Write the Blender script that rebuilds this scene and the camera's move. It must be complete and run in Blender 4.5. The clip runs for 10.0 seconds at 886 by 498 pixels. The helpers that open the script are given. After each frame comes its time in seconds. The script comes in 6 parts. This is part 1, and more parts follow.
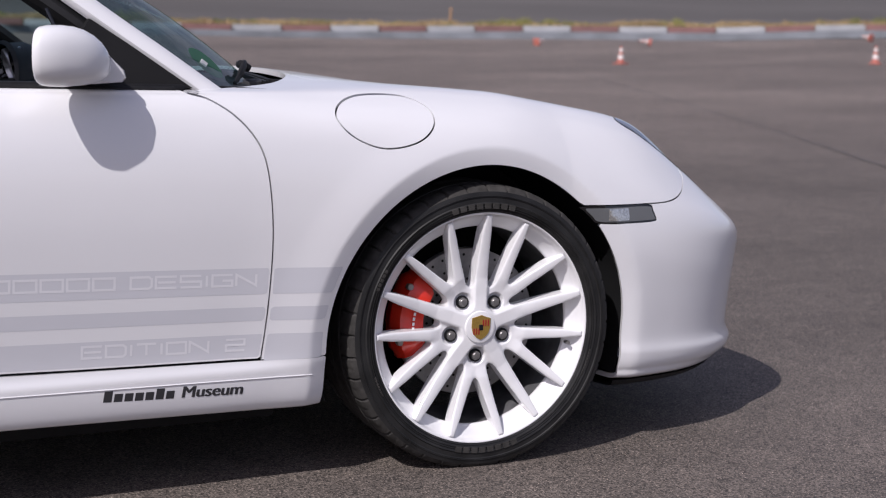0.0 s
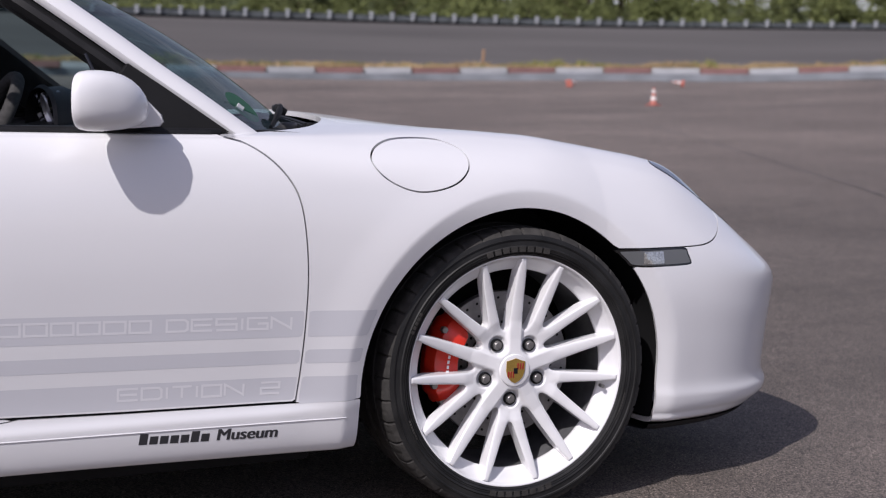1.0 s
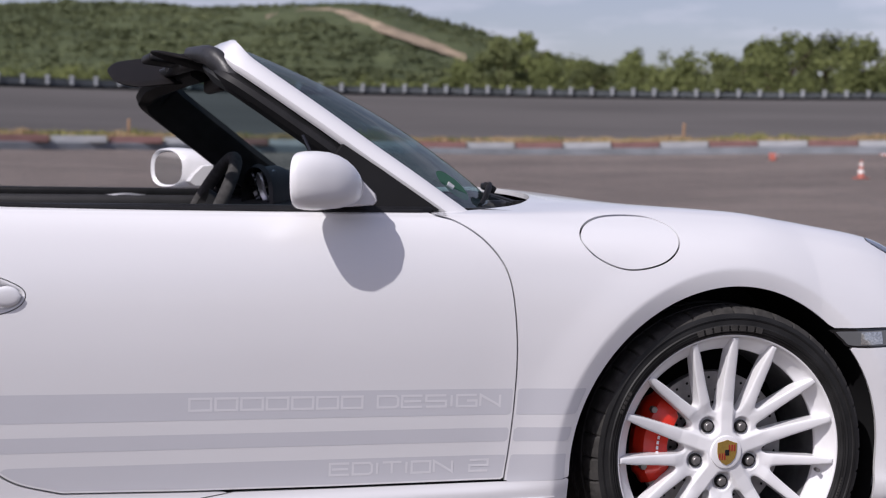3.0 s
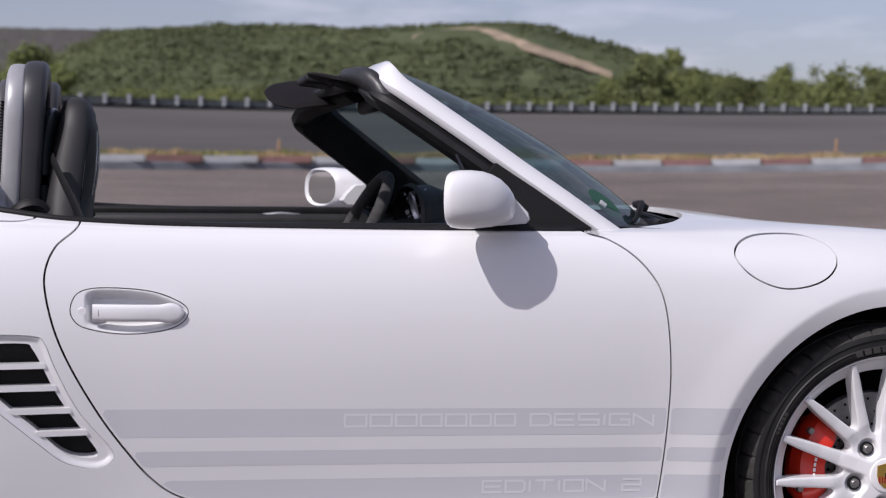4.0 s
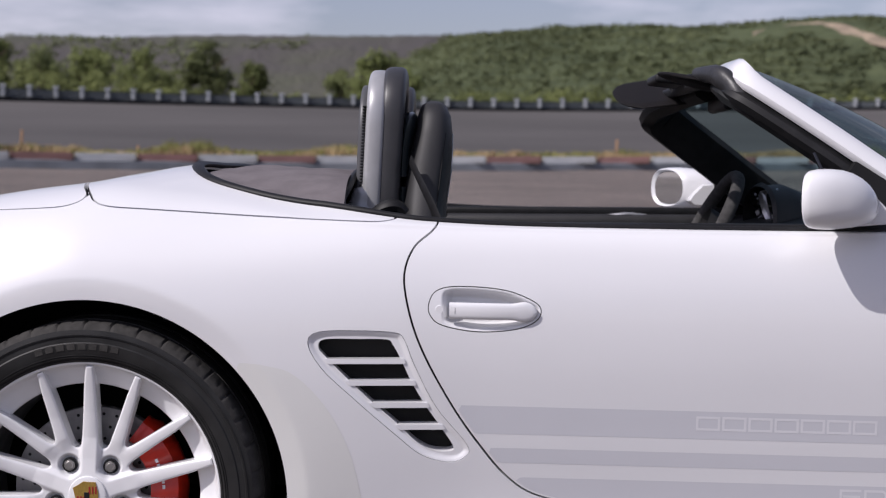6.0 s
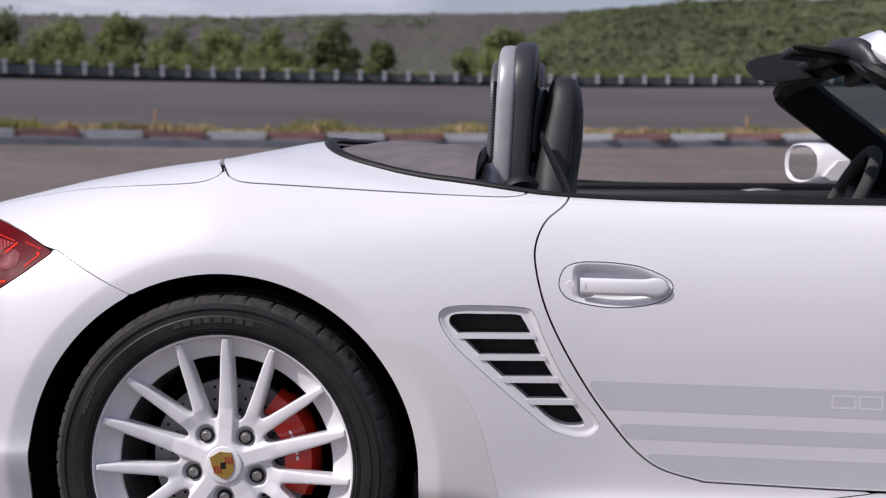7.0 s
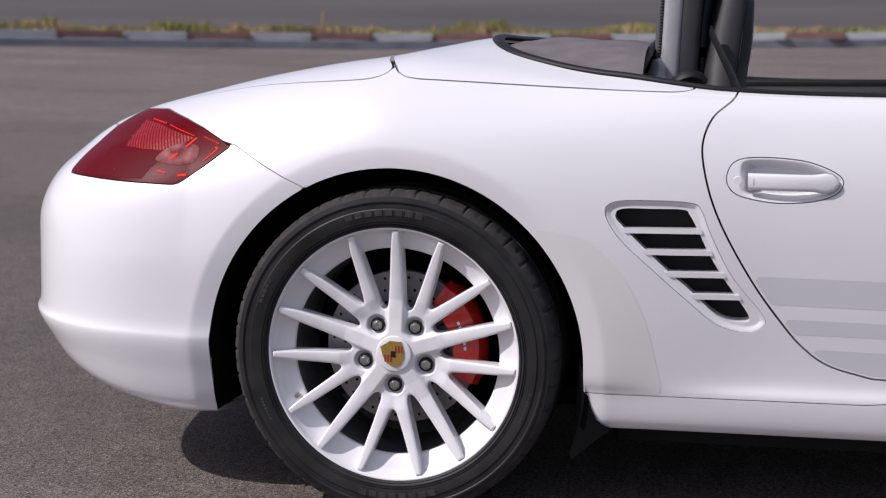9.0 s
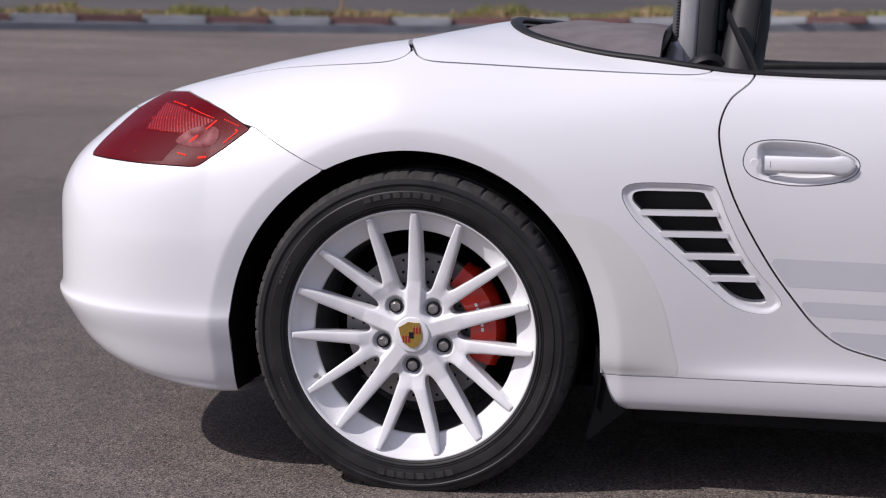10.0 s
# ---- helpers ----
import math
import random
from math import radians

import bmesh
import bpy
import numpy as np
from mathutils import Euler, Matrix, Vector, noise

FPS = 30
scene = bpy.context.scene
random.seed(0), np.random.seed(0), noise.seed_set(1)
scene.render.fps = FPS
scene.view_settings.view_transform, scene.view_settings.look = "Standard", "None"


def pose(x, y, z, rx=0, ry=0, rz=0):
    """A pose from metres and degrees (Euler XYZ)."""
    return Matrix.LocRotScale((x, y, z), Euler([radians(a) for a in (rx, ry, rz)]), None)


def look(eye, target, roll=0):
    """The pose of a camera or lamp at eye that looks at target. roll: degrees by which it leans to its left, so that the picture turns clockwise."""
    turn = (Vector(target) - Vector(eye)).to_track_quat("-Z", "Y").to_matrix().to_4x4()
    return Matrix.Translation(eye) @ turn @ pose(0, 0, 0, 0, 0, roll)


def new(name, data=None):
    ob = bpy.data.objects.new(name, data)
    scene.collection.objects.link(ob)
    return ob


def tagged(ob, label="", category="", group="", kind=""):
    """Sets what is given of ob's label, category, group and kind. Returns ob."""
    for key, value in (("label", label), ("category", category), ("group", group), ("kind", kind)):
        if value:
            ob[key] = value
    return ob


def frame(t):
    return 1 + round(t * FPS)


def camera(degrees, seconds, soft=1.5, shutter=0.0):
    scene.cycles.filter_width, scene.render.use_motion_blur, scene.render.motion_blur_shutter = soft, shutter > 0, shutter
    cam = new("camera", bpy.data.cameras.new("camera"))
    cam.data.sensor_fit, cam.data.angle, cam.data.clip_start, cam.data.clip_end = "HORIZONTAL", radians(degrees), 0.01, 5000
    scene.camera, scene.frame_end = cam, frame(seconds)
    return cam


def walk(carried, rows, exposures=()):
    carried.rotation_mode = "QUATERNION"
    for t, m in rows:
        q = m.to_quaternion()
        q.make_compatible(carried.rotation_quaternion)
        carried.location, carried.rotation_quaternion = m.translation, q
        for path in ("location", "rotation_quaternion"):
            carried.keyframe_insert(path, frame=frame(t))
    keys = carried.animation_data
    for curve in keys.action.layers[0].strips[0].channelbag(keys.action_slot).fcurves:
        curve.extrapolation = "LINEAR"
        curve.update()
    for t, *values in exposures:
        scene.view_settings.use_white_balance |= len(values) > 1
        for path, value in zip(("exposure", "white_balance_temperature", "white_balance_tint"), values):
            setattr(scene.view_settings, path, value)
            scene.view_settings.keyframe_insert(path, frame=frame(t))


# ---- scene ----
cam = camera(33.87, 10.0, soft=1.15)
PATH = [
    (0, (0.7907, -3.7165, 0.9533), (2.6471, -0.2147, 0.4138), 1.469),
    (0.5, (0.7882, -3.7172, 0.9557), (2.6259, -0.1988, 0.4620), 1.409),
    (1, (0.7853, -3.7162, 0.9585), (2.5660, -0.1604, 0.5282), 1.373),
    (1.5, (0.7797, -3.7167, 0.9613), (2.4849, -0.1178, 0.5870), 1.268),
    (2, (0.7746, -3.7135, 0.9642), (2.3558, -0.0518, 0.6612), 1.165),
    (3.5, (0.7546, -3.7080, 0.9659), (1.8585, 0.1306, 0.7501), 0.837),
    (4, (0.7444, -3.7183, 0.9666), (1.6428, 0.1747, 0.7723), 0.697),
    (4.5, (0.7365, -3.7173, 0.9661), (1.4135, 0.2202, 0.7726), 0.593),
    (5, (0.7268, -3.7240, 0.9653), (1.1632, 0.2473, 0.7701), 0.472),
    (5.5, (0.7215, -3.7200, 0.9655), (0.9364, 0.2694, 0.7697), 0.445),
    (6, (0.7136, -3.7169, 0.9658), (0.6988, 0.2780, 0.7652), 0.328),
    (7.5, (0.7042, -3.7302, 0.9577), (0.2070, 0.2252, 0.6288), 0.054),
    (8, (0.7042, -3.7418, 0.9547), (0.0769, 0.1873, 0.5444), -0.055),
    (8.5, (0.7062, -3.7544, 0.9519), (-0.0252, 0.1487, 0.4713), -0.101),
    (9, (0.7071, -3.7652, 0.9489), (-0.0967, 0.1173, 0.4196), -0.146),
    (9.5, (0.7105, -3.7770, 0.9475), (-0.1239, 0.0938, 0.3814), -0.150),
    (10, (0.7128, -3.7865, 0.9470), (-0.1394, 0.0796, 0.3748), -0.159),
]
walk(cam, [(t, look(eye, target, roll)) for t, eye, target, roll in PATH],
     exposures=[(0, 0.51, 6230, 16), (10, 0.51, 6230, 16)])

# the lens is focused on the near flank of the car
cam.data.dof.use_dof = True
cam.data.dof.focus_distance, cam.data.dof.aperture_fstop = 3.15, 5.2

# ---- light ----
SUN_WAY = Vector((0.83, 0.52, -1.0)).normalized()
world = bpy.data.worlds.new("world")
scene.world = world
world.use_nodes = True
wn = world.node_tree.nodes
sky = wn.new("ShaderNodeTexSky")
sky.sky_type = "NISHITA"
sky.sun_disc = False
sky.sun_elevation = math.asin(-SUN_WAY.z)
sky.sun_rotation = math.atan2(-SUN_WAY.x, -SUN_WAY.y)
sky.air_density, sky.dust_density, sky.ozone_density = 1.0, 1.4, 1.6
wn["Background"].inputs[1].default_value = 0.108
haze = wn.new("ShaderNodeHueSaturation")
haze.inputs["Saturation"].default_value, haze.inputs["Value"].default_value = 0.78, 0.61
world.node_tree.links.new(sky.outputs[0], haze.inputs["Color"])
dust = wn.new("ShaderNodeMix")
dust.data_type, dust.blend_type = "RGBA", "MULTIPLY"
dust.inputs[0].default_value = 1.0
dust.inputs[7].default_value = (1.07, 0.97, 1.015, 1)
world.node_tree.links.new(haze.outputs[0], dust.inputs[6])
# thin streaks of cirrus
air, flat, wisps = wn.new("ShaderNodeTexCoord"), wn.new("ShaderNodeMapping"), wn.new("ShaderNodeTexNoise")
flat.inputs["Scale"].default_value = (1.0, 1.0, 5.0)
wisps.inputs["Scale"].default_value, wisps.inputs["Detail"].default_value, wisps.inputs["Roughness"].default_value = 5.5, 7, 0.58
band, cirrus = wn.new("ShaderNodeMapRange"), wn.new("ShaderNodeMix")
band.inputs[1].default_value, band.inputs[2].default_value, band.inputs[3].default_value, band.inputs[4].default_value = 0.46, 0.70, 0.0, 0.42
cirrus.data_type, cirrus.blend_type = "RGBA", "MIX"
cirrus.inputs[7].default_value = (6.2, 5.9, 6.6, 1)
for a, b in ((air.outputs["Generated"], flat.inputs[0]), (flat.outputs[0], wisps.inputs["Vector"]), (wisps.outputs[0], band.inputs[0]),
             (band.outputs[0], cirrus.inputs[0]), (dust.outputs[2], cirrus.inputs[6]), (cirrus.outputs[2], wn["Background"].inputs[0])):
    world.node_tree.links.new(a, b)
lamp = bpy.data.lights.new("sun", "SUN")
lamp.energy, lamp.angle, lamp.color = 2.62, radians(0.53), (1.0, 0.955, 0.89)
sun = new("sun", lamp)
sun.matrix_world = look(-SUN_WAY * 50, (0, 0, 0))


# ---- materials ----
def mat(name, color, rough=0.5, metal=0.0, vary=0.0, scale=8.0, bump=0.0, bump_scale=60.0, coat=0.0, spec=0.5, color2=None, per_object=0.0, stretch=None):
    m = bpy.data.materials.new(name)
    m.use_nodes = True
    n, l = m.node_tree.nodes, m.node_tree.links
    b = n["Principled BSDF"]
    b.inputs["Roughness"].default_value = rough
    b.inputs["Metallic"].default_value = metal
    b.inputs["Specular IOR Level"].default_value = spec
    b.inputs["Base Color"].default_value = (*color, 1)
    if coat:
        b.inputs["Coat Weight"].default_value = coat
        b.inputs["Coat Roughness"].default_value = 0.03
    tc = n.new("ShaderNodeTexCoord")
    if vary or color2:
        t1 = n.new("ShaderNodeTexNoise")
        t1.inputs["Scale"].default_value = scale
        t1.inputs["Detail"].default_value = 6
        if stretch:
            mp = n.new("ShaderNodeMapping")
            mp.inputs["Scale"].default_value = stretch
            l.new(tc.outputs["Object"], mp.inputs[0])
            l.new(mp.outputs[0], t1.inputs["Vector"])
        else:
            l.new(tc.outputs["Object"], t1.inputs["Vector"])
        ramp = n.new("ShaderNodeValToRGB")
        c2 = color2 or tuple(min(1, c * (1 + vary)) for c in color)
        c1 = tuple(c * (1 - vary) for c in color)
        ramp.color_ramp.elements[0].position, ramp.color_ramp.elements[1].position = 0.3, 0.7
        ramp.color_ramp.elements[0].color = (*c1, 1)
        ramp.color_ramp.elements[1].color = (*c2, 1)
        l.new(t1.outputs[0], ramp.inputs[0])
        out = ramp.outputs[0]
        if per_object:
            info = n.new("ShaderNodeObjectInfo")
            hsv = n.new("ShaderNodeHueSaturation")
            mr = n.new("ShaderNodeMapRange")
            mr.inputs[3].default_value, mr.inputs[4].default_value = 1 - per_object, 1 + per_object
            l.new(info.outputs["Random"], mr.inputs[0])
            l.new(mr.outputs[0], hsv.inputs["Value"])
            l.new(out, hsv.inputs["Color"])
            out = hsv.outputs[0]
        l.new(out, b.inputs["Base Color"])
        mr2 = n.new("ShaderNodeMapRange")
        mr2.inputs[3].default_value, mr2.inputs[4].default_value = max(0.02, rough - 0.12 * vary), min(1, rough + 0.25 * vary)
        l.new(t1.outputs[0], mr2.inputs[0])
        l.new(mr2.outputs[0], b.inputs["Roughness"])
    if bump:
        t2 = n.new("ShaderNodeTexNoise")
        t2.inputs["Scale"].default_value = bump_scale
        t2.inputs["Detail"].default_value = 4
        l.new(tc.outputs["Object"], t2.inputs["Vector"])
        bp = n.new("ShaderNodeBump")
        bp.inputs["Strength"].default_value = bump
        bp.inputs["Distance"].default_value = 0.6 / bump_scale
        l.new(t2.outputs[0], bp.inputs["Height"])
        l.new(bp.outputs[0], b.inputs["Normal"])
    return m


WHITE = mat("white_paint", (0.755, 0.755, 0.77), 0.32, vary=0.012, scale=3, coat=0.7, bump=0.0)
SHELL = mat("black_inner_shell", (0.009, 0.009, 0.010), 0.8, spec=0.2, vary=0.2)
RUBBER = mat("tyre_rubber", (0.0135, 0.0133, 0.0135), 0.50, vary=0.55, scale=14, bump=0.25, bump_scale=350, spec=0.38)
RUBBER_TREAD = mat("worn_tread_rubber", (0.042, 0.040, 0.038), 0.85, vary=0.35, scale=40, bump=0.4, bump_scale=300, spec=0.25)
RIM = mat("white_wheel_lacquer", (0.78, 0.78, 0.79), 0.3, vary=0.02, scale=20, coat=0.5)
# dark grey for both dust and the unlit depth behind the spokes
BARREL = mat("dusty_shaded_barrel", (0.10, 0.10, 0.105), 0.6, 0.2, vary=0.3, scale=25)
BLACK = mat("black_plastic", (0.011, 0.011, 0.012), 0.5, spec=0.25, vary=0.25, scale=30, bump=0.15, bump_scale=400)
FLAP_RUBBER = mat("mud_flap_rubber", (0.005, 0.005, 0.0055), 0.85, spec=0.08, vary=0.2)
SEAL_RUBBER = mat("grey_sheen_seal_rubber", (0.024, 0.024, 0.026), 0.40, spec=0.45, vary=0.3, scale=25, bump=0.15, bump_scale=120)
BLACK_GLOSS = mat("gloss_black_trim", (0.008, 0.008, 0.009), 0.15, coat=0.5)
LEATHER = mat("dark_grey_leather", (0.021, 0.0205, 0.0215), 0.55, vary=0.2, scale=15, bump=0.3, bump_scale=500)
ALCANTARA = mat("grey_suede", (0.06, 0.058, 0.058), 0.95, vary=0.25, scale=60, bump=0.3, bump_scale=600, spec=0.2)
CLOTH = mat("black_roof_canvas", (0.150, 0.134, 0.140), 0.95, vary=0.15, scale=20, bump=0.5, bump_scale=700, spec=0.2)
PAD = mat("satin_grey_padding", (0.033, 0.033, 0.036), 0.42, vary=0.08, scale=20, bump=0.1, bump_scale=500)
HOOP_DARK = mat("dark_grey_hoop_back", (0.085, 0.085, 0.09), 0.45, 0.2, vary=0.08, scale=30)
HOOP_GREY = mat("satin_hoop_metal", (0.40, 0.40, 0.41), 0.34, 0.30, vary=0.06, scale=30)
SEAT_SHELL = mat("dark_teal_seat_shell", (0.016, 0.022, 0.025), 0.3, spec=0.4, coat=0.2, vary=0.1)
SILVER = mat("satin_silver", (0.58, 0.58, 0.60), 0.36, 0.75, vary=0.06, scale=30)
STEEL = mat("machined_steel", (0.36, 0.35, 0.34), 0.38, 0.9, vary=0.2, scale=60)
DISC = mat("brake_disc_iron", (0.33, 0.32, 0.32), 0.45, 0.6, vary=0.15, scale=50)
# near-black that puts the shade of openings into the colour
DARK = mat("cavity_shade", (0.008, 0.008, 0.008), 0.9)
CALIPER = mat("red_caliper_paint", (0.55, 0.022, 0.008), 0.3, vary=0.15, scale=30, coat=0.4)
GOLD = mat("gold_enamel", (0.50, 0.33, 0.08), 0.35, 0.7, vary=0.15, scale=300)
CREST_RED = mat("red_enamel", (0.32, 0.02, 0.02), 0.3)
STRIPE = mat("pale_grey_foil", (0.60, 0.605, 0.64), 0.38, vary=0.01, coat=0.3)
LETTER = mat("white_foil_lettering", (0.72, 0.72, 0.745), 0.35, vary=0.01)
MUSEUM = mat("charcoal_lettering", (0.035, 0.035, 0.04), 0.4)
FILM = mat("yellowed_stone_guard_film", (0.715, 0.715, 0.695), 0.28, vary=0.02, scale=6, coat=0.5)


def ground_mat():
    m = bpy.data.materials.new("worn_asphalt")
    m.use_nodes = True
    n, l = m.node_tree.nodes, m.node_tree.links
    b = n["Principled BSDF"]
    tc = n.new("ShaderNodeTexCoord")

    def tex(scale, detail=5, rough=0.6, stretch=None):
        t = n.new("ShaderNodeTexNoise")
        t.inputs["Scale"].default_value, t.inputs["Detail"].default_value, t.inputs["Roughness"].default_value = scale, detail, rough
        v = tc.outputs["Object"]
        if stretch:
            mp = n.new("ShaderNodeMapping")
            mp.inputs["Scale"].default_value = stretch
            mp.inputs["Rotation"].default_value = (0, 0, 0.25)
            l.new(v, mp.inputs[0])
            v = mp.outputs[0]
        l.new(v, t.inputs["Vector"])
        return t.outputs[0]

    def ramp(f, a, c, p0=0.3, p1=0.7):
        r = n.new("ShaderNodeValToRGB")
        r.color_ramp.elements[0].color, r.color_ramp.elements[1].color = (*a, 1), (*c, 1)
        r.color_ramp.elements[0].position, r.color_ramp.elements[1].position = p0, p1
        l.new(f, r.inputs[0])
        return r.outputs[0]

    def mix(kind, f, a, c):
        x = n.new("ShaderNodeMix")
        x.data_type, x.blend_type = "RGBA", kind
        if isinstance(f, float):
            x.inputs[0].default_value = f
        else:
            l.new(f, x.inputs[0])
        l.new(a, x.inputs[6]), l.new(c, x.inputs[7])
        return x.outputs[2]

    base = ramp(tex(0.35, 6), (0.078, 0.071, 0.067), (0.114, 0.104, 0.099))
    patches = ramp(tex(1.0, 5, 0.6, (0.05, 0.5, 1)), (0.82, 0.82, 0.82), (1.12, 1.12, 1.12), 0.35, 0.65)
    base = mix("MULTIPLY", 1.0, base, patches)
    mottle = ramp(tex(7.0, 5, 0.65), (0.84, 0.84, 0.84), (1.16, 1.15, 1.14), 0.3, 0.7)
    base = mix("MULTIPLY", 1.0, base, mottle)
    stones = n.new("ShaderNodeTexVoronoi")
    stones.inputs["Scale"].default_value = 230
    l.new(tc.outputs["Object"], stones.inputs["Vector"])
    speck = ramp(stones.outputs["Color"], (0.22, 0.22, 0.22), (2.15, 2.08, 2.00), 0.15, 0.95)
    base = mix("MULTIPLY", 0.9, base, speck)
    chips = ramp(tex(210, 2, 0.5), (0.93, 0.91, 0.89), (3.3, 3.1, 2.9), 0.60, 0.72)
    base = mix("MULTIPLY", 1.0, base, chips)
    # paler further out on the apron: grazing-angle brightening put into the colour
    xyz, far_lift = n.new("ShaderNodeSeparateXYZ"), n.new("ShaderNodeMapRange")
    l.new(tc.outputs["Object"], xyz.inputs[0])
    far_lift.interpolation_type = "SMOOTHSTEP"
    far_lift.inputs[1].default_value, far_lift.inputs[2].default_value = 1.0, 13.0
    l.new(xyz.outputs[1], far_lift.inputs[0])
    base = mix("MULTIPLY", 1.0, base, ramp(far_lift.outputs[0], (1.02, 0.995, 0.97), (1.43, 1.37, 1.335), 0.0, 1.0))
    l.new(base, b.inputs["Base Color"])
    b.inputs["Roughness"].default_value = 0.75
    b.inputs["Specular IOR Level"].default_value = 0.4
    bp = n.new("ShaderNodeBump")
    bp.inputs["Strength"].default_value, bp.inputs["Distance"].default_value = 0.6, 0.0025
    l.new(stones.outputs["Distance"], bp.inputs["Height"])
    l.new(bp.outputs[0], b.inputs["Normal"])
    return m


# ---- mesh helpers ----
def mesh_ob(name, verts, faces, material, parent=None, label="", smooth=True, normals=None):
    me = bpy.data.meshes.new(name)
    me.from_pydata([tuple(map(float, v)) for v in verts], [], [tuple(map(int, f)) for f in faces])
    me.materials.append(material)
    if smooth:
        me.polygons.foreach_set("use_smooth", [True] * len(me.polygons))
    me.update()
    if normals is not None:
        me.normals_split_custom_set_from_vertices([tuple(map(float, q)) for q in normals])
    ob = new(name, me)
    if parent is not None:
        ob.parent = parent
    if label:
        tagged(ob, label)
    return ob


def part(name, bm, material, parent=None, label="", smooth=True, edge=None):
    bmesh.ops.recalc_face_normals(bm, faces=bm.faces)
    me = bpy.data.meshes.new(name)
    bm.to_mesh(me)
    bm.free()
    me.materials.append(material)
    if smooth:
        me.polygons.foreach_set("use_smooth", [True] * len(me.polygons))
        me.set_sharp_from_angle(angle=radians(edge or 38))
    ob = new(name, me)
    if parent is not None:
        ob.parent = parent
    if label:
        tagged(ob, label)
    return ob


def box(sx, sy, sz, m=None, bevel=0.0, seg=2, bm=None):
    bm2 = bmesh.new()
    bmesh.ops.create_cube(bm2, size=1, matrix=Matrix.Diagonal((sx, sy, sz, 1)))
    if bevel:
        bmesh.ops.bevel(bm2, geom=bm2.edges[:], offset=bevel, segments=seg, affect="EDGES", profile=0.5)
    if m is not None:
        bmesh.ops.transform(bm2, matrix=m, verts=bm2.verts)
    return join(bm, bm2)


def join(bm, other):
    if bm is None:
        return other
    me = bpy.data.meshes.new("tmp")
    other.to_mesh(me)
    other.free()
    bm.from_mesh(me)
    bpy.data.meshes.remove(me)
    return bm


def lathe(profile, steps=96, close=False, tweak=None):
    """Turns (radius, depth) pairs about the local y axis."""
    bm = bmesh.new()
    rings = []
    for i in range(steps):
        a = 2 * math.pi * i / steps
        ring = []
        for k, (r, d) in enumerate(profile):
            if tweak:
                r, d = tweak(i, k, r, d)
            ring.append(bm.verts.new((r * math.cos(a), d, r * math.sin(a))))
        rings.append(ring)
    for i in range(steps):
        a, b = rings[i], rings[(i + 1) % steps]
        n = len(profile)
        for k in range(n if close else n - 1):
            bm.faces.new((a[k], b[k], b[(k + 1) % n], a[(k + 1) % n]))
    return bm


def sweep(path, radii, sides=10, bm=None, cap=True):
    """A tube along a path of Vectors; radii: one (across, upward) pair or one a point."""
    bm = bm or bmesh.new()
    pts = [Vector(p) for p in path]
    rings = []
    for i, p in enumerate(pts):
        d = (pts[min(i + 1, len(pts) - 1)] - pts[max(i - 1, 0)]).normalized()
        side = d.cross(Vector((0, 0, 1)))
        if side.length < 1e-3:
            side = Vector((0, 1, 0))
        side.normalize()
        up = side.cross(d)
        ra = radii[i] if isinstance(radii, list) else radii
        ring = []
        for k in range(sides):
            a = 2 * math.pi * k / sides
            ring.append(bm.verts.new(p + side * ra[0] * math.cos(a) + up * ra[1] * math.sin(a)))
        rings.append(ring)
    for a, b in zip(rings, rings[1:]):
        for k in range(sides):
            bm.faces.new((a[k], a[(k + 1) % sides], b[(k + 1) % sides], b[k]))
    if cap:
        bm.faces.new(rings[0][::-1]), bm.faces.new(rings[-1])
    return bm


def spline(pairs, n=12):
    """A smooth open line through points (Catmull-Rom)."""
    p = [np.array(q, float) for q in pairs]
    p = [2 * p[0] - p[1], *p, 2 * p[-1] - p[-2]]
    out = []
    for a, b, c, d in zip(p, p[1:], p[2:], p[3:]):
        for i in range(n):
            t = i / n
            out.append(0.5 * (2 * b + (c - a) * t + (2 * a - 5 * b + 4 * c - d) * t * t + (3 * b - a - 3 * c + d) * t ** 3))
    out.append(p[-2])
    return np.array(out)


def closed_spline(pairs, n=10):
    p = [np.array(q, float) for q in pairs]
    out = []
    for i in range(len(p)):
        a, b, c, d = p[i - 1], p[i], p[(i + 1) % len(p)], p[(i + 2) % len(p)]
        for k in range(n):
            t = k / n
            out.append(0.5 * (2 * b + (c - a) * t + (2 * a - 5 * b + 4 * c - d) * t * t + (3 * b - a - 3 * c + d) * t ** 3))
    return np.array(out)



# ---- car body ----
def pchip(pairs):
    """A smooth curve through (x, value) pairs that never overshoots."""
    xs = np.array([q[0] for q in pairs], float)
    ys = np.array([q[1] for q in pairs], float)
    h = np.diff(xs)
    d = np.diff(ys) / h
    m = np.zeros(len(xs))
    for i in range(1, len(xs) - 1):
        if d[i - 1] * d[i] > 0:
            w1, w2 = 2 * h[i] + h[i - 1], h[i] + 2 * h[i - 1]
            m[i] = (w1 + w2) / (w1 / d[i - 1] + w2 / d[i])
    m[0], m[-1] = d[0], d[-1]

    def f(x):
        x = np.clip(np.asarray(x, float), xs[0], xs[-1])
        k = np.clip(np.searchsorted(xs, x) - 1, 0, len(h) - 1)
        t = (x - xs[k]) / h[k]
        return ((1 + 2 * t) * (1 - t) ** 2 * ys[k] + t * (1 - t) ** 2 * h[k] * m[k]
                + t * t * (3 - 2 * t) * ys[k + 1] + t * t * (t - 1) * h[k] * m[k + 1])
    return f


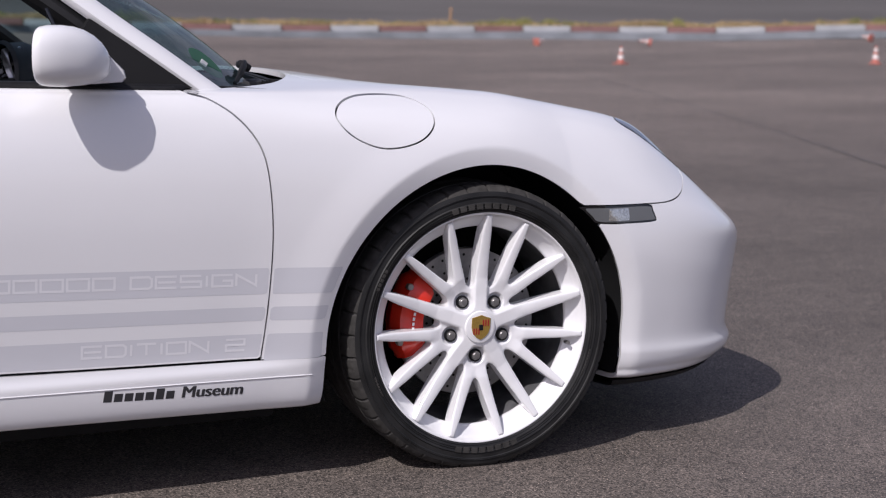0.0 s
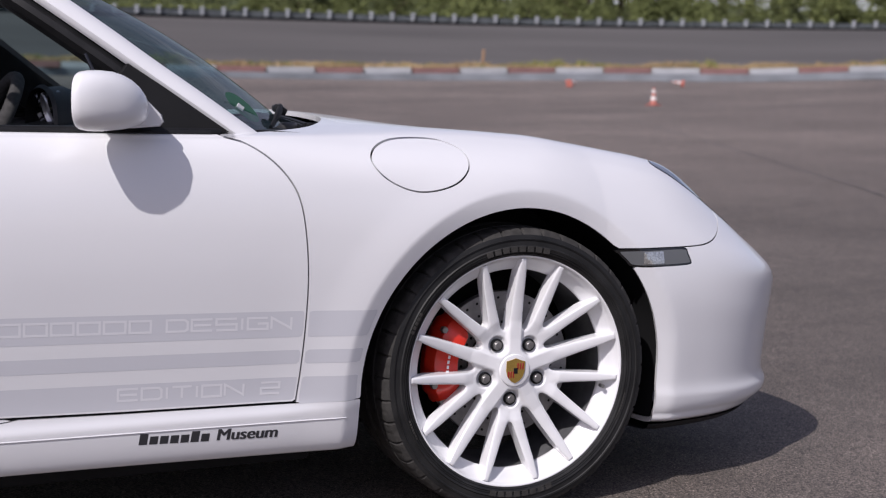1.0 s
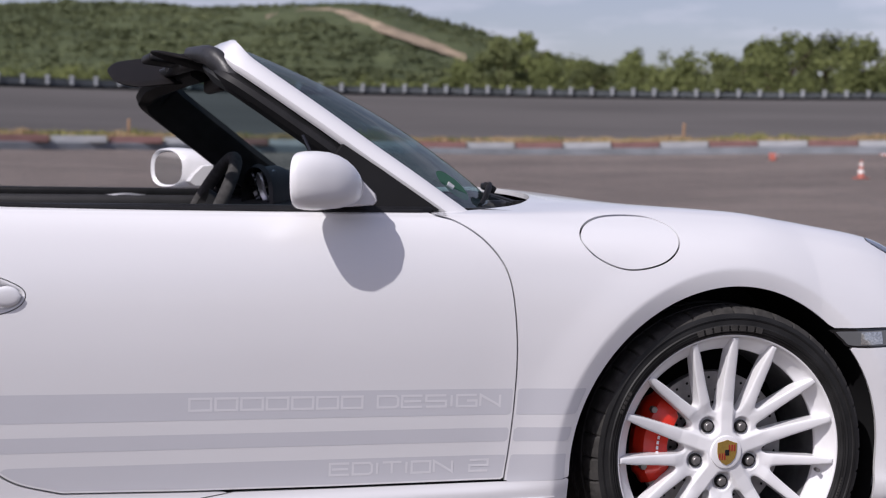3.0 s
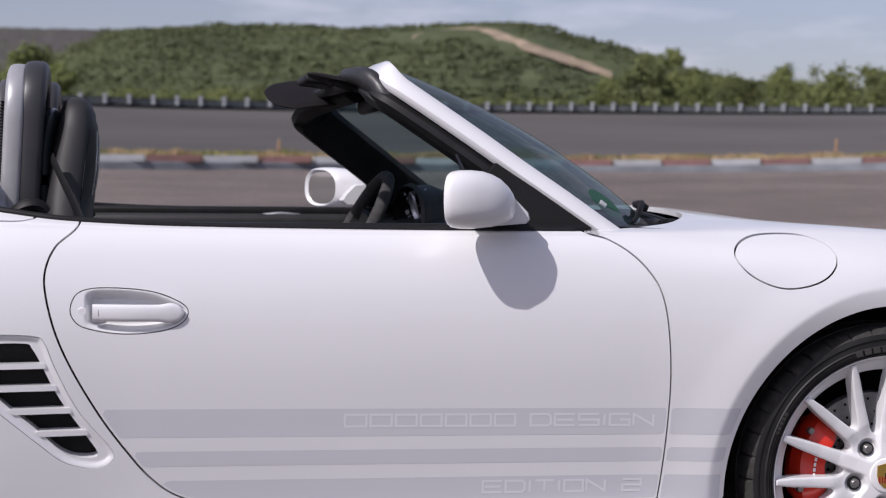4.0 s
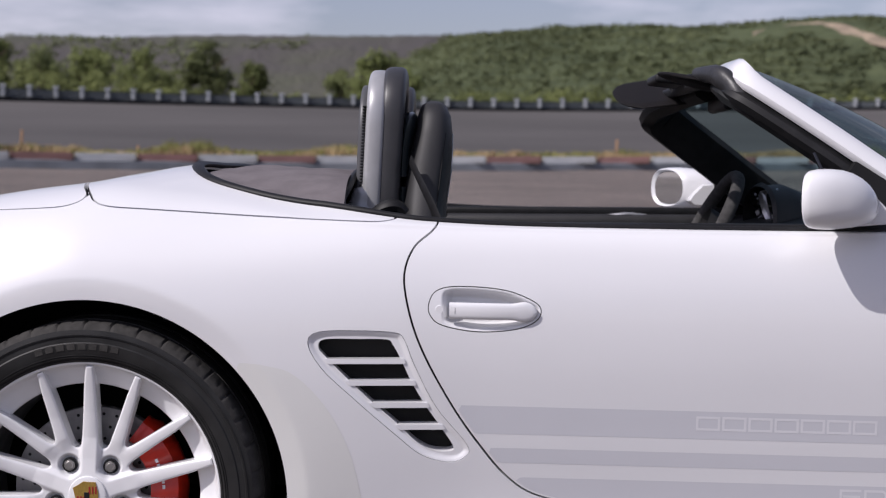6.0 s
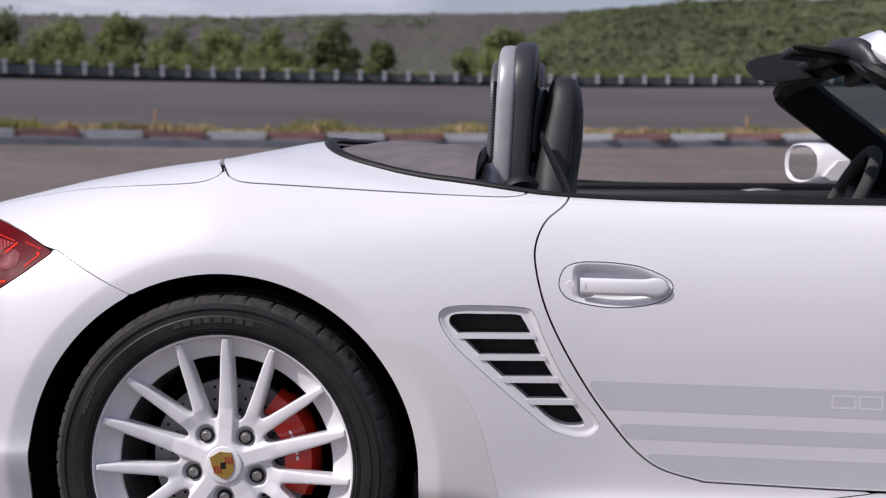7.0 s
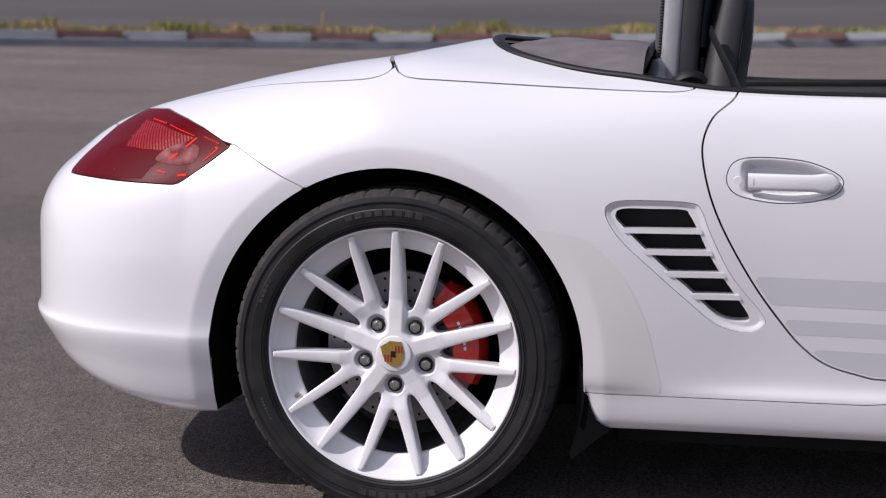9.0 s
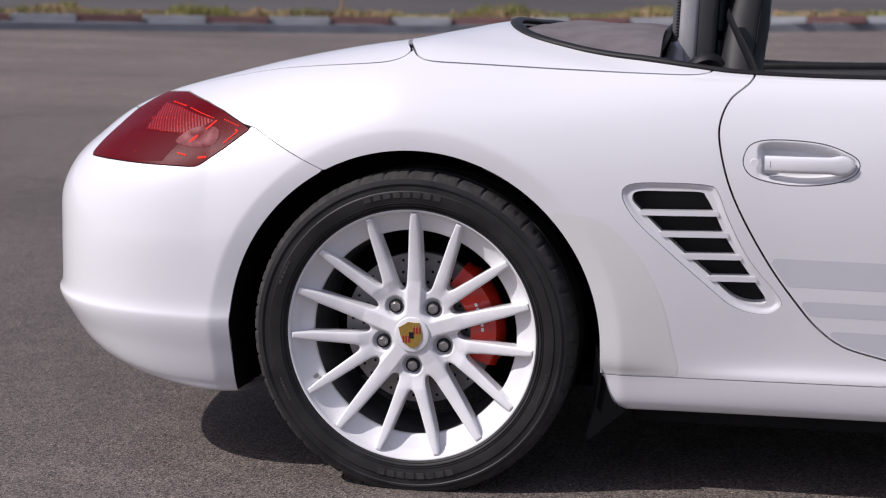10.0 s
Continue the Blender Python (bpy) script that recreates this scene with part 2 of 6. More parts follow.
# Section lines from the underside (first) over the flank to the centre of the car (last):
# rear tip x, front tip x, half width along the car, height along the car.
U_REAR, U_FRONT = -0.45, 2.65
K = 16                             # rows of skin between two section lines
LINES = [
    (-0.70, 3.16, ((-0.45, 0.66), (2.65, 0.66)), ((-0.95, 0.24), (-0.45, 0.165), (0.4, 0.17), (2.6, 0.165), (3.37, 0.15))),
    (-0.80, 3.25, ((-0.45, 0.825), (0.0, 0.84), (0.5, 0.805), (2.0, 0.805), (2.65, 0.83)), ((-0.95, 0.245), (-0.6, 0.197), (-0.45, 0.178), (0.42, 0.181), (1.3, 0.184), (2.0, 0.172), (2.75, 0.168), (3.37, 0.15))),
    (-0.89, 3.33, ((-0.45, 0.860), (0.0, 0.862), (0.5, 0.845), (2.0, 0.845), (2.65, 0.858)), ((-0.95, 0.29), (-0.45, 0.205), (0.42, 0.199), (2.0, 0.190), (2.75, 0.195), (3.37, 0.178))),
    (-0.935, 3.352, ((-0.45, 0.884), (0.0, 0.88), (0.5, 0.862), (2.0, 0.862), (2.65, 0.868)), ((-0.95, 0.335), (-0.45, 0.28), (0.42, 0.262), (2.0, 0.262), (2.75, 0.235), (3.37, 0.205))),
    (-0.957, 3.335, ((-0.45, 0.900), (0.0, 0.892), (0.45, 0.876), (0.8, 0.856), (1.8, 0.855), (2.1, 0.872), (2.65, 0.866)), ((-0.95, 0.366), (-0.45, 0.345), (0.0, 0.33), (0.42, 0.31), (2.0, 0.31), (2.75, 0.28), (3.37, 0.245))),
    (-0.950, 3.340, ((-0.45, 0.893), (0.0, 0.901), (0.45, 0.890), (0.8, 0.872), (1.8, 0.868), (2.2, 0.890), (2.65, 0.872)), ((-0.95, 0.392), (-0.45, 0.390), (0.0, 0.45), (2.0, 0.45), (2.75, 0.39), (3.37, 0.33))),
    (-0.948, 3.352, ((-0.45, 0.888), (0.0, 0.904), (0.45, 0.897), (0.8, 0.884), (1.8, 0.880), (2.3, 0.898), (2.65, 0.874)), ((-0.95, 0.50), (-0.45, 0.54), (0.0, 0.60), (2.0, 0.60), (2.45, 0.59), (2.8, 0.50), (3.37, 0.40))),
    (-0.952, 3.370, ((-0.45, 0.862), (0.0, 0.896), (0.45, 0.890), (0.8, 0.880), (1.8, 0.876), (2.3, 0.884), (2.65, 0.858)), ((-0.95, 0.58), (-0.45, 0.66), (0.0, 0.72), (2.0, 0.72), (2.45, 0.70), (2.8, 0.60), (3.37, 0.465))),
    (-0.935, 3.360, ((-0.45, 0.805), (0.0, 0.864), (0.45, 0.866), (0.8, 0.860), (1.8, 0.856), (2.3, 0.845), (2.65, 0.82)), ((-0.95, 0.64), (-0.45, 0.755), (0.0, 0.81), (0.7, 0.805), (2.0, 0.80), (2.45, 0.785), (2.8, 0.69), (3.05, 0.600), (3.37, 0.515))),
    (-0.90, 3.330, ((-0.45, 0.73), (0.0, 0.80), (0.3, 0.81), (0.6, 0.832), (1.7, 0.828), (2.1, 0.78), (2.65, 0.745)), ((-0.95, 0.685), (-0.6, 0.785), (-0.45, 0.826), (-0.2, 0.872), (0.0, 0.886), (0.35, 0.872), (0.6, 0.858), (1.7, 0.847), (2.2, 0.848), (2.5, 0.838), (2.7, 0.803), (2.87, 0.762), (3.08, 0.660), (3.2, 0.600), (3.37, 0.55))),
    (-0.85, 3.280, ((-0.45, 0.60), (0.0, 0.67), (0.2, 0.70), (0.6, 0.795), (1.7, 0.795), (2.0, 0.71), (2.65, 0.63)), ((-0.95, 0.722), (-0.889, 0.742), (-0.805, 0.782), (-0.679, 0.823), (-0.5, 0.864), (-0.35, 0.896), (-0.19, 0.923), (-0.06, 0.938), (0.02, 0.945), (0.2, 0.932), (0.45, 0.895), (0.62, 0.882), (0.9, 0.870), (1.7, 0.862), (2.25, 0.871), (2.5, 0.861), (2.65, 0.842), (2.755, 0.826), (2.87, 0.808), (2.94, 0.792), (3.08, 0.710), (3.19, 0.642), (3.37, 0.59))),
    (-0.81, 3.240, ((-0.45, 0.40), (0.2, 0.46), (0.6, 0.60), (1.7, 0.6), (2.0, 0.45), (2.65, 0.38)), ((-0.95, 0.755), (-0.8, 0.790), (-0.679, 0.833), (-0.45, 0.886), (-0.35, 0.908), (-0.19, 0.935), (-0.06, 0.952), (0.02, 0.968), (0.16, 0.986), (0.45, 0.982), (0.6, 0.95), (1.7, 0.88), (2.1, 0.888), (2.5, 0.846), (2.87, 0.776), (3.19, 0.658), (3.37, 0.615))),
    (-0.79, 3.220, ((-0.45, 0.0), (2.65, 0.0)), ((-0.95, 0.765), (-0.8, 0.797), (-0.679, 0.839), (-0.45, 0.891), (-0.35, 0.912), (-0.19, 0.939), (-0.06, 0.956), (0.02, 0.972), (0.16, 0.990), (0.45, 0.988), (0.6, 0.955), (1.7, 0.90), (2.1, 0.900), (2.5, 0.848), (2.87, 0.776), (3.19, 0.668), (3.37, 0.63))),
]
LINES = [(a, b, pchip(w), pchip(z)) for a, b, w, z in LINES]
FRONT_AXLE, REAR_AXLE = (2.415, 0.3235), (0.0, 0.334)
FRONT_R, REAR_R = 0.378, 0.386


def arch(x, z, axle, r):
    """How far a place of the flank lies outside a wheel arch."""
    dx, dz = x - axle[0], z - axle[1]
    rr = r + 0.012 * np.clip(1 - dz / r, 0, 1)
    return np.where(dz > 0, np.hypot(dx, dz), np.abs(dx)) - rr


def body_grid():
    t = np.linspace(0, 1, 84)
    rear = U_REAR - (0.95 + U_REAR) * np.sin(t[::-1] * math.pi / 2)
    mid = np.linspace(U_REAR, U_FRONT, 480)[1:-1]
    front = U_FRONT + (3.37 - U_FRONT) * np.sin(t * math.pi / 2)
    u = np.concatenate([rear, mid, front])
    tr = np.clip((U_REAR - u) / (0.95 + U_REAR), 0, 1)
    tf = np.clip((u - U_FRONT) / (3.37 - U_FRONT), 0, 1)
    shrink = (1 - np.minimum(1, tr) ** 2.6) ** (1 / 2.6) * (1 - np.minimum(1, tf) ** 2.85) ** (1 / 2.85)
    net = []
    for i, (back, fore, wide, high) in enumerate(LINES):
        back, fore = back - 0.065, fore + (0.094 if i < 8 else 0.066)
        x = np.where(tr > 0, U_REAR + (back - U_REAR) * tr, np.where(tf > 0, U_FRONT + (fore - U_FRONT) * tf, u))
        net.append(np.stack([x, -wide(u) * shrink, high(u)], 1))
    net = np.stack(net)                      # lines x stations x 3
    # smooth sections: Catmull-Rom across the lines
    n = K
    p = np.concatenate([2 * net[:1] - net[1:2], net, 2 * net[-1:] - net[-2:-1] * np.array([1, -1, 1])])
    p[-1] = net[-2] * np.array([1, -1, 1])
    rows = []
    for i in range(len(net) - 1):
        a, b, c, d = p[i], p[i + 1], p[i + 2], p[i + 3]
        for k in range(n):
            s = k / n
            rows.append(0.5 * (2 * b + (c - a) * s + (2 * a - 5 * b + 4 * c - d) * s * s + (3 * b - a - 3 * c + d) * s ** 3))
    rows.append(net[-1])
    g = np.stack(rows)                       # sections x stations x 3
    # arch lips turn inwards
    for axle, r, band in ((FRONT_AXLE, FRONT_R, 0.040), (REAR_AXLE, REAR_R, 0.042)):
        d = arch(g[..., 0], g[..., 2], axle, r)
        side = np.clip((-g[..., 1] - 0.6) / 0.15, 0, 1)
        lip = np.clip(1 - d / band, 0, 1.3) * side
        g[..., 1] += (0.013 if axle is FRONT_AXLE else 0.009) * lip
        swell = np.clip(1 - np.abs(d - band) / 0.10, 0, 1) * side
        g[..., 1] -= (0.003 if axle is FRONT_AXLE else 0.0012) * swell * swell * (3 - 2 * swell)
    return g


GRID = body_grid()
GU = np.gradient(GRID, axis=1)
GV = np.gradient(GRID, axis=0)
GN = np.cross(GU, GV)
GN /= np.linalg.norm(GN, axis=2, keepdims=True) + 1e-12
if GN[GRID.shape[0] // 2, GRID.shape[1] // 2, 1] > 0:
    GN = -GN
GP, GNR = GRID.reshape(-1, 3), GN.reshape(-1, 3)
_r, _c = GRID.shape[:2]
_i = np.arange(_r * _c).reshape(_r, _c)
GT = np.concatenate([np.stack([_i[:-1, :-1], _i[:-1, 1:], _i[1:, 1:]], -1).reshape(-1, 3),
                     np.stack([_i[:-1, :-1], _i[1:, 1:], _i[1:, :-1]], -1).reshape(-1, 3)])
LINE_OF = np.repeat(np.arange(_r) / K, _c)      # which section line a vertex lies on


class Patch:
    """A finer sheet of the skin between two places along the car."""

    def __init__(self, x0, x1, l0, l1, k=3):
        r0, r1 = int(l0 * K), int(l1 * K)
        cols = np.where((GRID[5 * K, :, 0] >= x0) & (GRID[5 * K, :, 0] <= x1))[0]
        a, b = cols[0], cols[-1]

        def fine(g):
            u = np.linspace(a, b, (b - a) * k + 1)
            w = np.linspace(r0, r1, (r1 - r0) * k + 1)
            i, j = np.minimum(u.astype(int), b - 1), np.minimum(w.astype(int), r1 - 1)
            fu, fw = (u - i)[None, :, None], (w - j)[:, None, None]
            return ((g[j][:, i] * (1 - fu) + g[j][:, i + 1] * fu) * (1 - fw) + (g[j + 1][:, i] * (1 - fu) + g[j + 1][:, i + 1] * fu) * fw)
        g, nn = fine(GRID), fine(GN)
        nn /= np.linalg.norm(nn, axis=2, keepdims=True) + 1e-12
        self.P, self.N = g.reshape(-1, 3), nn.reshape(-1, 3)
        r, c = g.shape[:2]
        q = np.arange(r * c).reshape(r, c)
        self.T = np.concatenate([np.stack([q[:-1, :-1], q[:-1, 1:], q[1:, 1:]], -1).reshape(-1, 3), np.stack([q[:-1, :-1], q[1:, 1:], q[1:, :-1]], -1).reshape(-1, 3)])
        self.x, self.z = self.P[:, 0], self.P[:, 2]

    def field(self, poly):
        return inside(poly, self.x, self.z)


def side_y(x, z):
    """The flank's y at (x, z) of the right-hand side."""
    col = int(np.argmin(np.abs(GRID[5 * K, :, 0] - x)))
    zz, yy = GRID[K // 2:int(9.8 * K), col, 2], GRID[K // 2:int(9.8 * K), col, 1]
    o = np.argsort(zz)
    return float(np.interp(z, zz[o], yy[o]))


def side_normal(x, z):
    col = int(np.argmin(np.abs(GRID[5 * K, :, 0] - x)))
    zz = GRID[K // 2:int(9.8 * K), col, 2]
    return Vector(GN[K // 2 + int(np.argmin(np.abs(zz - z))), col])


def inside(poly, a, b):
    """Signed distance to a closed polygon, positive inside."""
    poly = np.asarray(poly, float)
    d2 = np.full(a.shape, 1e9)
    odd = np.zeros(a.shape, bool)
    for p, q in zip(poly, np.roll(poly, -1, 0)):
        e = q - p
        L = e @ e
        if L < 1e-14:
            continue
        t = np.clip(((a - p[0]) * e[0] + (b - p[1]) * e[1]) / L, 0, 1)
        d2 = np.minimum(d2, (a - p[0] - t * e[0]) ** 2 + (b - p[1] - t * e[1]) ** 2)
        if p[1] != q[1]:
            odd ^= ((p[1] > b) != (q[1] > b)) & (a < e[0] * (b - p[1]) / (q[1] - p[1]) + p[0])
    return np.where(odd, 1, -1) * np.sqrt(d2)


def clipped(field, lift=0.0, flange=0.012, mirror=False, base=None, sheet=None):
    """The part of the body's skin where field > 0, cut to shape, with an inward turned edge."""
    sp, sn, st = (GP, GNR, GT) if sheet is None else (sheet.P, sheet.N, sheet.T)
    P = (sp if base is None else base) + sn * lift
    f = np.where(np.abs(field) < 1e-6, 1e-6, field)
    pos = f[st] > 0
    cnt = pos.sum(1)
    verts, norms, index = [], [], {}

    def vert(i):
        if i not in index:
            index[i] = len(verts)
            verts.append(P[i]), norms.append(sn[i])
        return index[i]

    def cut(i, j):
        k = (min(i, j), max(i, j))
        if k not in index:
            t = f[k[0]] / (f[k[0]] - f[k[1]])
            index[k] = len(verts)
            verts.append(P[k[0]] + t * (P[k[1]] - P[k[0]]))
            q = sn[k[0]] + t * (sn[k[1]] - sn[k[0]])
            norms.append(q / (np.linalg.norm(q) + 1e-12))
        return index[k]

    faces = [tuple(vert(i) for i in t) for t in st[cnt == 3]]
    rim = []
    for t, p in zip(st[(cnt == 1) | (cnt == 2)], pos[(cnt == 1) | (cnt == 2)]):
        loop, marks = [], []
        for k in range(3):
            i, j = t[k], t[(k + 1) % 3]
            if p[k]:
                loop.append(vert(i))
            if p[k] != p[(k + 1) % 3]:
                loop.append(cut(i, j))
                marks.append(loop[-1])
        faces.append(tuple(loop))
        if len(marks) == 2:
            i0, i1 = loop.index(marks[0]), loop.index(marks[1])
            rim.append((marks[0], marks[1]) if (i0 + 1) % len(loop) == i1 else (marks[1], marks[0]))
    if flange:
        low = {}
        for a, b in rim:
            for q in (a, b):
                if q not in low:
                    low[q] = len(verts)
                    verts.append(verts[q] - norms[q] * flange), norms.append(norms[q])
        # a doubled rim keeps the edge crisp
        top = {}
        for q in list(low):
            top[q] = len(verts)
            verts.append(verts[q]), norms.append(norms[q])
        faces += [(top[b], top[a], low[a], low[b]) for a, b in rim]
    verts, norms = np.array(verts), np.array(norms)
    if mirror:
        verts, norms = verts * [1, -1, 1], norms * [1, -1, 1]
        faces = [q[::-1] for q in faces]
    return verts, faces, norms, (len(low) if flange else 0)


def panel(name, field, material, parent, label="", lift=0.0, flange=0.012, both=True, base=None, sheet=None):
    made = []
    for m in (False, True) if both else (False,):
        v, f, n, edge = clipped(field, lift, flange, m, base, sheet)
        if not len(f):
            continue
        ob = mesh_ob(name, v, f, material, parent, label)
        me = ob.data
        nn = [tuple(map(float, q)) for q in n]
        # faces of the turned-in edge keep their own normals
        loops = np.zeros(len(me.loops) * 3)
        me.corner_normals.foreach_get("vector", loops)
        loops = loops.reshape(-1, 3)
        first = len(v) - 2 * edge
        out = []
        for poly in me.polygons:
            e = any(me.loops[k].vertex_index >= first for k in poly.loop_indices) and edge
            for k in poly.loop_indices:
                out.append(tuple(loops[k]) if e else nn[me.loops[k].vertex_index])
        me.normals_split_custom_set(out)
        made.append(ob)
    return made


X, Y, Z = GP[:, 0], -GP[:, 1], GP[:, 2]
SIDE = 10.2 - LINE_OF              # positive below the crown line
GAP = 0.002
outside_arches = np.minimum(arch(X, Z, FRONT_AXLE, FRONT_R), arch(X, Z, REAR_AXLE, REAR_R))

door_front = spline(((1.700, 0.905), (1.713, 0.861), (1.765, 0.843), (1.813, 0.812), (1.851, 0.770), (1.874, 0.723), (1.886, 0.652), (1.892, 0.556), (1.890, 0.460), (1.883, 0.363), (1.875, 0.296)))
door_low = [(1.875, 0.294), (1.5, 0.299), (1.2, 0.306)]
door_rear = spline(((0.963, 0.315), (0.880, 0.339), (0.827, 0.377), (0.780, 0.433), (0.731, 0.502), (0.680, 0.591), (0.648, 0.664), (0.630, 0.736), (0.629, 0.783), (0.648, 0.828), (0.690, 0.868), (0.705, 0.93)))
DOOR = np.concatenate([door_front, door_low, door_rear])
SILL_Z = 0.263
bumper_front = np.concatenate([[(2.60, 0.0), (2.60, 0.600)], spline(((2.690, 0.600), (2.880, 0.599), (2.960, 0.603), (3.02, 0.622), (3.06, 0.655))), [(3.072, 0.70), (3.075, 0.95), (3.6, 0.95), (3.6, 0.0)]])
bumper_rear = np.concatenate([[(0.0, 0.0), (0.0, 0.58), (-0.165, 0.667)], spline(((-0.175, 0.672), (-0.270, 0.718), (-0.351, 0.760))), [(-0.42, 0.775), (-0.62, 0.80), (-0.70, 0.79), (-1.2, 0.79), (-1.2, 0.0)]])
TAIL = [(-0.362, 0.757), (-0.380, 0.766), (-0.440, 0.793), (-0.49, 0.811), (-0.57, 0.830), (-0.66, 0.828), (-0.72, 0.785), (-0.76, 0.735), (-0.786, 0.695), (-0.784, 0.687), (-0.70, 0.684), (-0.59, 0.679), (-0.485, 0.676), (-0.470, 0.680), (-0.415, 0.717)]
FLAP = closed_spline(((2.046, 0.808), (2.066, 0.833), (2.118, 0.850), (2.190, 0.854), (2.250, 0.848), (2.285, 0.826), (2.284, 0.795), (2.252, 0.764), (2.205, 0.746), (2.148, 0.741), (2.098, 0.755), (2.062, 0.779)), 6)
LAMP = closed_spline(((2.678, 0.597), (2.78, 0.5985), (2.876, 0.597), (2.886, 0.582), (2.893, 0.564), (2.884, 0.557), (2.80, 0.556), (2.722, 0.557), (2.700, 0.572), (2.682, 0.588)), 5)
VENT = closed_spline(((0.440, 0.638), (0.460, 0.661), (0.54, 0.664), (0.610, 0.660), (0.629, 0.646), (0.650, 0.594), (0.692, 0.513), (0.753, 0.437), (0.750, 0.412), (0.719, 0.401), (0.664, 0.415), (0.610, 0.458), (0.530, 0.529), (0.468, 0.588)), 6)
HANDLE = closed_spline(((0.676, 0.716), (0.692, 0.742), (0.738, 0.750), (0.824, 0.743), (0.880, 0.722), (0.896, 0.703), (0.883, 0.681), (0.841, 0.666), (0.770, 0.662), (0.704, 0.674), (0.680, 0.692)), 6)

f_door, f_flap, f_tail, f_lamp = inside(DOOR, X, Z), inside(FLAP, X, Z), inside(TAIL, X, Z), inside(LAMP, X, Z)
f_vent, f_handle = inside(VENT, X, Z), inside(HANDLE, X, Z)
f_bf, f_br = inside(bumper_front, X, Z), inside(bumper_rear, X, Z)

# plan lines: hood, screen base, cockpit opening, roof cover, boot
COCKPIT = np.concatenate([[(0.138, 0.0)], spline(((0.138, 0.30), (0.158, 0.50), (0.208, 0.625), (0.318, 0.702), (0.46, 0.757), (0.59, 0.792), (0.70, 0.806))), [(1.70, 0.812)],
                          spline(((1.755, 0.80), (1.87, 0.735), (1.99, 0.63), (2.085, 0.45), (2.12, 0.25), (2.13, 0.0))), [(2.13, -0.3), (0.138, -0.3)]])
HOOD = np.concatenate([[(2.14, -0.3), (2.14, 0.15)], spline(((2.13, 0.30), (2.10, 0.47), (2.13, 0.585), (2.4, 0.565), (2.7, 0.505), (2.95, 0.44), (3.08, 0.37), (3.16, 0.2))), [(3.17, 0.0), (3.17, -0.3)]])
LIGHT = closed_spline(((2.875, 0.690), (2.93, 0.710), (3.01, 0.702), (3.115, 0.670), (3.20, 0.625), (3.18, 0.545), (3.05, 0.535), (2.94, 0.60)), 6)
COVER = np.concatenate([[(-0.068, -0.3), (-0.068, 0.45)], spline(((-0.064, 0.56), (-0.045, 0.66), (-0.023, 0.726), (-0.006, 0.760), (0.025, 0.779), (0.10, 0.787), (0.31, 0.797), (0.45, 0.809), (0.56, 0.818), (0.600, 0.808), (0.615, 0.785))), [(0.60, 0.5), (0.6, -0.3)]])
BOOT = np.concatenate([[(-0.073, -0.3), (-0.073, 0.5)], spline(((-0.068, 0.57), (-0.050, 0.665), (-0.030, 0.730), (-0.05, 0.762), (-0.107, 0.763), (-0.236, 0.726), (-0.372, 0.665), (-0.548, 0.600), (-0.68, 0.53))), [(-0.72, 0.3), (-0.73, -0.3)]])
f_cock, f_hood, f_light = inside(COCKPIT, X, Y), inside(HOOD, X, Y), inside(LIGHT, X, Y)
f_cover, f_boot = inside(COVER, X, Y), inside(BOOT, X, Y)
UPPER = LINE_OF - 8.0              # positive on the shoulders and top
top_of = lambda f: np.minimum(f, UPPER)
f_hood, f_light, f_cover, f_boot, f_cock = top_of(f_hood), top_of(f_light), top_of(f_cover), top_of(f_boot), top_of(f_cock)
outer = np.minimum(outside_arches, np.minimum(-f_cock, LINE_OF - 0.0 + 0.01))

car = new("convertible_car")
tagged(car, "white two-seat convertible sports car with folded roof", "car")


def keep(*fields):
    out = fields[0]
    for q in fields[1:]:
        out = np.minimum(out, q)
    return out


sill_line = np.interp(X, [0.95, 1.15, 1.3, 1.5, 1.875, 2.1], [SILL_Z, 0.280, 0.3005, 0.2965, 0.2915, 0.289])
not_sill = np.where((X > 0.2) & (X < 2.2), Z - sill_line, 1.0)
in_sill = np.where((X > 0.2) & (X < 2.2), sill_line - Z, -1.0)
lid_cut = keep(-f_hood - GAP, -f_light - GAP, -f_cover - GAP, -f_boot - GAP)
door_part = panel("door", keep(f_door - GAP, outer, -f_handle - 0.0012), WHITE, car)
fender = panel("front_fender", keep(np.where(X > 1.6, -f_door - GAP, -1), outer, -f_bf - GAP, not_sill - GAP, lid_cut, -f_flap - 0.0018, -f_lamp, np.where(X > 1.9, 1.0, np.where(Z > 0.29, 1, -1)), X - 1.69), WHITE, car)
quarter = panel("rear_quarter", keep(-f_door - GAP, outer, -f_br - 0.0010, not_sill - GAP * 0.7, lid_cut, -f_vent, -f_tail - 0.001, np.where(Z > 0.292, 1.75 - X, 1.998 - X)), WHITE, car)
front_bumper = panel("front_bumper", keep(f_bf - GAP * 0.6, outer, -f_lamp - 0.0006, X - 2.5, lid_cut), WHITE, car)
rear_bumper = panel("rear_bumper", keep(f_br - 0.0006, outer, -f_tail - 0.0012, lid_cut), WHITE, car)
panel("sill", keep(in_sill - GAP * 0.4, outer), WHITE, car)
panel("fuel_flap", keep(f_flap - 0.0018, UPPER * 0 + 1), WHITE, car, both=False)
panel("bonnet", keep(f_hood - GAP, -f_cock), WHITE, car)
panel("roof_cover_lid", keep(f_cover - GAP, -f_cock), WHITE, car)
panel("boot_lid", keep(f_boot - GAP, 1 + 0 * X), WHITE, car)
# dark skin behind the gaps
panel("inner_shell", keep(outer - 0.010, -f_vent - 0.006, -f_handle - 0.004, 11.9 - LINE_OF), SHELL, car, lift=-0.0115, flange=0)

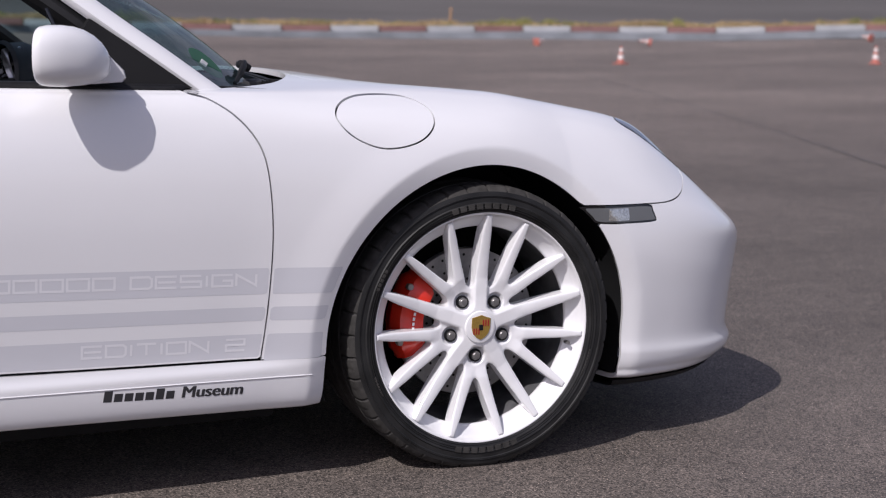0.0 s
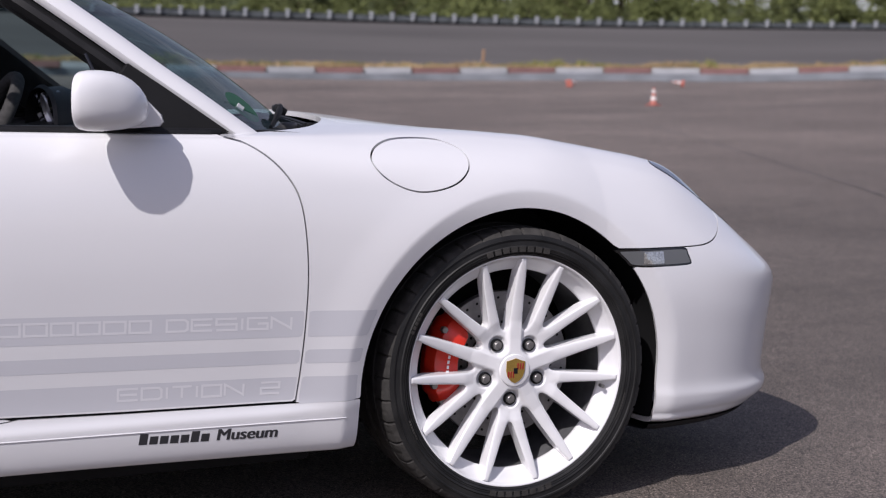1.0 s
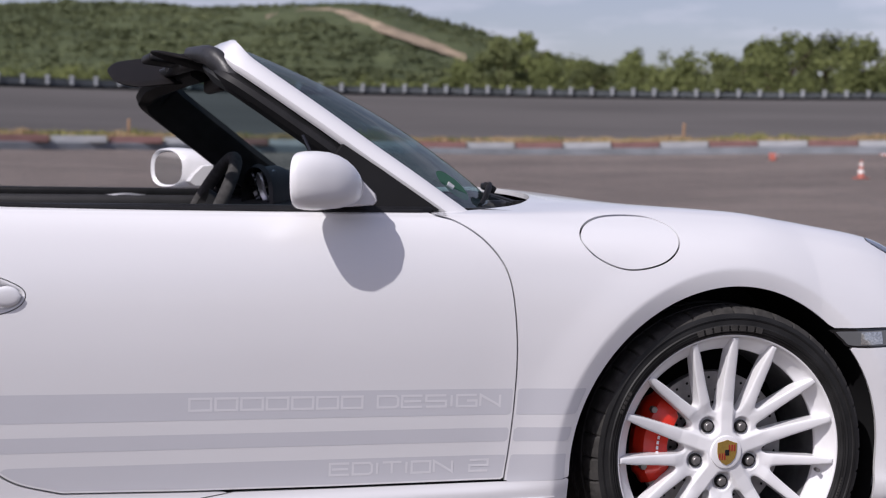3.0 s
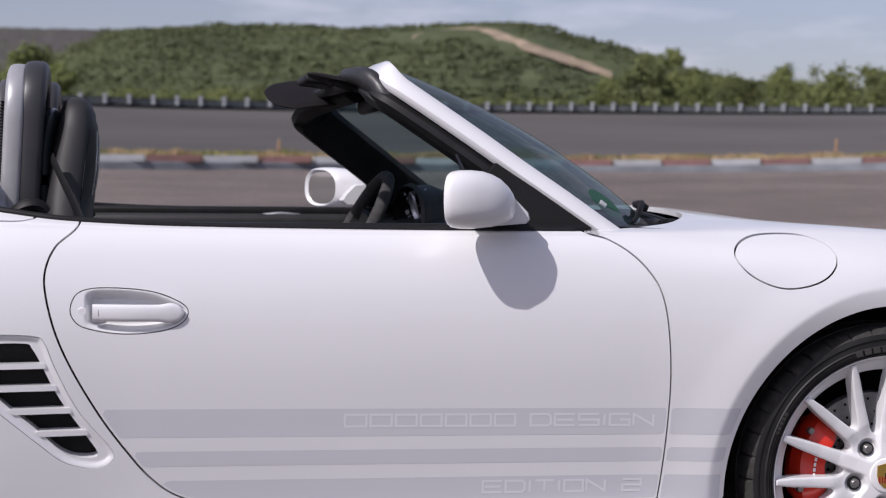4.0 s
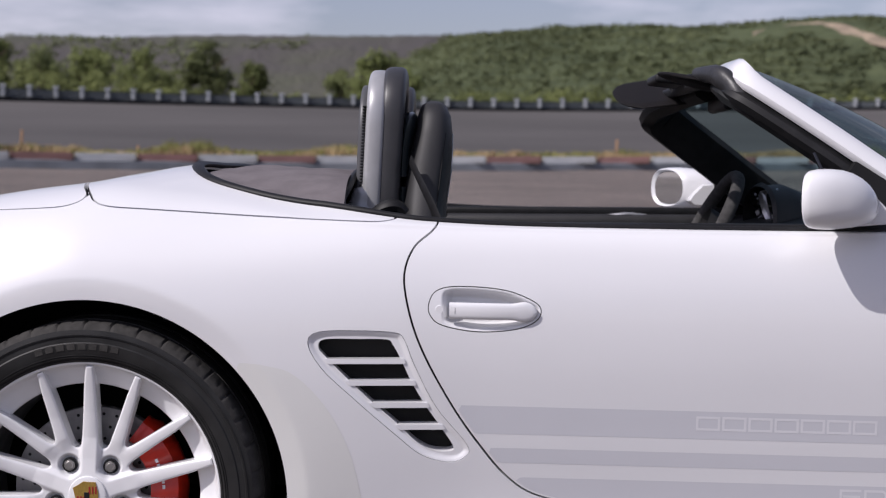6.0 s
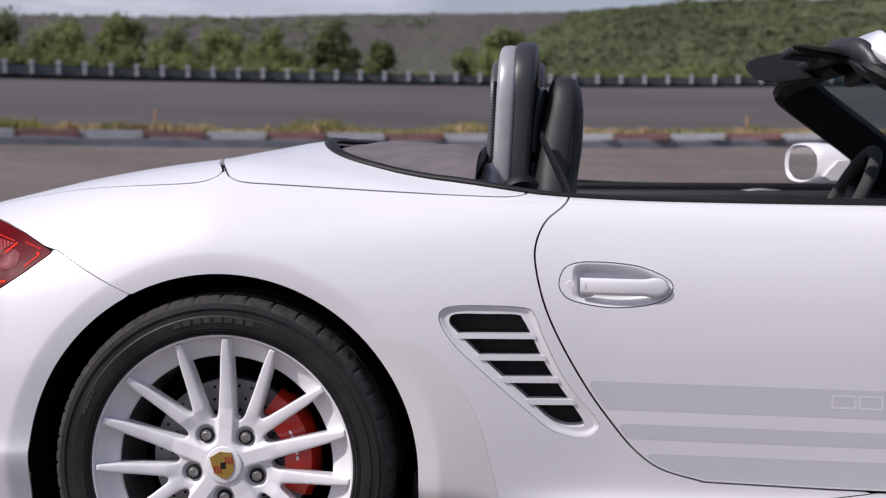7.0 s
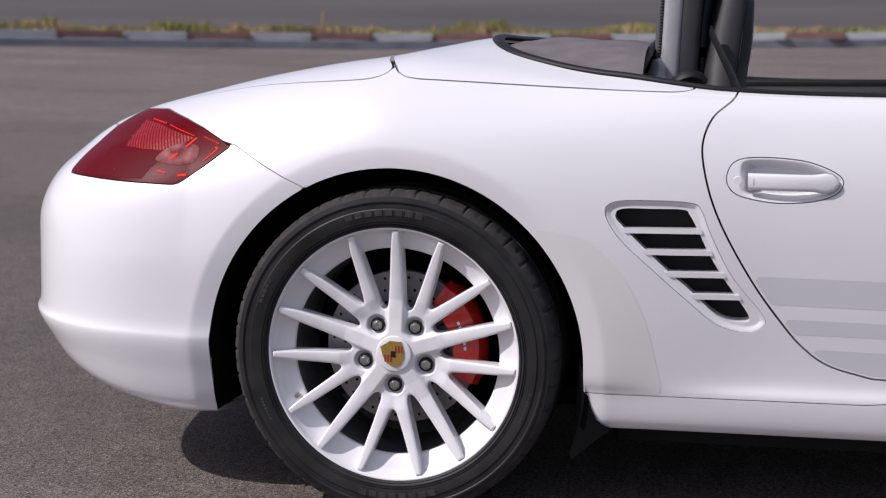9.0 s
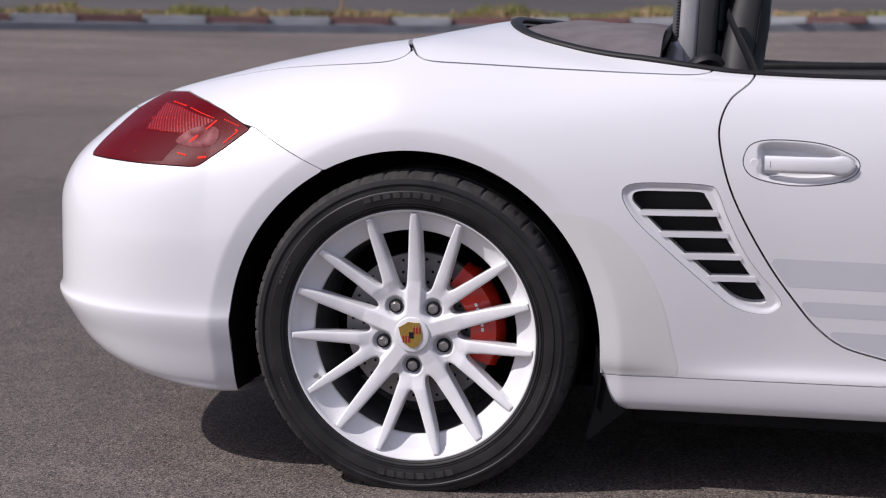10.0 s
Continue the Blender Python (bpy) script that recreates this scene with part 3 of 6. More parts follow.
# ---- wheels and brakes ----
class Sheet:
    """A flat sheet of triangles that can be cut to shape."""

    def __init__(self, p, n, t):
        self.P, self.N, self.T = p, n, t


def soft_union(p, q, k):
    h = np.clip(0.5 + 0.5 * (p - q) / k, 0, 1)
    return q + (p - q) * h + k * h * (1 - h)


def step(a, b, x):
    t = np.clip((x - a) / (b - a), 0, 1)
    return t * t * (3 - 2 * t)


def spoke_star():
    """The cast face of the wheel: five single spokes between the bolts and a fork of two from each bolt."""
    n = 281
    line = np.linspace(-0.256, 0.256, n)
    gx, gz = np.meshgrid(line, line, indexing="ij")
    x, z = gx.ravel(), gz.ravel()
    r = np.hypot(x, z)
    f = 0.086 - r
    ridge = np.full(x.shape, 1.0)
    main_lat = np.full(x.shape, 1.0)
    for k in range(5):
        a = radians(88 + 72 * k)
        arms = [((0.0, 0.0), (0.2530 * math.cos(a), 0.2530 * math.sin(a)), True)]
        c = a - radians(36)
        for turn in (-14.2, 14.2):
            e = c + radians(turn)
            arms.append(((0.062 * math.cos(c), 0.062 * math.sin(c)), (0.2530 * math.cos(e), 0.2530 * math.sin(e)), False))
        for (px, pz), (qx, qz), main in arms:
            L = math.hypot(qx - px, qz - pz)
            ux, uz = (qx - px) / L, (qz - pz) / L
            along, lat = (x - px) * ux + (z - pz) * uz, np.abs(-(x - px) * uz + (z - pz) * ux)
            if main:
                half = np.interp(along, [0.03, 0.085, 0.12, 0.16, 0.21, L], [0.0178, 0.0168, 0.0147, 0.0131, 0.0110, 0.0070])
                main_lat = np.minimum(main_lat, np.where(along > 0, lat, 1.0))
            else:
                half = np.interp(along, [0.0, 0.05, 0.10, 0.15, L], [0.0160, 0.0133, 0.0112, 0.0098, 0.0060])
            f = soft_union(np.minimum(np.where(along > 0.01, half - lat, -1.0), L - along), f, 0.019)
            ridge = np.where((along > 0.02) & (lat < ridge), lat, ridge)
    f = np.minimum(f, 0.2520 - r)
    d = np.interp(r, [0, 0.04, 0.07, 0.11, 0.16, 0.2, 0.24, 0.2525], [0.0205, 0.0212, 0.0240, 0.0250, 0.0195, 0.0125, 0.0045, 0.0022])
    # crowned spokes with eased edges, hollows beside the single spokes, pockets for the bolts
    d = d + 0.0016 * np.clip(ridge / 0.012, 0, 1) ** 2 * step(0.085, 0.12, r)
    d = d + 0.0022 * (1 - np.clip(f / 0.0030, 0, 1)) ** 2
    d = d + 0.0075 * step(0.012, 0.024, main_lat) * step(0.040, 0.052, r) * (1 - step(0.085, 0.120, r))
    for k in range(5):
        a = radians(52 + 72 * k)
        q = np.hypot(x - 0.067 * math.cos(a), z - 0.067 * math.sin(a))
        d = d + 0.0085 * (1 - step(0.0155, 0.0235, q))
    i = np.arange(n * n).reshape(n, n)
    t = np.concatenate([np.stack([i[:-1, :-1], i[1:, :-1], i[1:, 1:]], -1).reshape(-1, 3), np.stack([i[:-1, :-1], i[1:, 1:], i[:-1, 1:]], -1).reshape(-1, 3)])
    sheet = Sheet(np.stack([x, d, z], 1), np.tile([0.0, -1.0, 0.0], (n * n, 1)), t)
    v, faces, _, _ = clipped(f, 0.0, 0.034, sheet=sheet)
    ob = mesh_ob("spoke_star", v, faces, RIM, None)
    me = ob.data
    bpy.data.objects.remove(ob)
    return me


STAR_MESH = spoke_star()

def wheel(name_axle, lip_y, tyre_r, tyre_w, disc_r, caliper_from, caliper_to, sign, hole):
    """One wheel with its brake, seen from outside; sign -1: right-hand side."""
    x0, z0 = name_axle
    steer, grow = (-4.0, 1.035) if name_axle is FRONT_AXLE else (0.0, 1.030)
    x0, z0 = (x0, z0 + 0.001) if name_axle is FRONT_AXLE else (x0 + 0.002, z0 - 0.003)
    base = (pose(x0, lip_y, z0, 0, 0, steer) if sign < 0 else pose(x0, -lip_y, z0, 0, 0, 180 + steer)) @ Matrix.Scale(grow, 4)
    bm = lathe([(0.2620, 0.014), (0.2615, 0.004), (0.2600, 0.0005), (0.2575, 0.0), (0.2550, 0.0018), (0.2540, 0.0060), (0.2500, 0.0150), (0.2450, 0.0210),
                (0.2390, 0.0250), (hole + 0.006, 0.034), (hole + 0.0015, 0.037), (hole, 0.040), (hole, 0.046), (hole + 0.003, 0.055), (0.2450, 0.036)], 120, True)
    rim = part("wheel", bm, RIM, car, "white multi-spoke alloy wheel", edge=50)
    rim.matrix_local = base

    def sub(name, b, material, label="", at=None, edge=None):
        o = part(name, b, material, rim, label, edge=edge)
        if at is not None:
            o.matrix_local = at
        return o

    # inner barrel in its own grey: dust, with the shade painted in
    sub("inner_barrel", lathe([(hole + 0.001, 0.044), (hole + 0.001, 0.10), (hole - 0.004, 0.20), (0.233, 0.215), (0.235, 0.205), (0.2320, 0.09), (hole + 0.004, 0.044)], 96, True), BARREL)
    sub("hub", lathe([(0.0005, 0.040), (0.082, 0.041), (0.089, 0.048), (0.088, 0.064), (0.080, 0.075), (0.0005, 0.078)], 80), RIM, edge=50)
    spokes = new("spoke_star", STAR_MESH)
    spokes.parent = rim

    # tyre
    R, Wd = tyre_r, tyre_w
    half = [(0.2560, 0.008), (0.2600, -0.0015), (0.2635, -0.0035), (0.2645, -0.0020), (0.2680, -0.0045), (0.2770, -0.0075), (R - 0.041, -0.0085), (R - 0.0385, -0.0065), (R - 0.0290, -0.0062), (R - 0.0270, -0.0078), (R - 0.0150, -0.0055), (R - 0.0072, 0.0010), (R - 0.0030, 0.0090), (R - 0.0012, 0.0220), (R - 0.0005, 0.0400),
            (R - 0.0004, 0.0500), (R - 0.0075, 0.0510), (R - 0.0075, 0.0580), (R, 0.0590), (R, Wd * 0.5 - 0.012), (R - 0.0075, Wd * 0.5 - 0.011), (R - 0.0075, Wd * 0.5 - 0.005), (R, Wd * 0.5 - 0.004)]
    prof = half + [(r, Wd - 0.0 - d) for r, d in half[::-1]]
    steps = 480

    def sipe(i, k, r, d):
        kk = min(k, len(prof) - 1 - k)
        if i % 12 == 0 and 11 <= kk <= 15:
            r -= 0.0055 if name_axle is FRONT_AXLE else 0.0035
        if i % 12 == 6 and 12 <= kk <= 13:
            r -= 0.002
        return r, d
    cut = 10
    sub("tyre", lathe(prof[:cut + 1], 240), RUBBER, "black road tyre sidewall with raised markings", edge=30)
    tread = prof[cut:len(prof) - cut]
    sub("tread", lathe(tread, steps, tweak=lambda i, k, r, d: sipe(i, k + cut, r, d)), RUBBER_TREAD, "worn grey tyre tread with cross grooves", edge=30)
    sub("inner_sidewall", lathe(prof[len(prof) - cut - 1:], 120), RUBBER, edge=30)
    # fine circular ribs on the sidewall
    for rr, dd in ((R - 0.0245, -0.0082), (0.2695, -0.0062), (0.2735, -0.0076)):
        sub("sidewall_rib", lathe([(rr - 0.0008, dd + 0.001), (rr - 0.0005, dd - 0.0007), (rr + 0.0005, dd - 0.0007), (rr + 0.0008, dd + 0.001)], 160), RUBBER)
    # raised blocks of lettering on the sidewall
    for start, count, size in ((78, 8, 0.017), (258, 8, 0.017), (150, 5, 0.009), (335, 9, 0.006), (200, 7, 0.006)):
        bm = bmesh.new()
        for i in range(count):
            a = radians(start + i * math.degrees(size * 1.22 / 0.288))
            join(bm, box(0.0016, size * 0.9, size * 0.75, Matrix.Rotation(-a, 4, "Y") @ Matrix.Translation((R - 0.0465, -0.0083, 0)) @ Matrix.Rotation(radians(90), 4, "Z") @ Matrix.Rotation(radians(90), 4, "X"), 0.0004, 1))
        sub("sidewall_marking", bm, RUBBER_TREAD)
    # bolts in their pockets
    for k in range(5):
        a = radians(52 + 72 * k)
        at = pose(0.067 * math.cos(a), 0.0085, 0.067 * math.sin(a))
        sub("bolt_pocket", lathe([(0.0150, 0.0300), (0.0145, 0.0255), (0.0118, 0.0250), (0.0115, 0.0285), (0.0001, 0.0285)], 24), BLACK, "", at)
        hexa = lathe([(0.0001, 0.0195), (0.0060, 0.0195), (0.0065, 0.0205), (0.0075, 0.0215), (0.0098, 0.0215), (0.0104, 0.0225), (0.0104, 0.030)], 6 * 4, tweak=lambda i, k2, r, d: (r * (0.94 if i % 4 in (0,) else 1.0) if k2 > 2 else r, d))
        sub("wheel_bolt", hexa, STEEL, "", at, edge=25)
    cap = sub("centre_cap", lathe([(0.0001, 0.0155), (0.031, 0.0160), (0.0352, 0.0172), (0.0365, 0.0195), (0.0365, 0.024)], 48), RIM)
    # plain heraldic shield without device
    def shield(w, h, d0, d1, name, material, ox=0.0, oz=0.0):
        b = bmesh.new()
        out = [(-w, h * 0.75), (-w * 0.5, h * 0.86), (0, h), (w * 0.5, h * 0.86), (w, h * 0.75), (w, 0.0), (w * 0.85, -h * 0.45), (w * 0.45, -h * 0.82), (0, -h), (-w * 0.45, -h * 0.82), (-w * 0.85, -h * 0.45), (-w, 0.0)]
        f = [b.verts.new((ox + p, d0, oz + q)) for p, q in out]
        g = [b.verts.new((ox + p, d1, oz + q)) for p, q in out]
        b.faces.new(f)
        for i in range(len(f)):
            b.faces.new((f[i], g[i], g[(i + 1) % 12], f[(i + 1) % 12]))
        return sub(name, b, material, edge=20, at=pose(0, 0, 0, 0, -14 if sign < 0 and name_axle is REAR_AXLE else 2, 0))
    shield(0.0225, 0.0280, 0.0140, 0.018, "crest", GOLD)
    for i, (ox, oz) in enumerate(((0.0115, 0.0100), (-0.0110, -0.0085))):
        b = bmesh.new()
        for j in range(3):
            join(b, box(0.0032, 0.001, 0.0145, pose(ox + (j - 1) * 0.0060, 0.0137, oz), 0.0003, 1))
        sub("crest_bar", b, CREST_RED if i == 0 else CREST_RED)
    sub("crest_centre", box(0.010, 0.0012, 0.013, pose(0, 0.0136, 0), 0.0005, 1), BLACK)
    sub("tyre_valve", sweep([(0.228 * math.cos(radians(205 if name_axle is REAR_AXLE else 348)), 0.030, 0.228 * math.sin(radians(205 if name_axle is REAR_AXLE else 348))), (0.226 * math.cos(radians(205 if name_axle is REAR_AXLE else 348)), 0.012, 0.226 * math.sin(radians(205 if name_axle is REAR_AXLE else 348)))], (0.0045, 0.0045), 8), STEEL)
    # brake
    disc = part("brake_disc", lathe([(0.080, 0.094), (disc_r - 0.001, 0.094), (disc_r, 0.096), (disc_r, 0.116), (disc_r - 0.001, 0.118), (0.080, 0.118)], 72, True), DISC, car, "grey cross-drilled brake disc", edge=30)
    disc.matrix_local = base
    hat = part("disc_hat", lathe([(0.0005, 0.072), (0.078, 0.072), (0.083, 0.078), (0.084, 0.096)], 48), BLACK, disc)
    # drilled holes: flat near-black spots painted for the shade in them
    bm = bmesh.new()
    for i in range(36):
        for j in range(3):
            a = radians(i * 10 + j * 7)
            rr = 0.098 + j * (disc_r - 0.112) / 2
            join_pts = [(rr * math.cos(a) + 0.0034 * math.cos(q), 0.0935, rr * math.sin(a) + 0.0034 * math.sin(q)) for q in [t * math.pi / 3 for t in range(6)]]
            bm.faces.new([bm.verts.new(p) for p in join_pts])
    tagged(part("drilled_hole_shade", bm, DARK, disc, smooth=False), kind="stuff")
    bm = bmesh.new()
    n = 18
    shape = [(disc_r - 0.044, 0.052), (disc_r - 0.044, 0.088), (disc_r - 0.036, 0.118), (disc_r + 0.006, 0.124), (disc_r + 0.020, 0.116), (disc_r + 0.022, 0.088), (disc_r + 0.008, 0.060), (disc_r - 0.016, 0.050)]
    rings = []
    for i in range(n + 1):
        t = i / n
        a = radians(caliper_from + (caliper_to - caliper_from) * t)
        s = 1.0 if 0.08 < t < 0.92 else 0.82
        wave = 0.003 * math.cos(t * math.pi * 4)
        cx = disc_r - 0.011
        rings.append([bm.verts.new(((cx + (r - cx) * s) * math.cos(a), 0.085 + (d - 0.085) * s + (wave if d < 0.07 else 0), (cx + (r - cx) * s) * math.sin(a))) for r, d in shape])
    for p, q in zip(rings, rings[1:]):
        for i in range(8):
            bm.faces.new((p[i], p[(i + 1) % 8], q[(i + 1) % 8], q[i]))
    bm.faces.new(rings[0][::-1]), bm.faces.new(rings[-1])
    cal = part("brake_caliper", bm, CALIPER, car, "bright red four-piston brake caliper", edge=30)
    cal.matrix_local = base
    bm = bmesh.new()
    mid = radians((caliper_from + caliper_to) / 2)
    for i in range(6):
        a = mid + (i - 2.5) * 0.075
        join(bm, box(0.0055, 0.0012, 0.0075, Matrix.Rotation(-a, 4, "Y") @ Matrix.Translation((disc_r - 0.018, 0.0468, 0)), 0.0003, 1))
    part("caliper_marking", bm, LETTER, cal)
    for t in (0.2, 0.8):
        a = radians(caliper_from + (caliper_to - caliper_from) * t)
        o = part("caliper_bolt", lathe([(0.0001, 0.052), (0.007, 0.052), (0.008, 0.054), (0.008, 0.066)], 6), STEEL, cal)
        o.matrix_local = pose((disc_r + 0.012) * math.cos(a), 0.0, (disc_r + 0.012) * math.sin(a))
    return rim


for side in (-1, 1):
    wheel(FRONT_AXLE, -0.862, 0.3210, 0.235, 0.168, 136, 204, side, 0.225)
    wheel(REAR_AXLE, -0.888, 0.3365, 0.265, 0.160, -24, 54, side, 0.2135)

# wheel housings and underside
for axle, r in ((FRONT_AXLE, FRONT_R), (REAR_AXLE, REAR_R)):
    for side in (-1, 1):
        bm = bmesh.new()
        rings = []
        for i in range(41):
            a = radians(-20 + 220 * i / 40)
            c, s = math.cos(a), math.sin(a)
            rr = (r + 0.018) * (1.0 if s > -0.1 else 1.0 + 0.12 * (-s - 0.1))
            rings.append([bm.verts.new((axle[0] + rr * c, side * y, axle[1] + rr * s)) for y in (0.838 if axle is FRONT_AXLE else 0.862, 0.80, 0.70, 0.55)] + [bm.verts.new((axle[0] + 0.1 * c, side * 0.55, axle[1] + 0.1 * s))])
        for p, q in zip(rings, rings[1:]):
            for i in range(4):
                bm.faces.new((p[i], q[i], q[i + 1], p[i + 1]))
        part("wheel_housing", bm, SHELL, car, "black plastic wheel arch liner")
part("underbody", box(3.50, 1.10, 0.16, pose(1.22, 0, 0.235), 0.03, 2), SHELL, car)
part("underbody", box(1.50, 1.50, 0.09, pose(1.205, 0, 0.180), 0.015, 2), SHELL, car)
part("nose_cavity", box(0.34, 1.35, 0.28, pose(2.99, 0, 0.34), 0.03, 2), SHELL, car)
part("tail_cavity", box(0.28, 1.30, 0.34, pose(-0.56, 0, 0.42), 0.03, 2), SHELL, car)

# ---- lamps, vents, handles, foils ----
def lens_mat(name, color, rough=0.08, scale=220.0, bump=0.6, deep=None, coat=0.15, spec=0.25):
    m = mat(name, color, rough, vary=0.0, coat=coat, spec=spec)
    n, l = m.node_tree.nodes, m.node_tree.links
    tc = n.new("ShaderNodeTexCoord")
    v = n.new("ShaderNodeTexVoronoi")
    v.inputs["Scale"].default_value = scale
    l.new(tc.outputs["Object"], v.inputs["Vector"])
    bp = n.new("ShaderNodeBump")
    bp.inputs["Strength"].default_value, bp.inputs["Distance"].default_value = bump, 0.003
    l.new(v.outputs["Distance"], bp.inputs["Height"])
    l.new(bp.outputs[0], n["Principled BSDF"].inputs["Normal"])
    if deep:
        r = n.new("ShaderNodeValToRGB")
        r.color_ramp.elements[0].color, r.color_ramp.elements[1].color = (*color, 1), (*deep, 1)
        r.color_ramp.elements[0].position, r.color_ramp.elements[1].position = 0.12, 0.42
        l.new(v.outputs["Distance"], r.inputs[0])
        l.new(r.outputs[0], n["Principled BSDF"].inputs["Base Color"])
    return m


RED_LENS = lens_mat("ruby_lens", (0.17, 0.0025, 0.007), 0.35, scale=160, bump=0.02, deep=(0.10, 0.0015, 0.005), coat=0.0, spec=0.05)
RED_REFLECTOR = lens_mat("bright_red_reflector", (0.46, 0.016, 0.014), 0.4, scale=110, bump=0.10, deep=(0.26, 0.006, 0.010))
RED_RIB_BED = lens_mat("rib_bed", (0.17, 0.010, 0.013), 0.35, scale=120, bump=0.0, coat=0.0, spec=0.05)
RED_BRIGHT = lens_mat("bright_red_prism", (0.95, 0.030, 0.012), 0.6, scale=200, bump=0.05, coat=0.0, spec=0.1)
SILVER_RED = mat("silvered_bowl_behind_red", (0.13, 0.012, 0.016), 0.7, 0.0, vary=0.0, scale=38, color2=(0.34, 0.14, 0.14), spec=0.1)
RED_DARK = lens_mat("deep_red_lens", (0.105, 0.003, 0.008), 0.5, scale=120, bump=0.0, coat=0.0, spec=0.05)
SMOKE = lens_mat("smoked_lens", (0.13, 0.135, 0.14), 0.1, 300, 0.06)
CLEAR_REFLECTOR = mat("lamp_reflector", (0.62, 0.62, 0.60), 0.18, 0.8, vary=0.3, scale=200)
HEADLAMP = mat("headlamp_glass", (0.030, 0.034, 0.040), 0.05, vary=0.4, scale=12, coat=1.0)

LINE_GREY = mat("joint_grey", (0.16, 0.16, 0.17), 0.6)
VENT_SHEET, HANDLE_SHEET, LAMP_SHEET = Patch(0.40, 0.80, 3.3, 8.4), Patch(0.65, 0.92, 5.8, 8.8), Patch(2.64, 2.93, 4.6, 8.8)
TAIL_SHEET = Patch(-0.95, -0.36, 5.0, 11.7, 2)
ft = TAIL_SHEET.field(TAIL)
tails = panel("tail_lamp", ft - 0.0012, RED_LENS, car, "ruby red wrap-around tail lamp", lift=0.0005, flange=0.010, sheet=TAIL_SHEET)
FINE = Patch(-0.72, -0.375, 5.0, 11.6, 5)
ff = FINE.field(TAIL)


def stroke(p, q, w, gap=0.0):
    """A bar from p to q, or a row of round beads where gap is given."""
    p, q = np.array(p), np.array(q)
    d = q - p
    L = float(np.hypot(*d))
    t = np.clip(((FINE.x - p[0]) * d[0] + (FINE.z - p[1]) * d[1]) / L / L, 0, 1)
    if gap:
        n = max(1, round(L / gap))
        t = np.round(t * n) / n
    return w - np.hypot(FINE.x - p[0] - t * d[0], FINE.z - p[1] - t * d[1])


ribs = 0.0022 - np.abs((FINE.x + 0.45 * FINE.z) % 0.0080 - 0.0040)
rib_zone = FINE.field([(-0.618, 0.806), (-0.560, 0.798), (-0.455, 0.772), (-0.505, 0.743), (-0.632, 0.750)])
silver = FINE.field(closed_spline(((-0.506, 0.754), (-0.462, 0.760), (-0.436, 0.748), (-0.446, 0.722), (-0.490, 0.716), (-0.538, 0.727)), 5))
low = keep(FINE.field([(-0.675, 0.748), (-0.513, 0.741), (-0.545, 0.708), (-0.562, 0.686), (-0.700, 0.686)]), ff - 0.006)
bars = np.max([stroke((-0.451, 0.771), (-0.470, 0.754), 0.0020), stroke((-0.488, 0.739), (-0.502, 0.728), 0.0022), stroke((-0.394, 0.748), (-0.420, 0.726), 0.0012),
               stroke((-0.458, 0.696), (-0.474, 0.6945), 0.0024), stroke((-0.505, 0.699), (-0.526, 0.703), 0.0014), stroke((-0.530, 0.797), (-0.458, 0.776), 0.0008)], 0)
beads = np.max([stroke((-0.592, 0.807), (-0.545, 0.800), 0.0017, 0.0055), stroke((-0.593, 0.748), (-0.513, 0.742), 0.0011, 0.006), stroke((-0.393, 0.762), (-0.430, 0.774), 0.0016, 0.0055),
                stroke((-0.630, 0.772), (-0.585, 0.775), 0.0014, 0.016), stroke((-0.396, 0.753), (-0.393, 0.751), 0.0026, 0.003), stroke((-0.640, 0.703), (-0.60, 0.69), 0.0011, 0.03),
                stroke((-0.436, 0.712), (-0.470, 0.702), 0.0010, 0.007)], 0)
for i, t in enumerate(tails):
    for nm, fl, mt, up in (("rib_field", keep(ff - 0.008, rib_zone), RED_RIB_BED, 0.0008), ("rib", keep(ff - 0.008, rib_zone - 0.001, ribs), RED_REFLECTOR, 0.0010),
                           ("silver_bowl", keep(ff - 0.008, silver), SILVER_RED, 0.0012), ("lower_lens", low, RED_DARK, 0.0009),
                           ("bright_bar", keep(ff - 0.004, bars), RED_BRIGHT, 0.0015), ("bead", keep(ff - 0.004, beads), RED_BRIGHT, 0.0015)):
        v, f, nn, e = clipped(fl, up, 0.0008, (False, True)[i], None, FINE)
        if len(f):
            tagged(mesh_ob(nm, v, f, mt, t), kind="stuff" if nm in ("bead", "rib", "bright_bar") else "")
fi = LAMP_SHEET.field(LAMP)
lamps = panel("side_indicator", fi + 0.0005, BLACK_GLOSS, car, "smoked side indicator lamp", lift=-0.001, flange=0.010, sheet=LAMP_SHEET)
for i, t in enumerate(lamps):
    for nm, fl, mt in (("lens", fi - 0.0045, SMOKE), ("reflector", keep(fi - 0.007, 0.030 - np.abs(LAMP_SHEET.x - 2.775)), CLEAR_REFLECTOR)):
        v, f, nn, e = clipped(fl, 0.0 if nm == "lens" else 0.0008, 0.001, (False, True)[i], None, LAMP_SHEET)
        if len(f):
            mesh_ob(nm, v, f, mt, t)
panel("headlamp", f_light - 0.0015, HEADLAMP, car, "clear headlamp with dark housing", lift=0.001, flange=0.010)

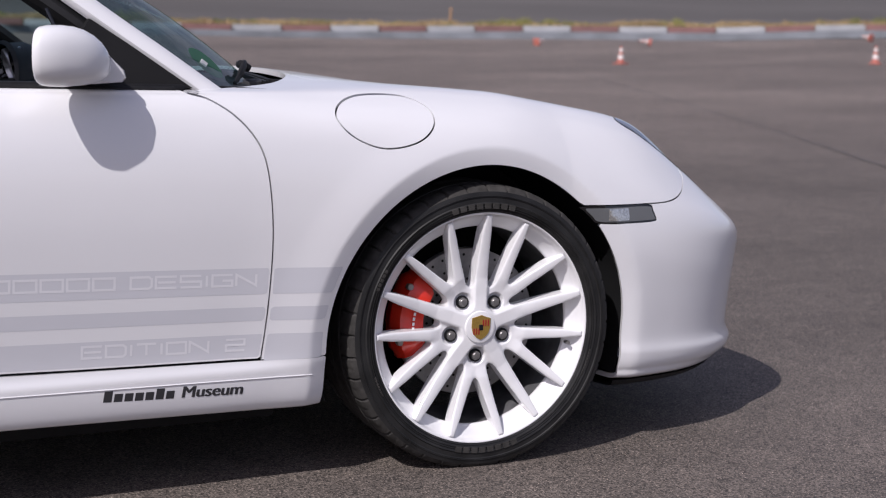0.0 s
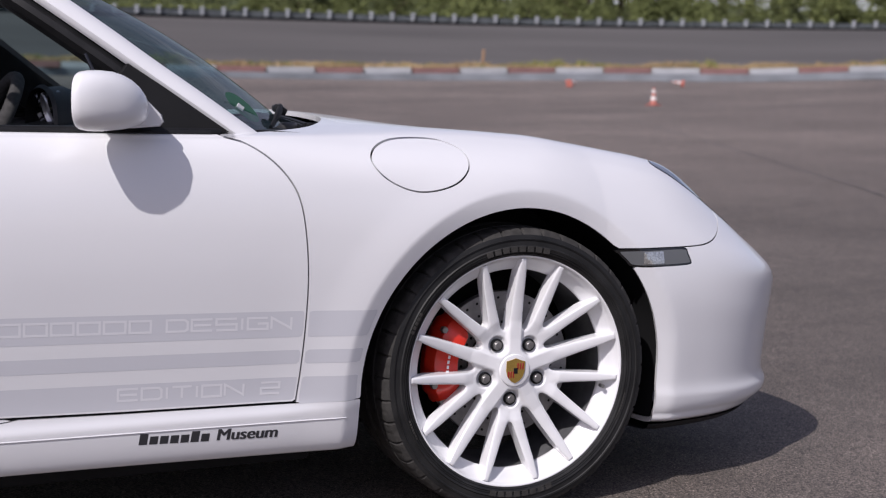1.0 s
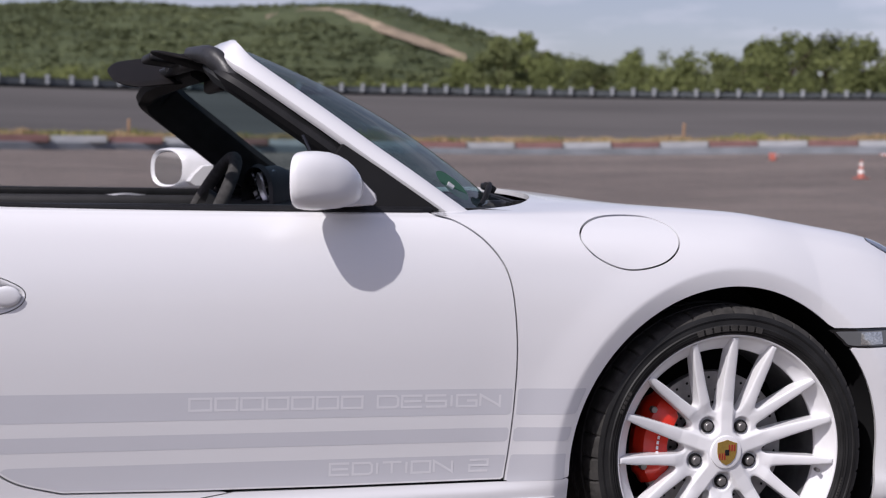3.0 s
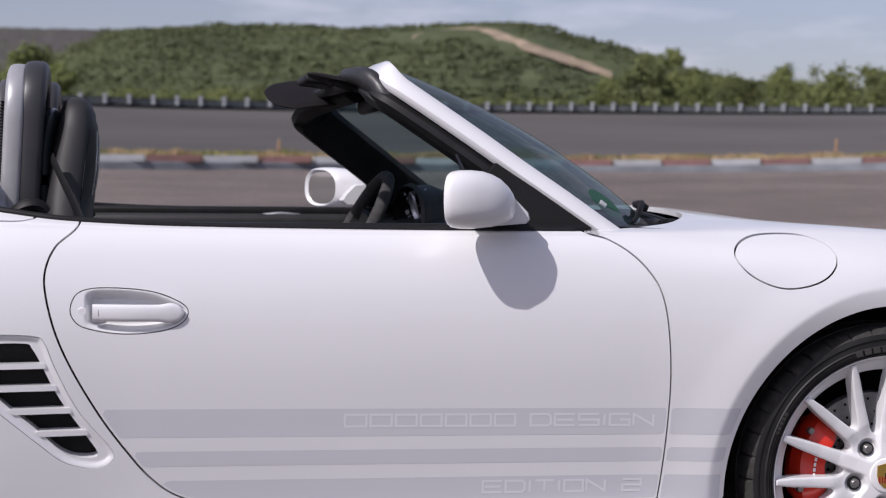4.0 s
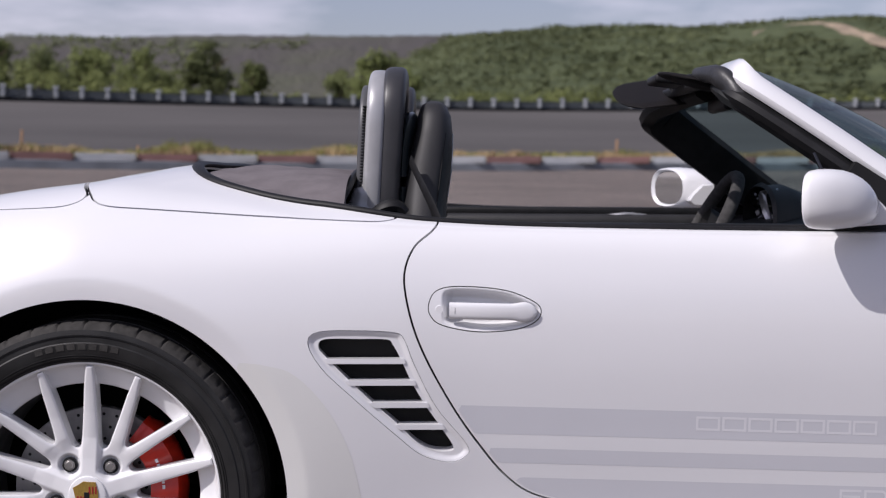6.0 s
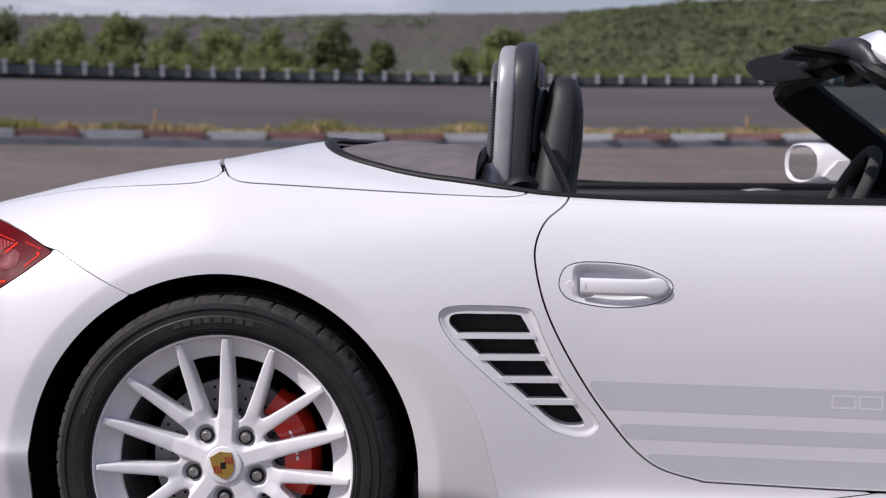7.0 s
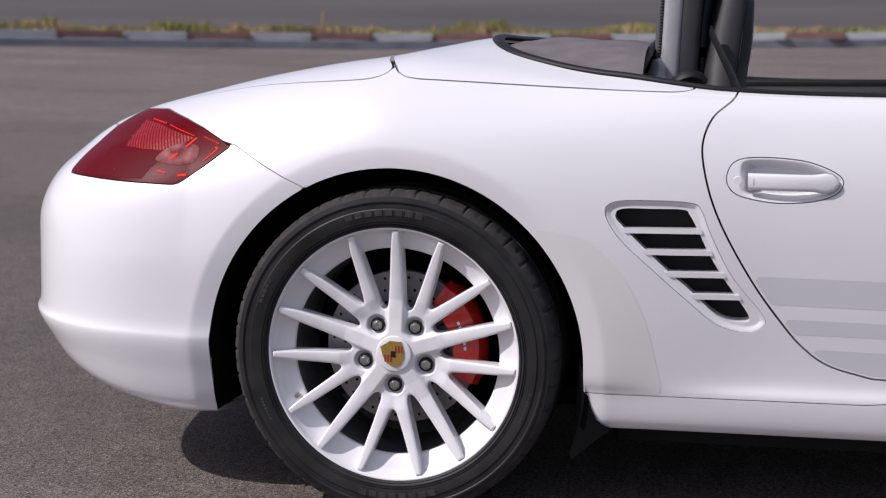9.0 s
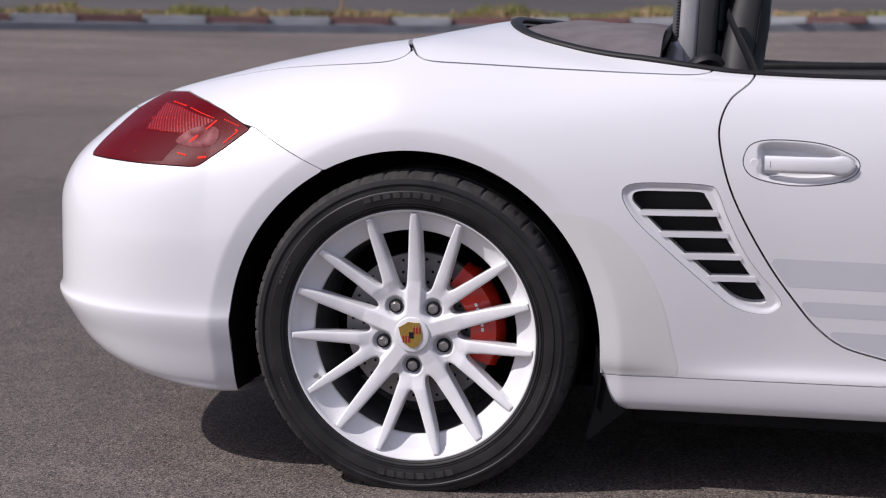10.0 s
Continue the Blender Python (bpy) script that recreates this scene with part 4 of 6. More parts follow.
# side vent: sunk frame, near-black sheet for the shade inside, four slats
VENT_OPEN = closed_spline(((0.461, 0.630), (0.472, 0.646), (0.535, 0.647), (0.594, 0.646), (0.606, 0.636), (0.622, 0.607), (0.642, 0.564), (0.668, 0.519), (0.699, 0.474),
                           (0.725, 0.434), (0.721, 0.422), (0.686, 0.423), (0.655, 0.440), (0.614, 0.480), (0.565, 0.523), (0.518, 0.568), (0.475, 0.612)), 5)
for side in (False, True):
    pv, po = VENT_SHEET.field(VENT), VENT_SHEET.field(VENT_OPEN)
    dish = VENT_SHEET.P - VENT_SHEET.N * (0.0015 + 0.0050 * np.clip((pv - 0.001) / 0.010, 0, 1) ** 1.5)[:, None]
    v, f, nn, e = clipped(keep(pv - 0.0010, -po), 0.0, 0.034, side, dish, VENT_SHEET)
    frame_ob = mesh_ob("side_vent", v, f, WHITE, car, "white air intake frame with dark openings")
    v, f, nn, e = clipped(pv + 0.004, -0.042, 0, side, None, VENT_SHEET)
    mesh_ob("vent_shade_sheet", v, f, DARK, frame_ob)
    for zb in (0.6030, 0.5600, 0.5155, 0.4715):
        v, f, nn, e = clipped(keep(po + 0.006, 0.0052 - np.abs(VENT_SHEET.z - zb)), -0.0040, 0.026, side, None, VENT_SHEET)
        if len(f):
            mesh_ob("slat", v, f, WHITE, frame_ob)

# door handles: a bowl in the door and a grip across it
ph = HANDLE_SHEET.field(HANDLE)
smooth = lambda a, b, x: np.clip((x - a) / (b - a), 0, 1) ** 2 * (3 - 2 * np.clip((x - a) / (b - a), 0, 1))
depth = 0.030 * smooth(0.003, 0.019, ph) * smooth(0.700, 0.726, HANDLE_SHEET.x)
bowl = HANDLE_SHEET.P - HANDLE_SHEET.N * (depth + 0.0006)[:, None]
for side in (False, True):
    sg = 1 if side else -1
    v, f, nn, e = clipped(ph - 0.0008, 0, 0.006, side, bowl, HANDLE_SHEET)
    cup = mesh_ob("door_handle", v, f, WHITE, door_part[1 if side else 0], "body-coloured door handle in an oval bowl")
    # grip: a flat-faced bar that swells into the end of the bowl
    bm = bmesh.new()
    rings, path = [], []
    for i in range(33):
        t = i / 32
        x = 0.716 + 0.172 * t
        z = 0.7035 - 0.003 * t
        y = side_y(x, z) - 0.0015 - 0.0050 * math.sin(math.pi * min(1, t * 1.1))
        path.append((x, sg * abs(y), z))
        end = math.sqrt(max(0.02, 1 - max(0, (t - 0.84) / 0.161) ** 2))
        hz = (0.0165 + 0.0035 * float(smooth(0.70, 0.86, t))) * end
        hy = 0.0095 * (0.6 + 0.4 * end)
        ring = []
        for k in range(20):
            a = 2 * math.pi * k / 20
            c, w = math.cos(a), math.sin(a)
            ring.append(bm.verts.new((x, sg * abs(y) + math.copysign(abs(c) ** 0.7, c) * hy, z + math.copysign(abs(w) ** 0.62, w) * hz)))
        rings.append(ring)
    for p, q in zip(rings, rings[1:]):
        for k in range(20):
            bm.faces.new((p[k], p[(k + 1) % 20], q[(k + 1) % 20], q[k]))
    bm.faces.new(rings[0][::-1]), bm.faces.new(rings[-1])
    part("grip", bm, WHITE, door_part[1 if side else 0], edge=60)
    q = path[2]
    part("grip_seam", sweep([(0.7268, q[1] + sg * 0.0003, q[2]), (0.7278, q[1] + sg * 0.0003, q[2])], (0.0098, 0.0167), 20), LINE_GREY, door_part[1 if side else 0])
    o = part("lock", lathe([(0.0001, -0.0005), (0.0075, -0.0005), (0.0085, 0.0005), (0.0085, 0.004)], 20), WHITE, door_part[1 if side else 0])
    o.matrix_local = pose(0.697, sg * (abs(side_y(0.697, 0.705)) - 0.0005), 0.705, 0, 0, 180 if side else 0)

# grey foil bands along the doors
band_top = 0.492 + (1.88 - X) * 0.0215
for hi, lo in ((0.0, -0.056), (-0.084, -0.114), (-0.143, -0.30)):
    for side in (False, True):
        v, f, nn, e = clipped(keep(f_door - 0.006, band_top + hi - Z, Z - band_top - lo), 0.00025, 0, side)
        mesh_ob("foil_band", v, f, STRIPE, door_part[1 if side else 0], normals=nn)
        v, f, nn, e = clipped(keep(-f_door - 0.006, band_top + hi - Z, Z - band_top - lo, X - 1.7, 2.3 - X, arch(X, Z, FRONT_AXLE, FRONT_R) - 0.012, Z - 0.290), 0.00025, 0, side)
        mesh_ob("foil_band", v, f, STRIPE, fender[1 if side else 0], normals=nn)

film_shape = np.concatenate([[(0.30, 0.60)], spline(((0.348, 0.597), (0.411, 0.578), (0.474, 0.515), (0.521, 0.425), (0.545, 0.33), (0.556, 0.288))), [(0.553, 0.272), (0.546, 0.2665), (0.36, 0.2665)]])
f_film = inside(film_shape, X, Z)
for side in (False, True):
    v, f, nn, e = clipped(keep(f_film, outside_arches - 0.002), 0.0003, 0, side)
    mesh_ob("stone_guard_film", v, f, FILM, quarter[1 if side else 0], "clear yellowed stone guard film", normals=nn)


# lettering that follows the flank
def words(name, text, x0, x1, z0, z1, slope, material, parent, shear=0.0, weight=0.0, lift=0.0005):
    cu = bpy.data.curves.new("letters", "FONT")
    cu.body, cu.size, cu.offset, cu.shear = text, 1.0, weight, shear
    tmp = new("letters", cu)
    bpy.context.view_layer.update()
    me = bpy.data.meshes.new_from_object(tmp.evaluated_get(bpy.context.evaluated_depsgraph_get()))
    co = np.array([v.co for v in me.vertices])
    bpy.data.objects.remove(tmp)
    lo, hi = co.min(0), co.max(0)
    for v in me.vertices:
        x = x0 + (v.co.x - lo[0]) / (hi[0] - lo[0]) * (x1 - x0)
        z = z0 + (v.co.y - lo[1]) / (hi[1] - lo[1]) * (z1 - z0) + slope * (x - x0)
        v.co = (x, side_y(x, z) - lift, z)
    # each letter becomes a part of its own
    link = list(range(len(me.vertices)))

    def root_of(i):
        while link[i] != i:
            i = link[i]
        return i
    for p in me.polygons:
        a = root_of(p.vertices[0])
        for q in p.vertices[1:]:
            link[root_of(q)] = a
    sets = {}
    for p in me.polygons:
        sets.setdefault(root_of(p.vertices[0]), []).append(tuple(p.vertices))
    for faces in sets.values():
        used = sorted({i for q in faces for i in q})
        at = {i: k for k, i in enumerate(used)}
        mesh_ob(name, [tuple(me.vertices[i].co) for i in used], [tuple(at[i] for i in q) for q in faces], material, parent, smooth=False)


GLYPHS = {"D": [[(0, 0), (0, 1), (0.86, 1), (1, 0.82), (1, 0.18), (0.86, 0), (0, 0)]], "E": [[(1, 1), (0, 1), (0, 0), (1, 0)], [(0.1, 0.5), (0.95, 0.5)]],
          "S": [[(1, 1), (0, 1), (0, 0.5), (1, 0.5), (1, 0), (0, 0)]], "I": [[(0.5, 0), (0.5, 1)]], "G": [[(1, 1), (0, 1), (0, 0), (1, 0), (1, 0.5), (0.5, 0.5)]],
          "N": [[(0, 0), (0, 1), (1, 0), (1, 1)]], "T": [[(0, 1), (1, 1)], [(0.5, 0.9), (0.5, 0)]], "O": [[(0, 0), (0, 1), (1, 1), (1, 0), (0, 0)]],
          "2": [[(0, 1), (1, 1), (1, 0.5), (0, 0.5), (0, 0), (1, 0)]], "#": [[(0, 0), (0, 1), (1, 1), (1, 0), (0, 0)]]}


def wide_letters(name, text, x0, x1, z0, z1, slope, material, parent, thick=0.0048, lift=0.0005):
    """Squared, extended capitals drawn as mitred strokes that follow the flank; # stands for one plain box of a brand word."""
    widths = [0.16 if c == "I" else 0.55 if c == " " else 1.0 for c in text]
    unit = (x1 - x0 - thick) / (sum(widths) + 0.20 * (len(text) - 1))
    x = x0 + thick / 2
    h = z1 - z0 - thick
    for c, w in zip(text, widths):
        v, f = [], []
        for line in GLYPHS.get(c, []):
            p = [np.array((x + a * w * unit, z0 + thick / 2 + b * h)) for a, b in line]
            closed = line[0] == line[-1]
            if closed:
                p = p[:-1]
            n, k0 = len(p), len(v)
            for i in range(n):
                before = p[i] - p[i - 1] if i or closed else p[1] - p[0]
                after = p[(i + 1) % n] - p[i] if i < n - 1 or closed else p[i] - p[i - 1]
                before, after = before / np.linalg.norm(before), after / np.linalg.norm(after)
                m = np.array((-before[1] - after[1], before[0] + after[0]))
                m = m / (np.linalg.norm(m) + 1e-9)
                m = m * (thick / 2) / max(0.35, float(m @ np.array((-before[1], before[0]))))
                for q in (p[i] + m, p[i] - m):
                    zz = q[1] + slope * (q[0] - x0)
                    v.append((q[0], side_y(q[0], zz) - lift, zz))
            for i in range(n if closed else n - 1):
                a, b = k0 + 2 * i, k0 + 2 * ((i + 1) % n)
                f.append((a, a + 1, b + 1, b))
        if f:
            mesh_ob(name, v, f, material, parent, smooth=False)
        x += w * unit + 0.20 * unit


def word_bars(name, heights, x0, x1, z0, slope, material, parent, lean=0.12, lift=0.0005):
    """A brand word as plain slanted bars of its size."""
    pitch = (x1 - x0) / len(heights)
    for i, h in enumerate(heights):
        v = []
        for a, b in ((0, 0), (0.80, 0), (0.80, h), (0, h)):
            x = x0 + (i + a) * pitch + lean * b
            z = z0 + b + slope * (x - x0)
            v.append((x, side_y(x, z) - lift, z))
        mesh_ob(name, v, [(0, 1, 2, 3)], material, parent, smooth=False)


right_door = door_part[0]
wide_letters("letter_bar", "#######", 1.203, 1.560, 0.4680, 0.4965, -0.0225, LETTER, right_door)
wide_letters("letter", "DESIGN", 1.588, 1.860, 0.4595, 0.4880, -0.0225, LETTER, right_door)
wide_letters("letter", "EDITION 2", 1.492, 1.840, 0.3215, 0.3500, -0.0225, LETTER, right_door)
sill_right = [o for o in bpy.data.objects if o.name == "sill"][0]
word_bars("letter_bar", (0.0235, 0.0172, 0.0172, 0.0172, 0.0172, 0.0235, 0.0172), 1.536, 1.688, 0.2300, -0.030, MUSEUM, sill_right)
for shift, raised in ((0.0, 0.0005), (0.0015, 0.0007), (-0.0015, 0.0009)):
    words("letter", "Museum", 1.702 + shift, 1.834 + shift, 0.2255, 0.2500, -0.030, MUSEUM, sill_right, shear=0.12, lift=raised)

# fine raised joint along the sills
for side in (-1, 1):
    line = [(x, side * (abs(side_y(x, z)) + 0.0004), z) for x, z in ((a, 0.2655 - 0.0135 * (a - 0.56) / 1.44) for a in np.linspace(1.10, 1.990, 40))]
    part("sill_joint", sweep(line, (0.0016, 0.0013), 6), WHITE, car)

# mud flaps, front lip
for side in (-1, 1):
    shape = [(0.389, 0.325), (0.396, 0.300), (0.404, 0.268), (0.413, 0.231), (0.424, 0.205), (0.436, 0.194), (0.450, 0.186), (0.414, 0.156), (0.375, 0.122), (0.370, 0.128), (0.380, 0.19), (0.384, 0.27)]
    bm = bmesh.new()
    a = [bm.verts.new((x, side * 0.856, z)) for x, z in shape]
    b = [bm.verts.new((x, side * 0.64, z)) for x, z in shape]
    bm.faces.new(a), bm.faces.new(b[::-1])
    for i in range(len(shape)):
        j = (i + 1) % len(shape)
        bm.faces.new((a[i], b[i], b[j], a[j]))
    part("mud_flap", bm, FLAP_RUBBER, car, "black plastic mud flap behind the wheel arch", edge=25)
lip = GP.copy()
lip[:, 1] *= 0.975
lip[:, 0] -= 0.012 * (X > 2.6)
lip[:, 2] -= 0.022
panel("front_lip", keep(1.7 - LINE_OF, X - 2.80, outside_arches - 0.012), BLACK, car, flange=0, base=lip)

# ---- cabin ----
def glass_mat(name, tint, gloss=0.03):
    m = bpy.data.materials.new(name)
    m.use_nodes = True
    n, l = m.node_tree.nodes, m.node_tree.links
    n.remove(n["Principled BSDF"])
    tr, gl, mx, fr = n.new("ShaderNodeBsdfTransparent"), n.new("ShaderNodeBsdfGlossy"), n.new("ShaderNodeMixShader"), n.new("ShaderNodeLayerWeight")
    tr.inputs[0].default_value = (*tint, 1)
    gl.inputs["Roughness"].default_value = gloss
    fr.inputs[0].default_value = 0.5
    power = n.new("ShaderNodeMath")
    power.operation = "POWER"
    power.inputs[1].default_value = 4.2
    l.new(fr.outputs["Facing"], power.inputs[0])
    rise = n.new("ShaderNodeMath")
    rise.operation = "MULTIPLY_ADD"
    rise.inputs[1].default_value, rise.inputs[2].default_value = 0.42, 0.035
    l.new(power.outputs[0], rise.inputs[0])
    l.new(rise.outputs[0], mx.inputs[0]), l.new(tr.outputs[0], mx.inputs[1]), l.new(gl.outputs[0], mx.inputs[2])
    l.new(mx.outputs[0], n["Material Output"].inputs[0])
    return m


GLASS = glass_mat("tinted_windscreen", (0.48, 0.62, 0.63))
MIRROR = mat("mirror_glass", (0.75, 0.77, 0.78), 0.02, 1.0)
VISOR = mat("dark_brown_visor_skin", (0.012, 0.0108, 0.0112), 0.7, spec=0.08, vary=0.2, scale=30, bump=0.1, bump_scale=300)
DASH = mat("dashboard_plastic", (0.013, 0.014, 0.015), 0.6, spec=0.25, vary=0.25, scale=30, bump=0.2, bump_scale=500)
STICKER_GREEN = mat("green_sticker", (0.03, 0.12, 0.065), 0.5)

# dark rubber round the cockpit, roof canvas, cowl
def top_z(x, y):
    """Height of the upper skin at a place of the plan."""
    col = int(np.argmin(np.abs(GRID[5 * K, :, 0] - x)))
    yy, zz = -GRID[8 * K:, col, 1], GRID[8 * K:, col, 2]
    o = np.argsort(yy)
    return float(np.interp(y, yy[o], zz[o]))


rim_plan = spline(((0.140, 0.0), (0.140, 0.16), (0.141, 0.30), (0.160, 0.498), (0.211, 0.621), (0.320, 0.698), (0.46, 0.752), (0.59, 0.787), (0.70, 0.801), (0.95, 0.806), (1.20, 0.808), (1.45, 0.808), (1.70, 0.808)), 6)
rim_wide = np.interp(rim_plan[:, 0], [0.14, 0.26, 0.5, 0.75, 1.7], [0.014, 0.012, 0.010, 0.006, 0.005])
for side in (-1, 1):
    part("cockpit_seal", sweep([(x, side * y, top_z(x, y) + 0.000) for x, y in rim_plan], [(w, 0.007) for w in rim_wide], 12), BLACK, car)
puff = GP.copy()
puff[:, 2] += (-0.008 * np.clip(f_cock / 0.05, 0, 1) + 0.007 * np.exp(-((X - 0.29) / 0.06) ** 2) + 0.002 * np.sin(X * 40 + Y * 9)) * np.clip((X - 0.16) / 0.06, 0, 1) - 0.016 * np.clip((0.205 - X) / 0.04, 0, 1)
panel("folded_roof", keep(f_cock - 0.010, 0.50 - X), CLOTH, car, "folded black canvas roof", lift=-0.003, flange=0.05, base=puff)
for side in (-1, 1):
    part("canvas_piping", sweep(spline([(x, side * y, z) for x, y, z in ((0.478, 0.735, 0.878), (0.486, 0.70, 0.905), (0.497, 0.63, 0.935), (0.503, 0.50, 0.962), (0.505, 0.30, 0.978))], 6), (0.009, 0.008), 10), BLACK, car)
panel("cowl", keep(f_cock - 0.008, X - (1.845 + 0.13 * np.clip(1 - (Y / 0.74) ** 2, 0, 1))), BLACK, car, "black plastic windscreen cowl", lift=-0.020, flange=0.02)

PILLAR = [(1.800, 0.785, 0.842), (1.767, 0.775, 0.866), (1.689, 0.755, 0.922), (1.602, 0.730, 0.983), (1.515, 0.705, 1.046), (1.423, 0.675, 1.111), (1.368, 0.652, 1.150), (1.340, 0.630, 1.172), (1.328, 0.590, 1.192), (1.335, 0.50, 1.207), (1.372, 0.30, 1.226), (1.395, 0.0, 1.234)]
half = spline(PILLAR, 6)
full = np.concatenate([half * [1, -1, 1], (half[::-1])[1:]])


def profile_sweep(path, section, name, material, label=""):
    """Sweeps a section, given as (outward, along the normal of the glass) pairs, along the screen frame."""
    bm = bmesh.new()
    rings = []
    pts = [Vector(p) for p in path]
    for i, p in enumerate(pts):
        d = (pts[min(i + 1, len(pts) - 1)] - pts[max(i - 1, 0)]).normalized()
        out = Vector((-0.80, 0, -0.58)) if abs(p.y) < 0.5 else Vector((-0.46, 1.0 * math.copysign(0.55, p.y) * 0.9, -0.66))
        t = min(1, max(0, (abs(p.y) - 0.45) / 0.17))
        out = Vector((-0.88, 0, -0.30)).lerp(Vector((-0.30, math.copysign(0.62, p.y), -0.60)), t)
        out = (out - d * out.dot(d)).normalized()
        nrm = d.cross(out).normalized()
        if nrm.z < 0:
            nrm = -nrm
        rings.append([bm.verts.new(p + out * a + nrm * b) for a, b in section])
    k = len(section)
    for a, b in zip(rings, rings[1:]):
        for i in range(k):
            bm.faces.new((a[i], a[(i + 1) % k], b[(i + 1) % k], b[i]))
    bm.faces.new(rings[0]), bm.faces.new(rings[-1][::-1])
    return part(name, bm, material, car, label, edge=40)


profile_sweep(full, [(-0.028, 0.006), (-0.020, 0.011), (0.005, 0.011), (0.017, 0.006), (0.020, -0.002), (0.018, -0.011), (0.004, -0.015), (-0.014, -0.010)], "windscreen_frame", WHITE, "white windscreen frame")
profile_sweep(full * [1, 0.985, 1] + [-0.012, 0, -0.018], [(-0.02, 0.004), (0.020, 0.006), (0.030, -0.002), (0.030, -0.018), (0.016, -0.026), (-0.01, -0.02)], "frame_seal", BLACK, "black rubber seal under the screen frame")
NEAR = len(half)
profile_sweep((full * [1, 0.955, 1] + [-0.022, 0, -0.028])[:NEAR], [(-0.02, 0.008), (0.012, 0.010), (0.024, 0.004), (0.026, -0.012), (0.008, -0.024), (-0.02, -0.020)], "inner_frame_trim", DASH, "dark inner trim of the screen frame")
profile_sweep((full * [1, 0.955, 1] + [-0.030, 0, -0.036])[NEAR - 1:], [(-0.090, 0.016), (-0.02, 0.024), (0.012, 0.012), (0.030, 0.004), (0.032, -0.016), (0.012, -0.040), (-0.030, -0.040), (-0.090, -0.010)], "inner_frame_trim", DASH, "dark inner trim of the screen frame")

# windscreen glass, bowed
gv, gf = [], []
N, M = 28, 16
for j in range(M + 1):
    t = j / M
    for i in range(N + 1):
        a = -1 + 2 * i / N
        k = abs(a)
        bottom = Vector((1.800 + 0.262 * (1 - k ** 2.3), 0.768 * a, 0.862 + 0.020 * (1 - k * k)))
        top = Vector((1.350 + 0.052 * (1 - k * k), 0.605 * a, 1.188 + 0.046 * (1 - k ** 2.5)))
        p = bottom.lerp(top, t)
        bow = math.sin(math.pi * t) ** 0.8 * (0.006 + 0.036 * (1 - k ** 3))
        p.z += bow * 0.83
        p.x += bow * 0.55
        gv.append(p)
for j in range(M):
    for i in range(N):
        q = j * (N + 1) + i
        gf.append((q, q + 1, q + N + 2, q + N + 1))
screen = mesh_ob("windscreen", gv, gf, GLASS, car, "tinted curved windscreen glass")
screen.visible_shadow = False
bm = bmesh.new()
ring = []
for i in range(28):
    a = 2 * math.pi * i / 28
    ring.append(bm.verts.new((1.822 + 0.046 * math.cos(a) - 0.004 * math.sin(a), -0.645 + 0.022 * math.cos(a) + 0.010 * math.sin(a), 0.914 - 0.024 * math.cos(a) + 0.022 * math.sin(a))))
bm.faces.new(ring)
part("inspection_sticker", bm, STICKER_GREEN, car, "round green sticker inside the screen", smooth=False)
part("sticker_mark", box(0.018, 0.002, 0.010, pose(1.814, -0.655, 0.914, 0, 32, 15), 0), LETTER, car, smooth=False)

# wiper knuckle and washer cap on the cowl
part("wiper_knuckle", sweep(spline(((1.905, -0.600, 0.868), (1.922, -0.580, 0.885), (1.940, -0.555, 0.903), (1.952, -0.530, 0.912)), 4), [(0.005, 0.007)] * 5 + [(0.007, 0.010)] * 5 + [(0.008, 0.011)] * 3, 10), BLACK, car, "black hinge of the wiper arm")
part("wiper_knuckle", box(0.030, 0.022, 0.018, pose(1.950, -0.535, 0.908, 10, 25, 20), 0.005, 2), BLACK, car)
part("wiper_knuckle", sweep(spline(((1.950, -0.535, 0.906), (1.985, -0.44, 0.905), (2.02, -0.30, 0.908)), 5), (0.006, 0.009), 8), BLACK, car)
part("washer_cap", lathe([(0.0001, 0.0), (0.024, 0.001), (0.030, 0.006), (0.031, 0.02)], 24), PAD, car).matrix_local = pose(1.985, -0.50, 0.878, -90, 0, 0)

# wipers
for y0, y1 in ((-0.56, 0.02), (-0.02, 0.55)):
    path = spline(((2.015, y0, 0.868), (2.045, y0 * 0.6 + y1 * 0.4, 0.879), (2.062, y0 * 0.3 + y1 * 0.7, 0.883), (2.066, y1, 0.883)), 5)
    arm = part("wiper", sweep(path, (0.006, 0.009), 8), BLACK, car, "black windscreen wiper")
    part("wiper_blade", sweep(path + [-0.02, 0, -0.002], (0.004, 0.010), 6), BLACK, arm)
    part("wiper_pivot", sweep([(2.015, y0, 0.852), (2.015, y0, 0.879)], (0.014, 0.014), 10), BLACK, arm)

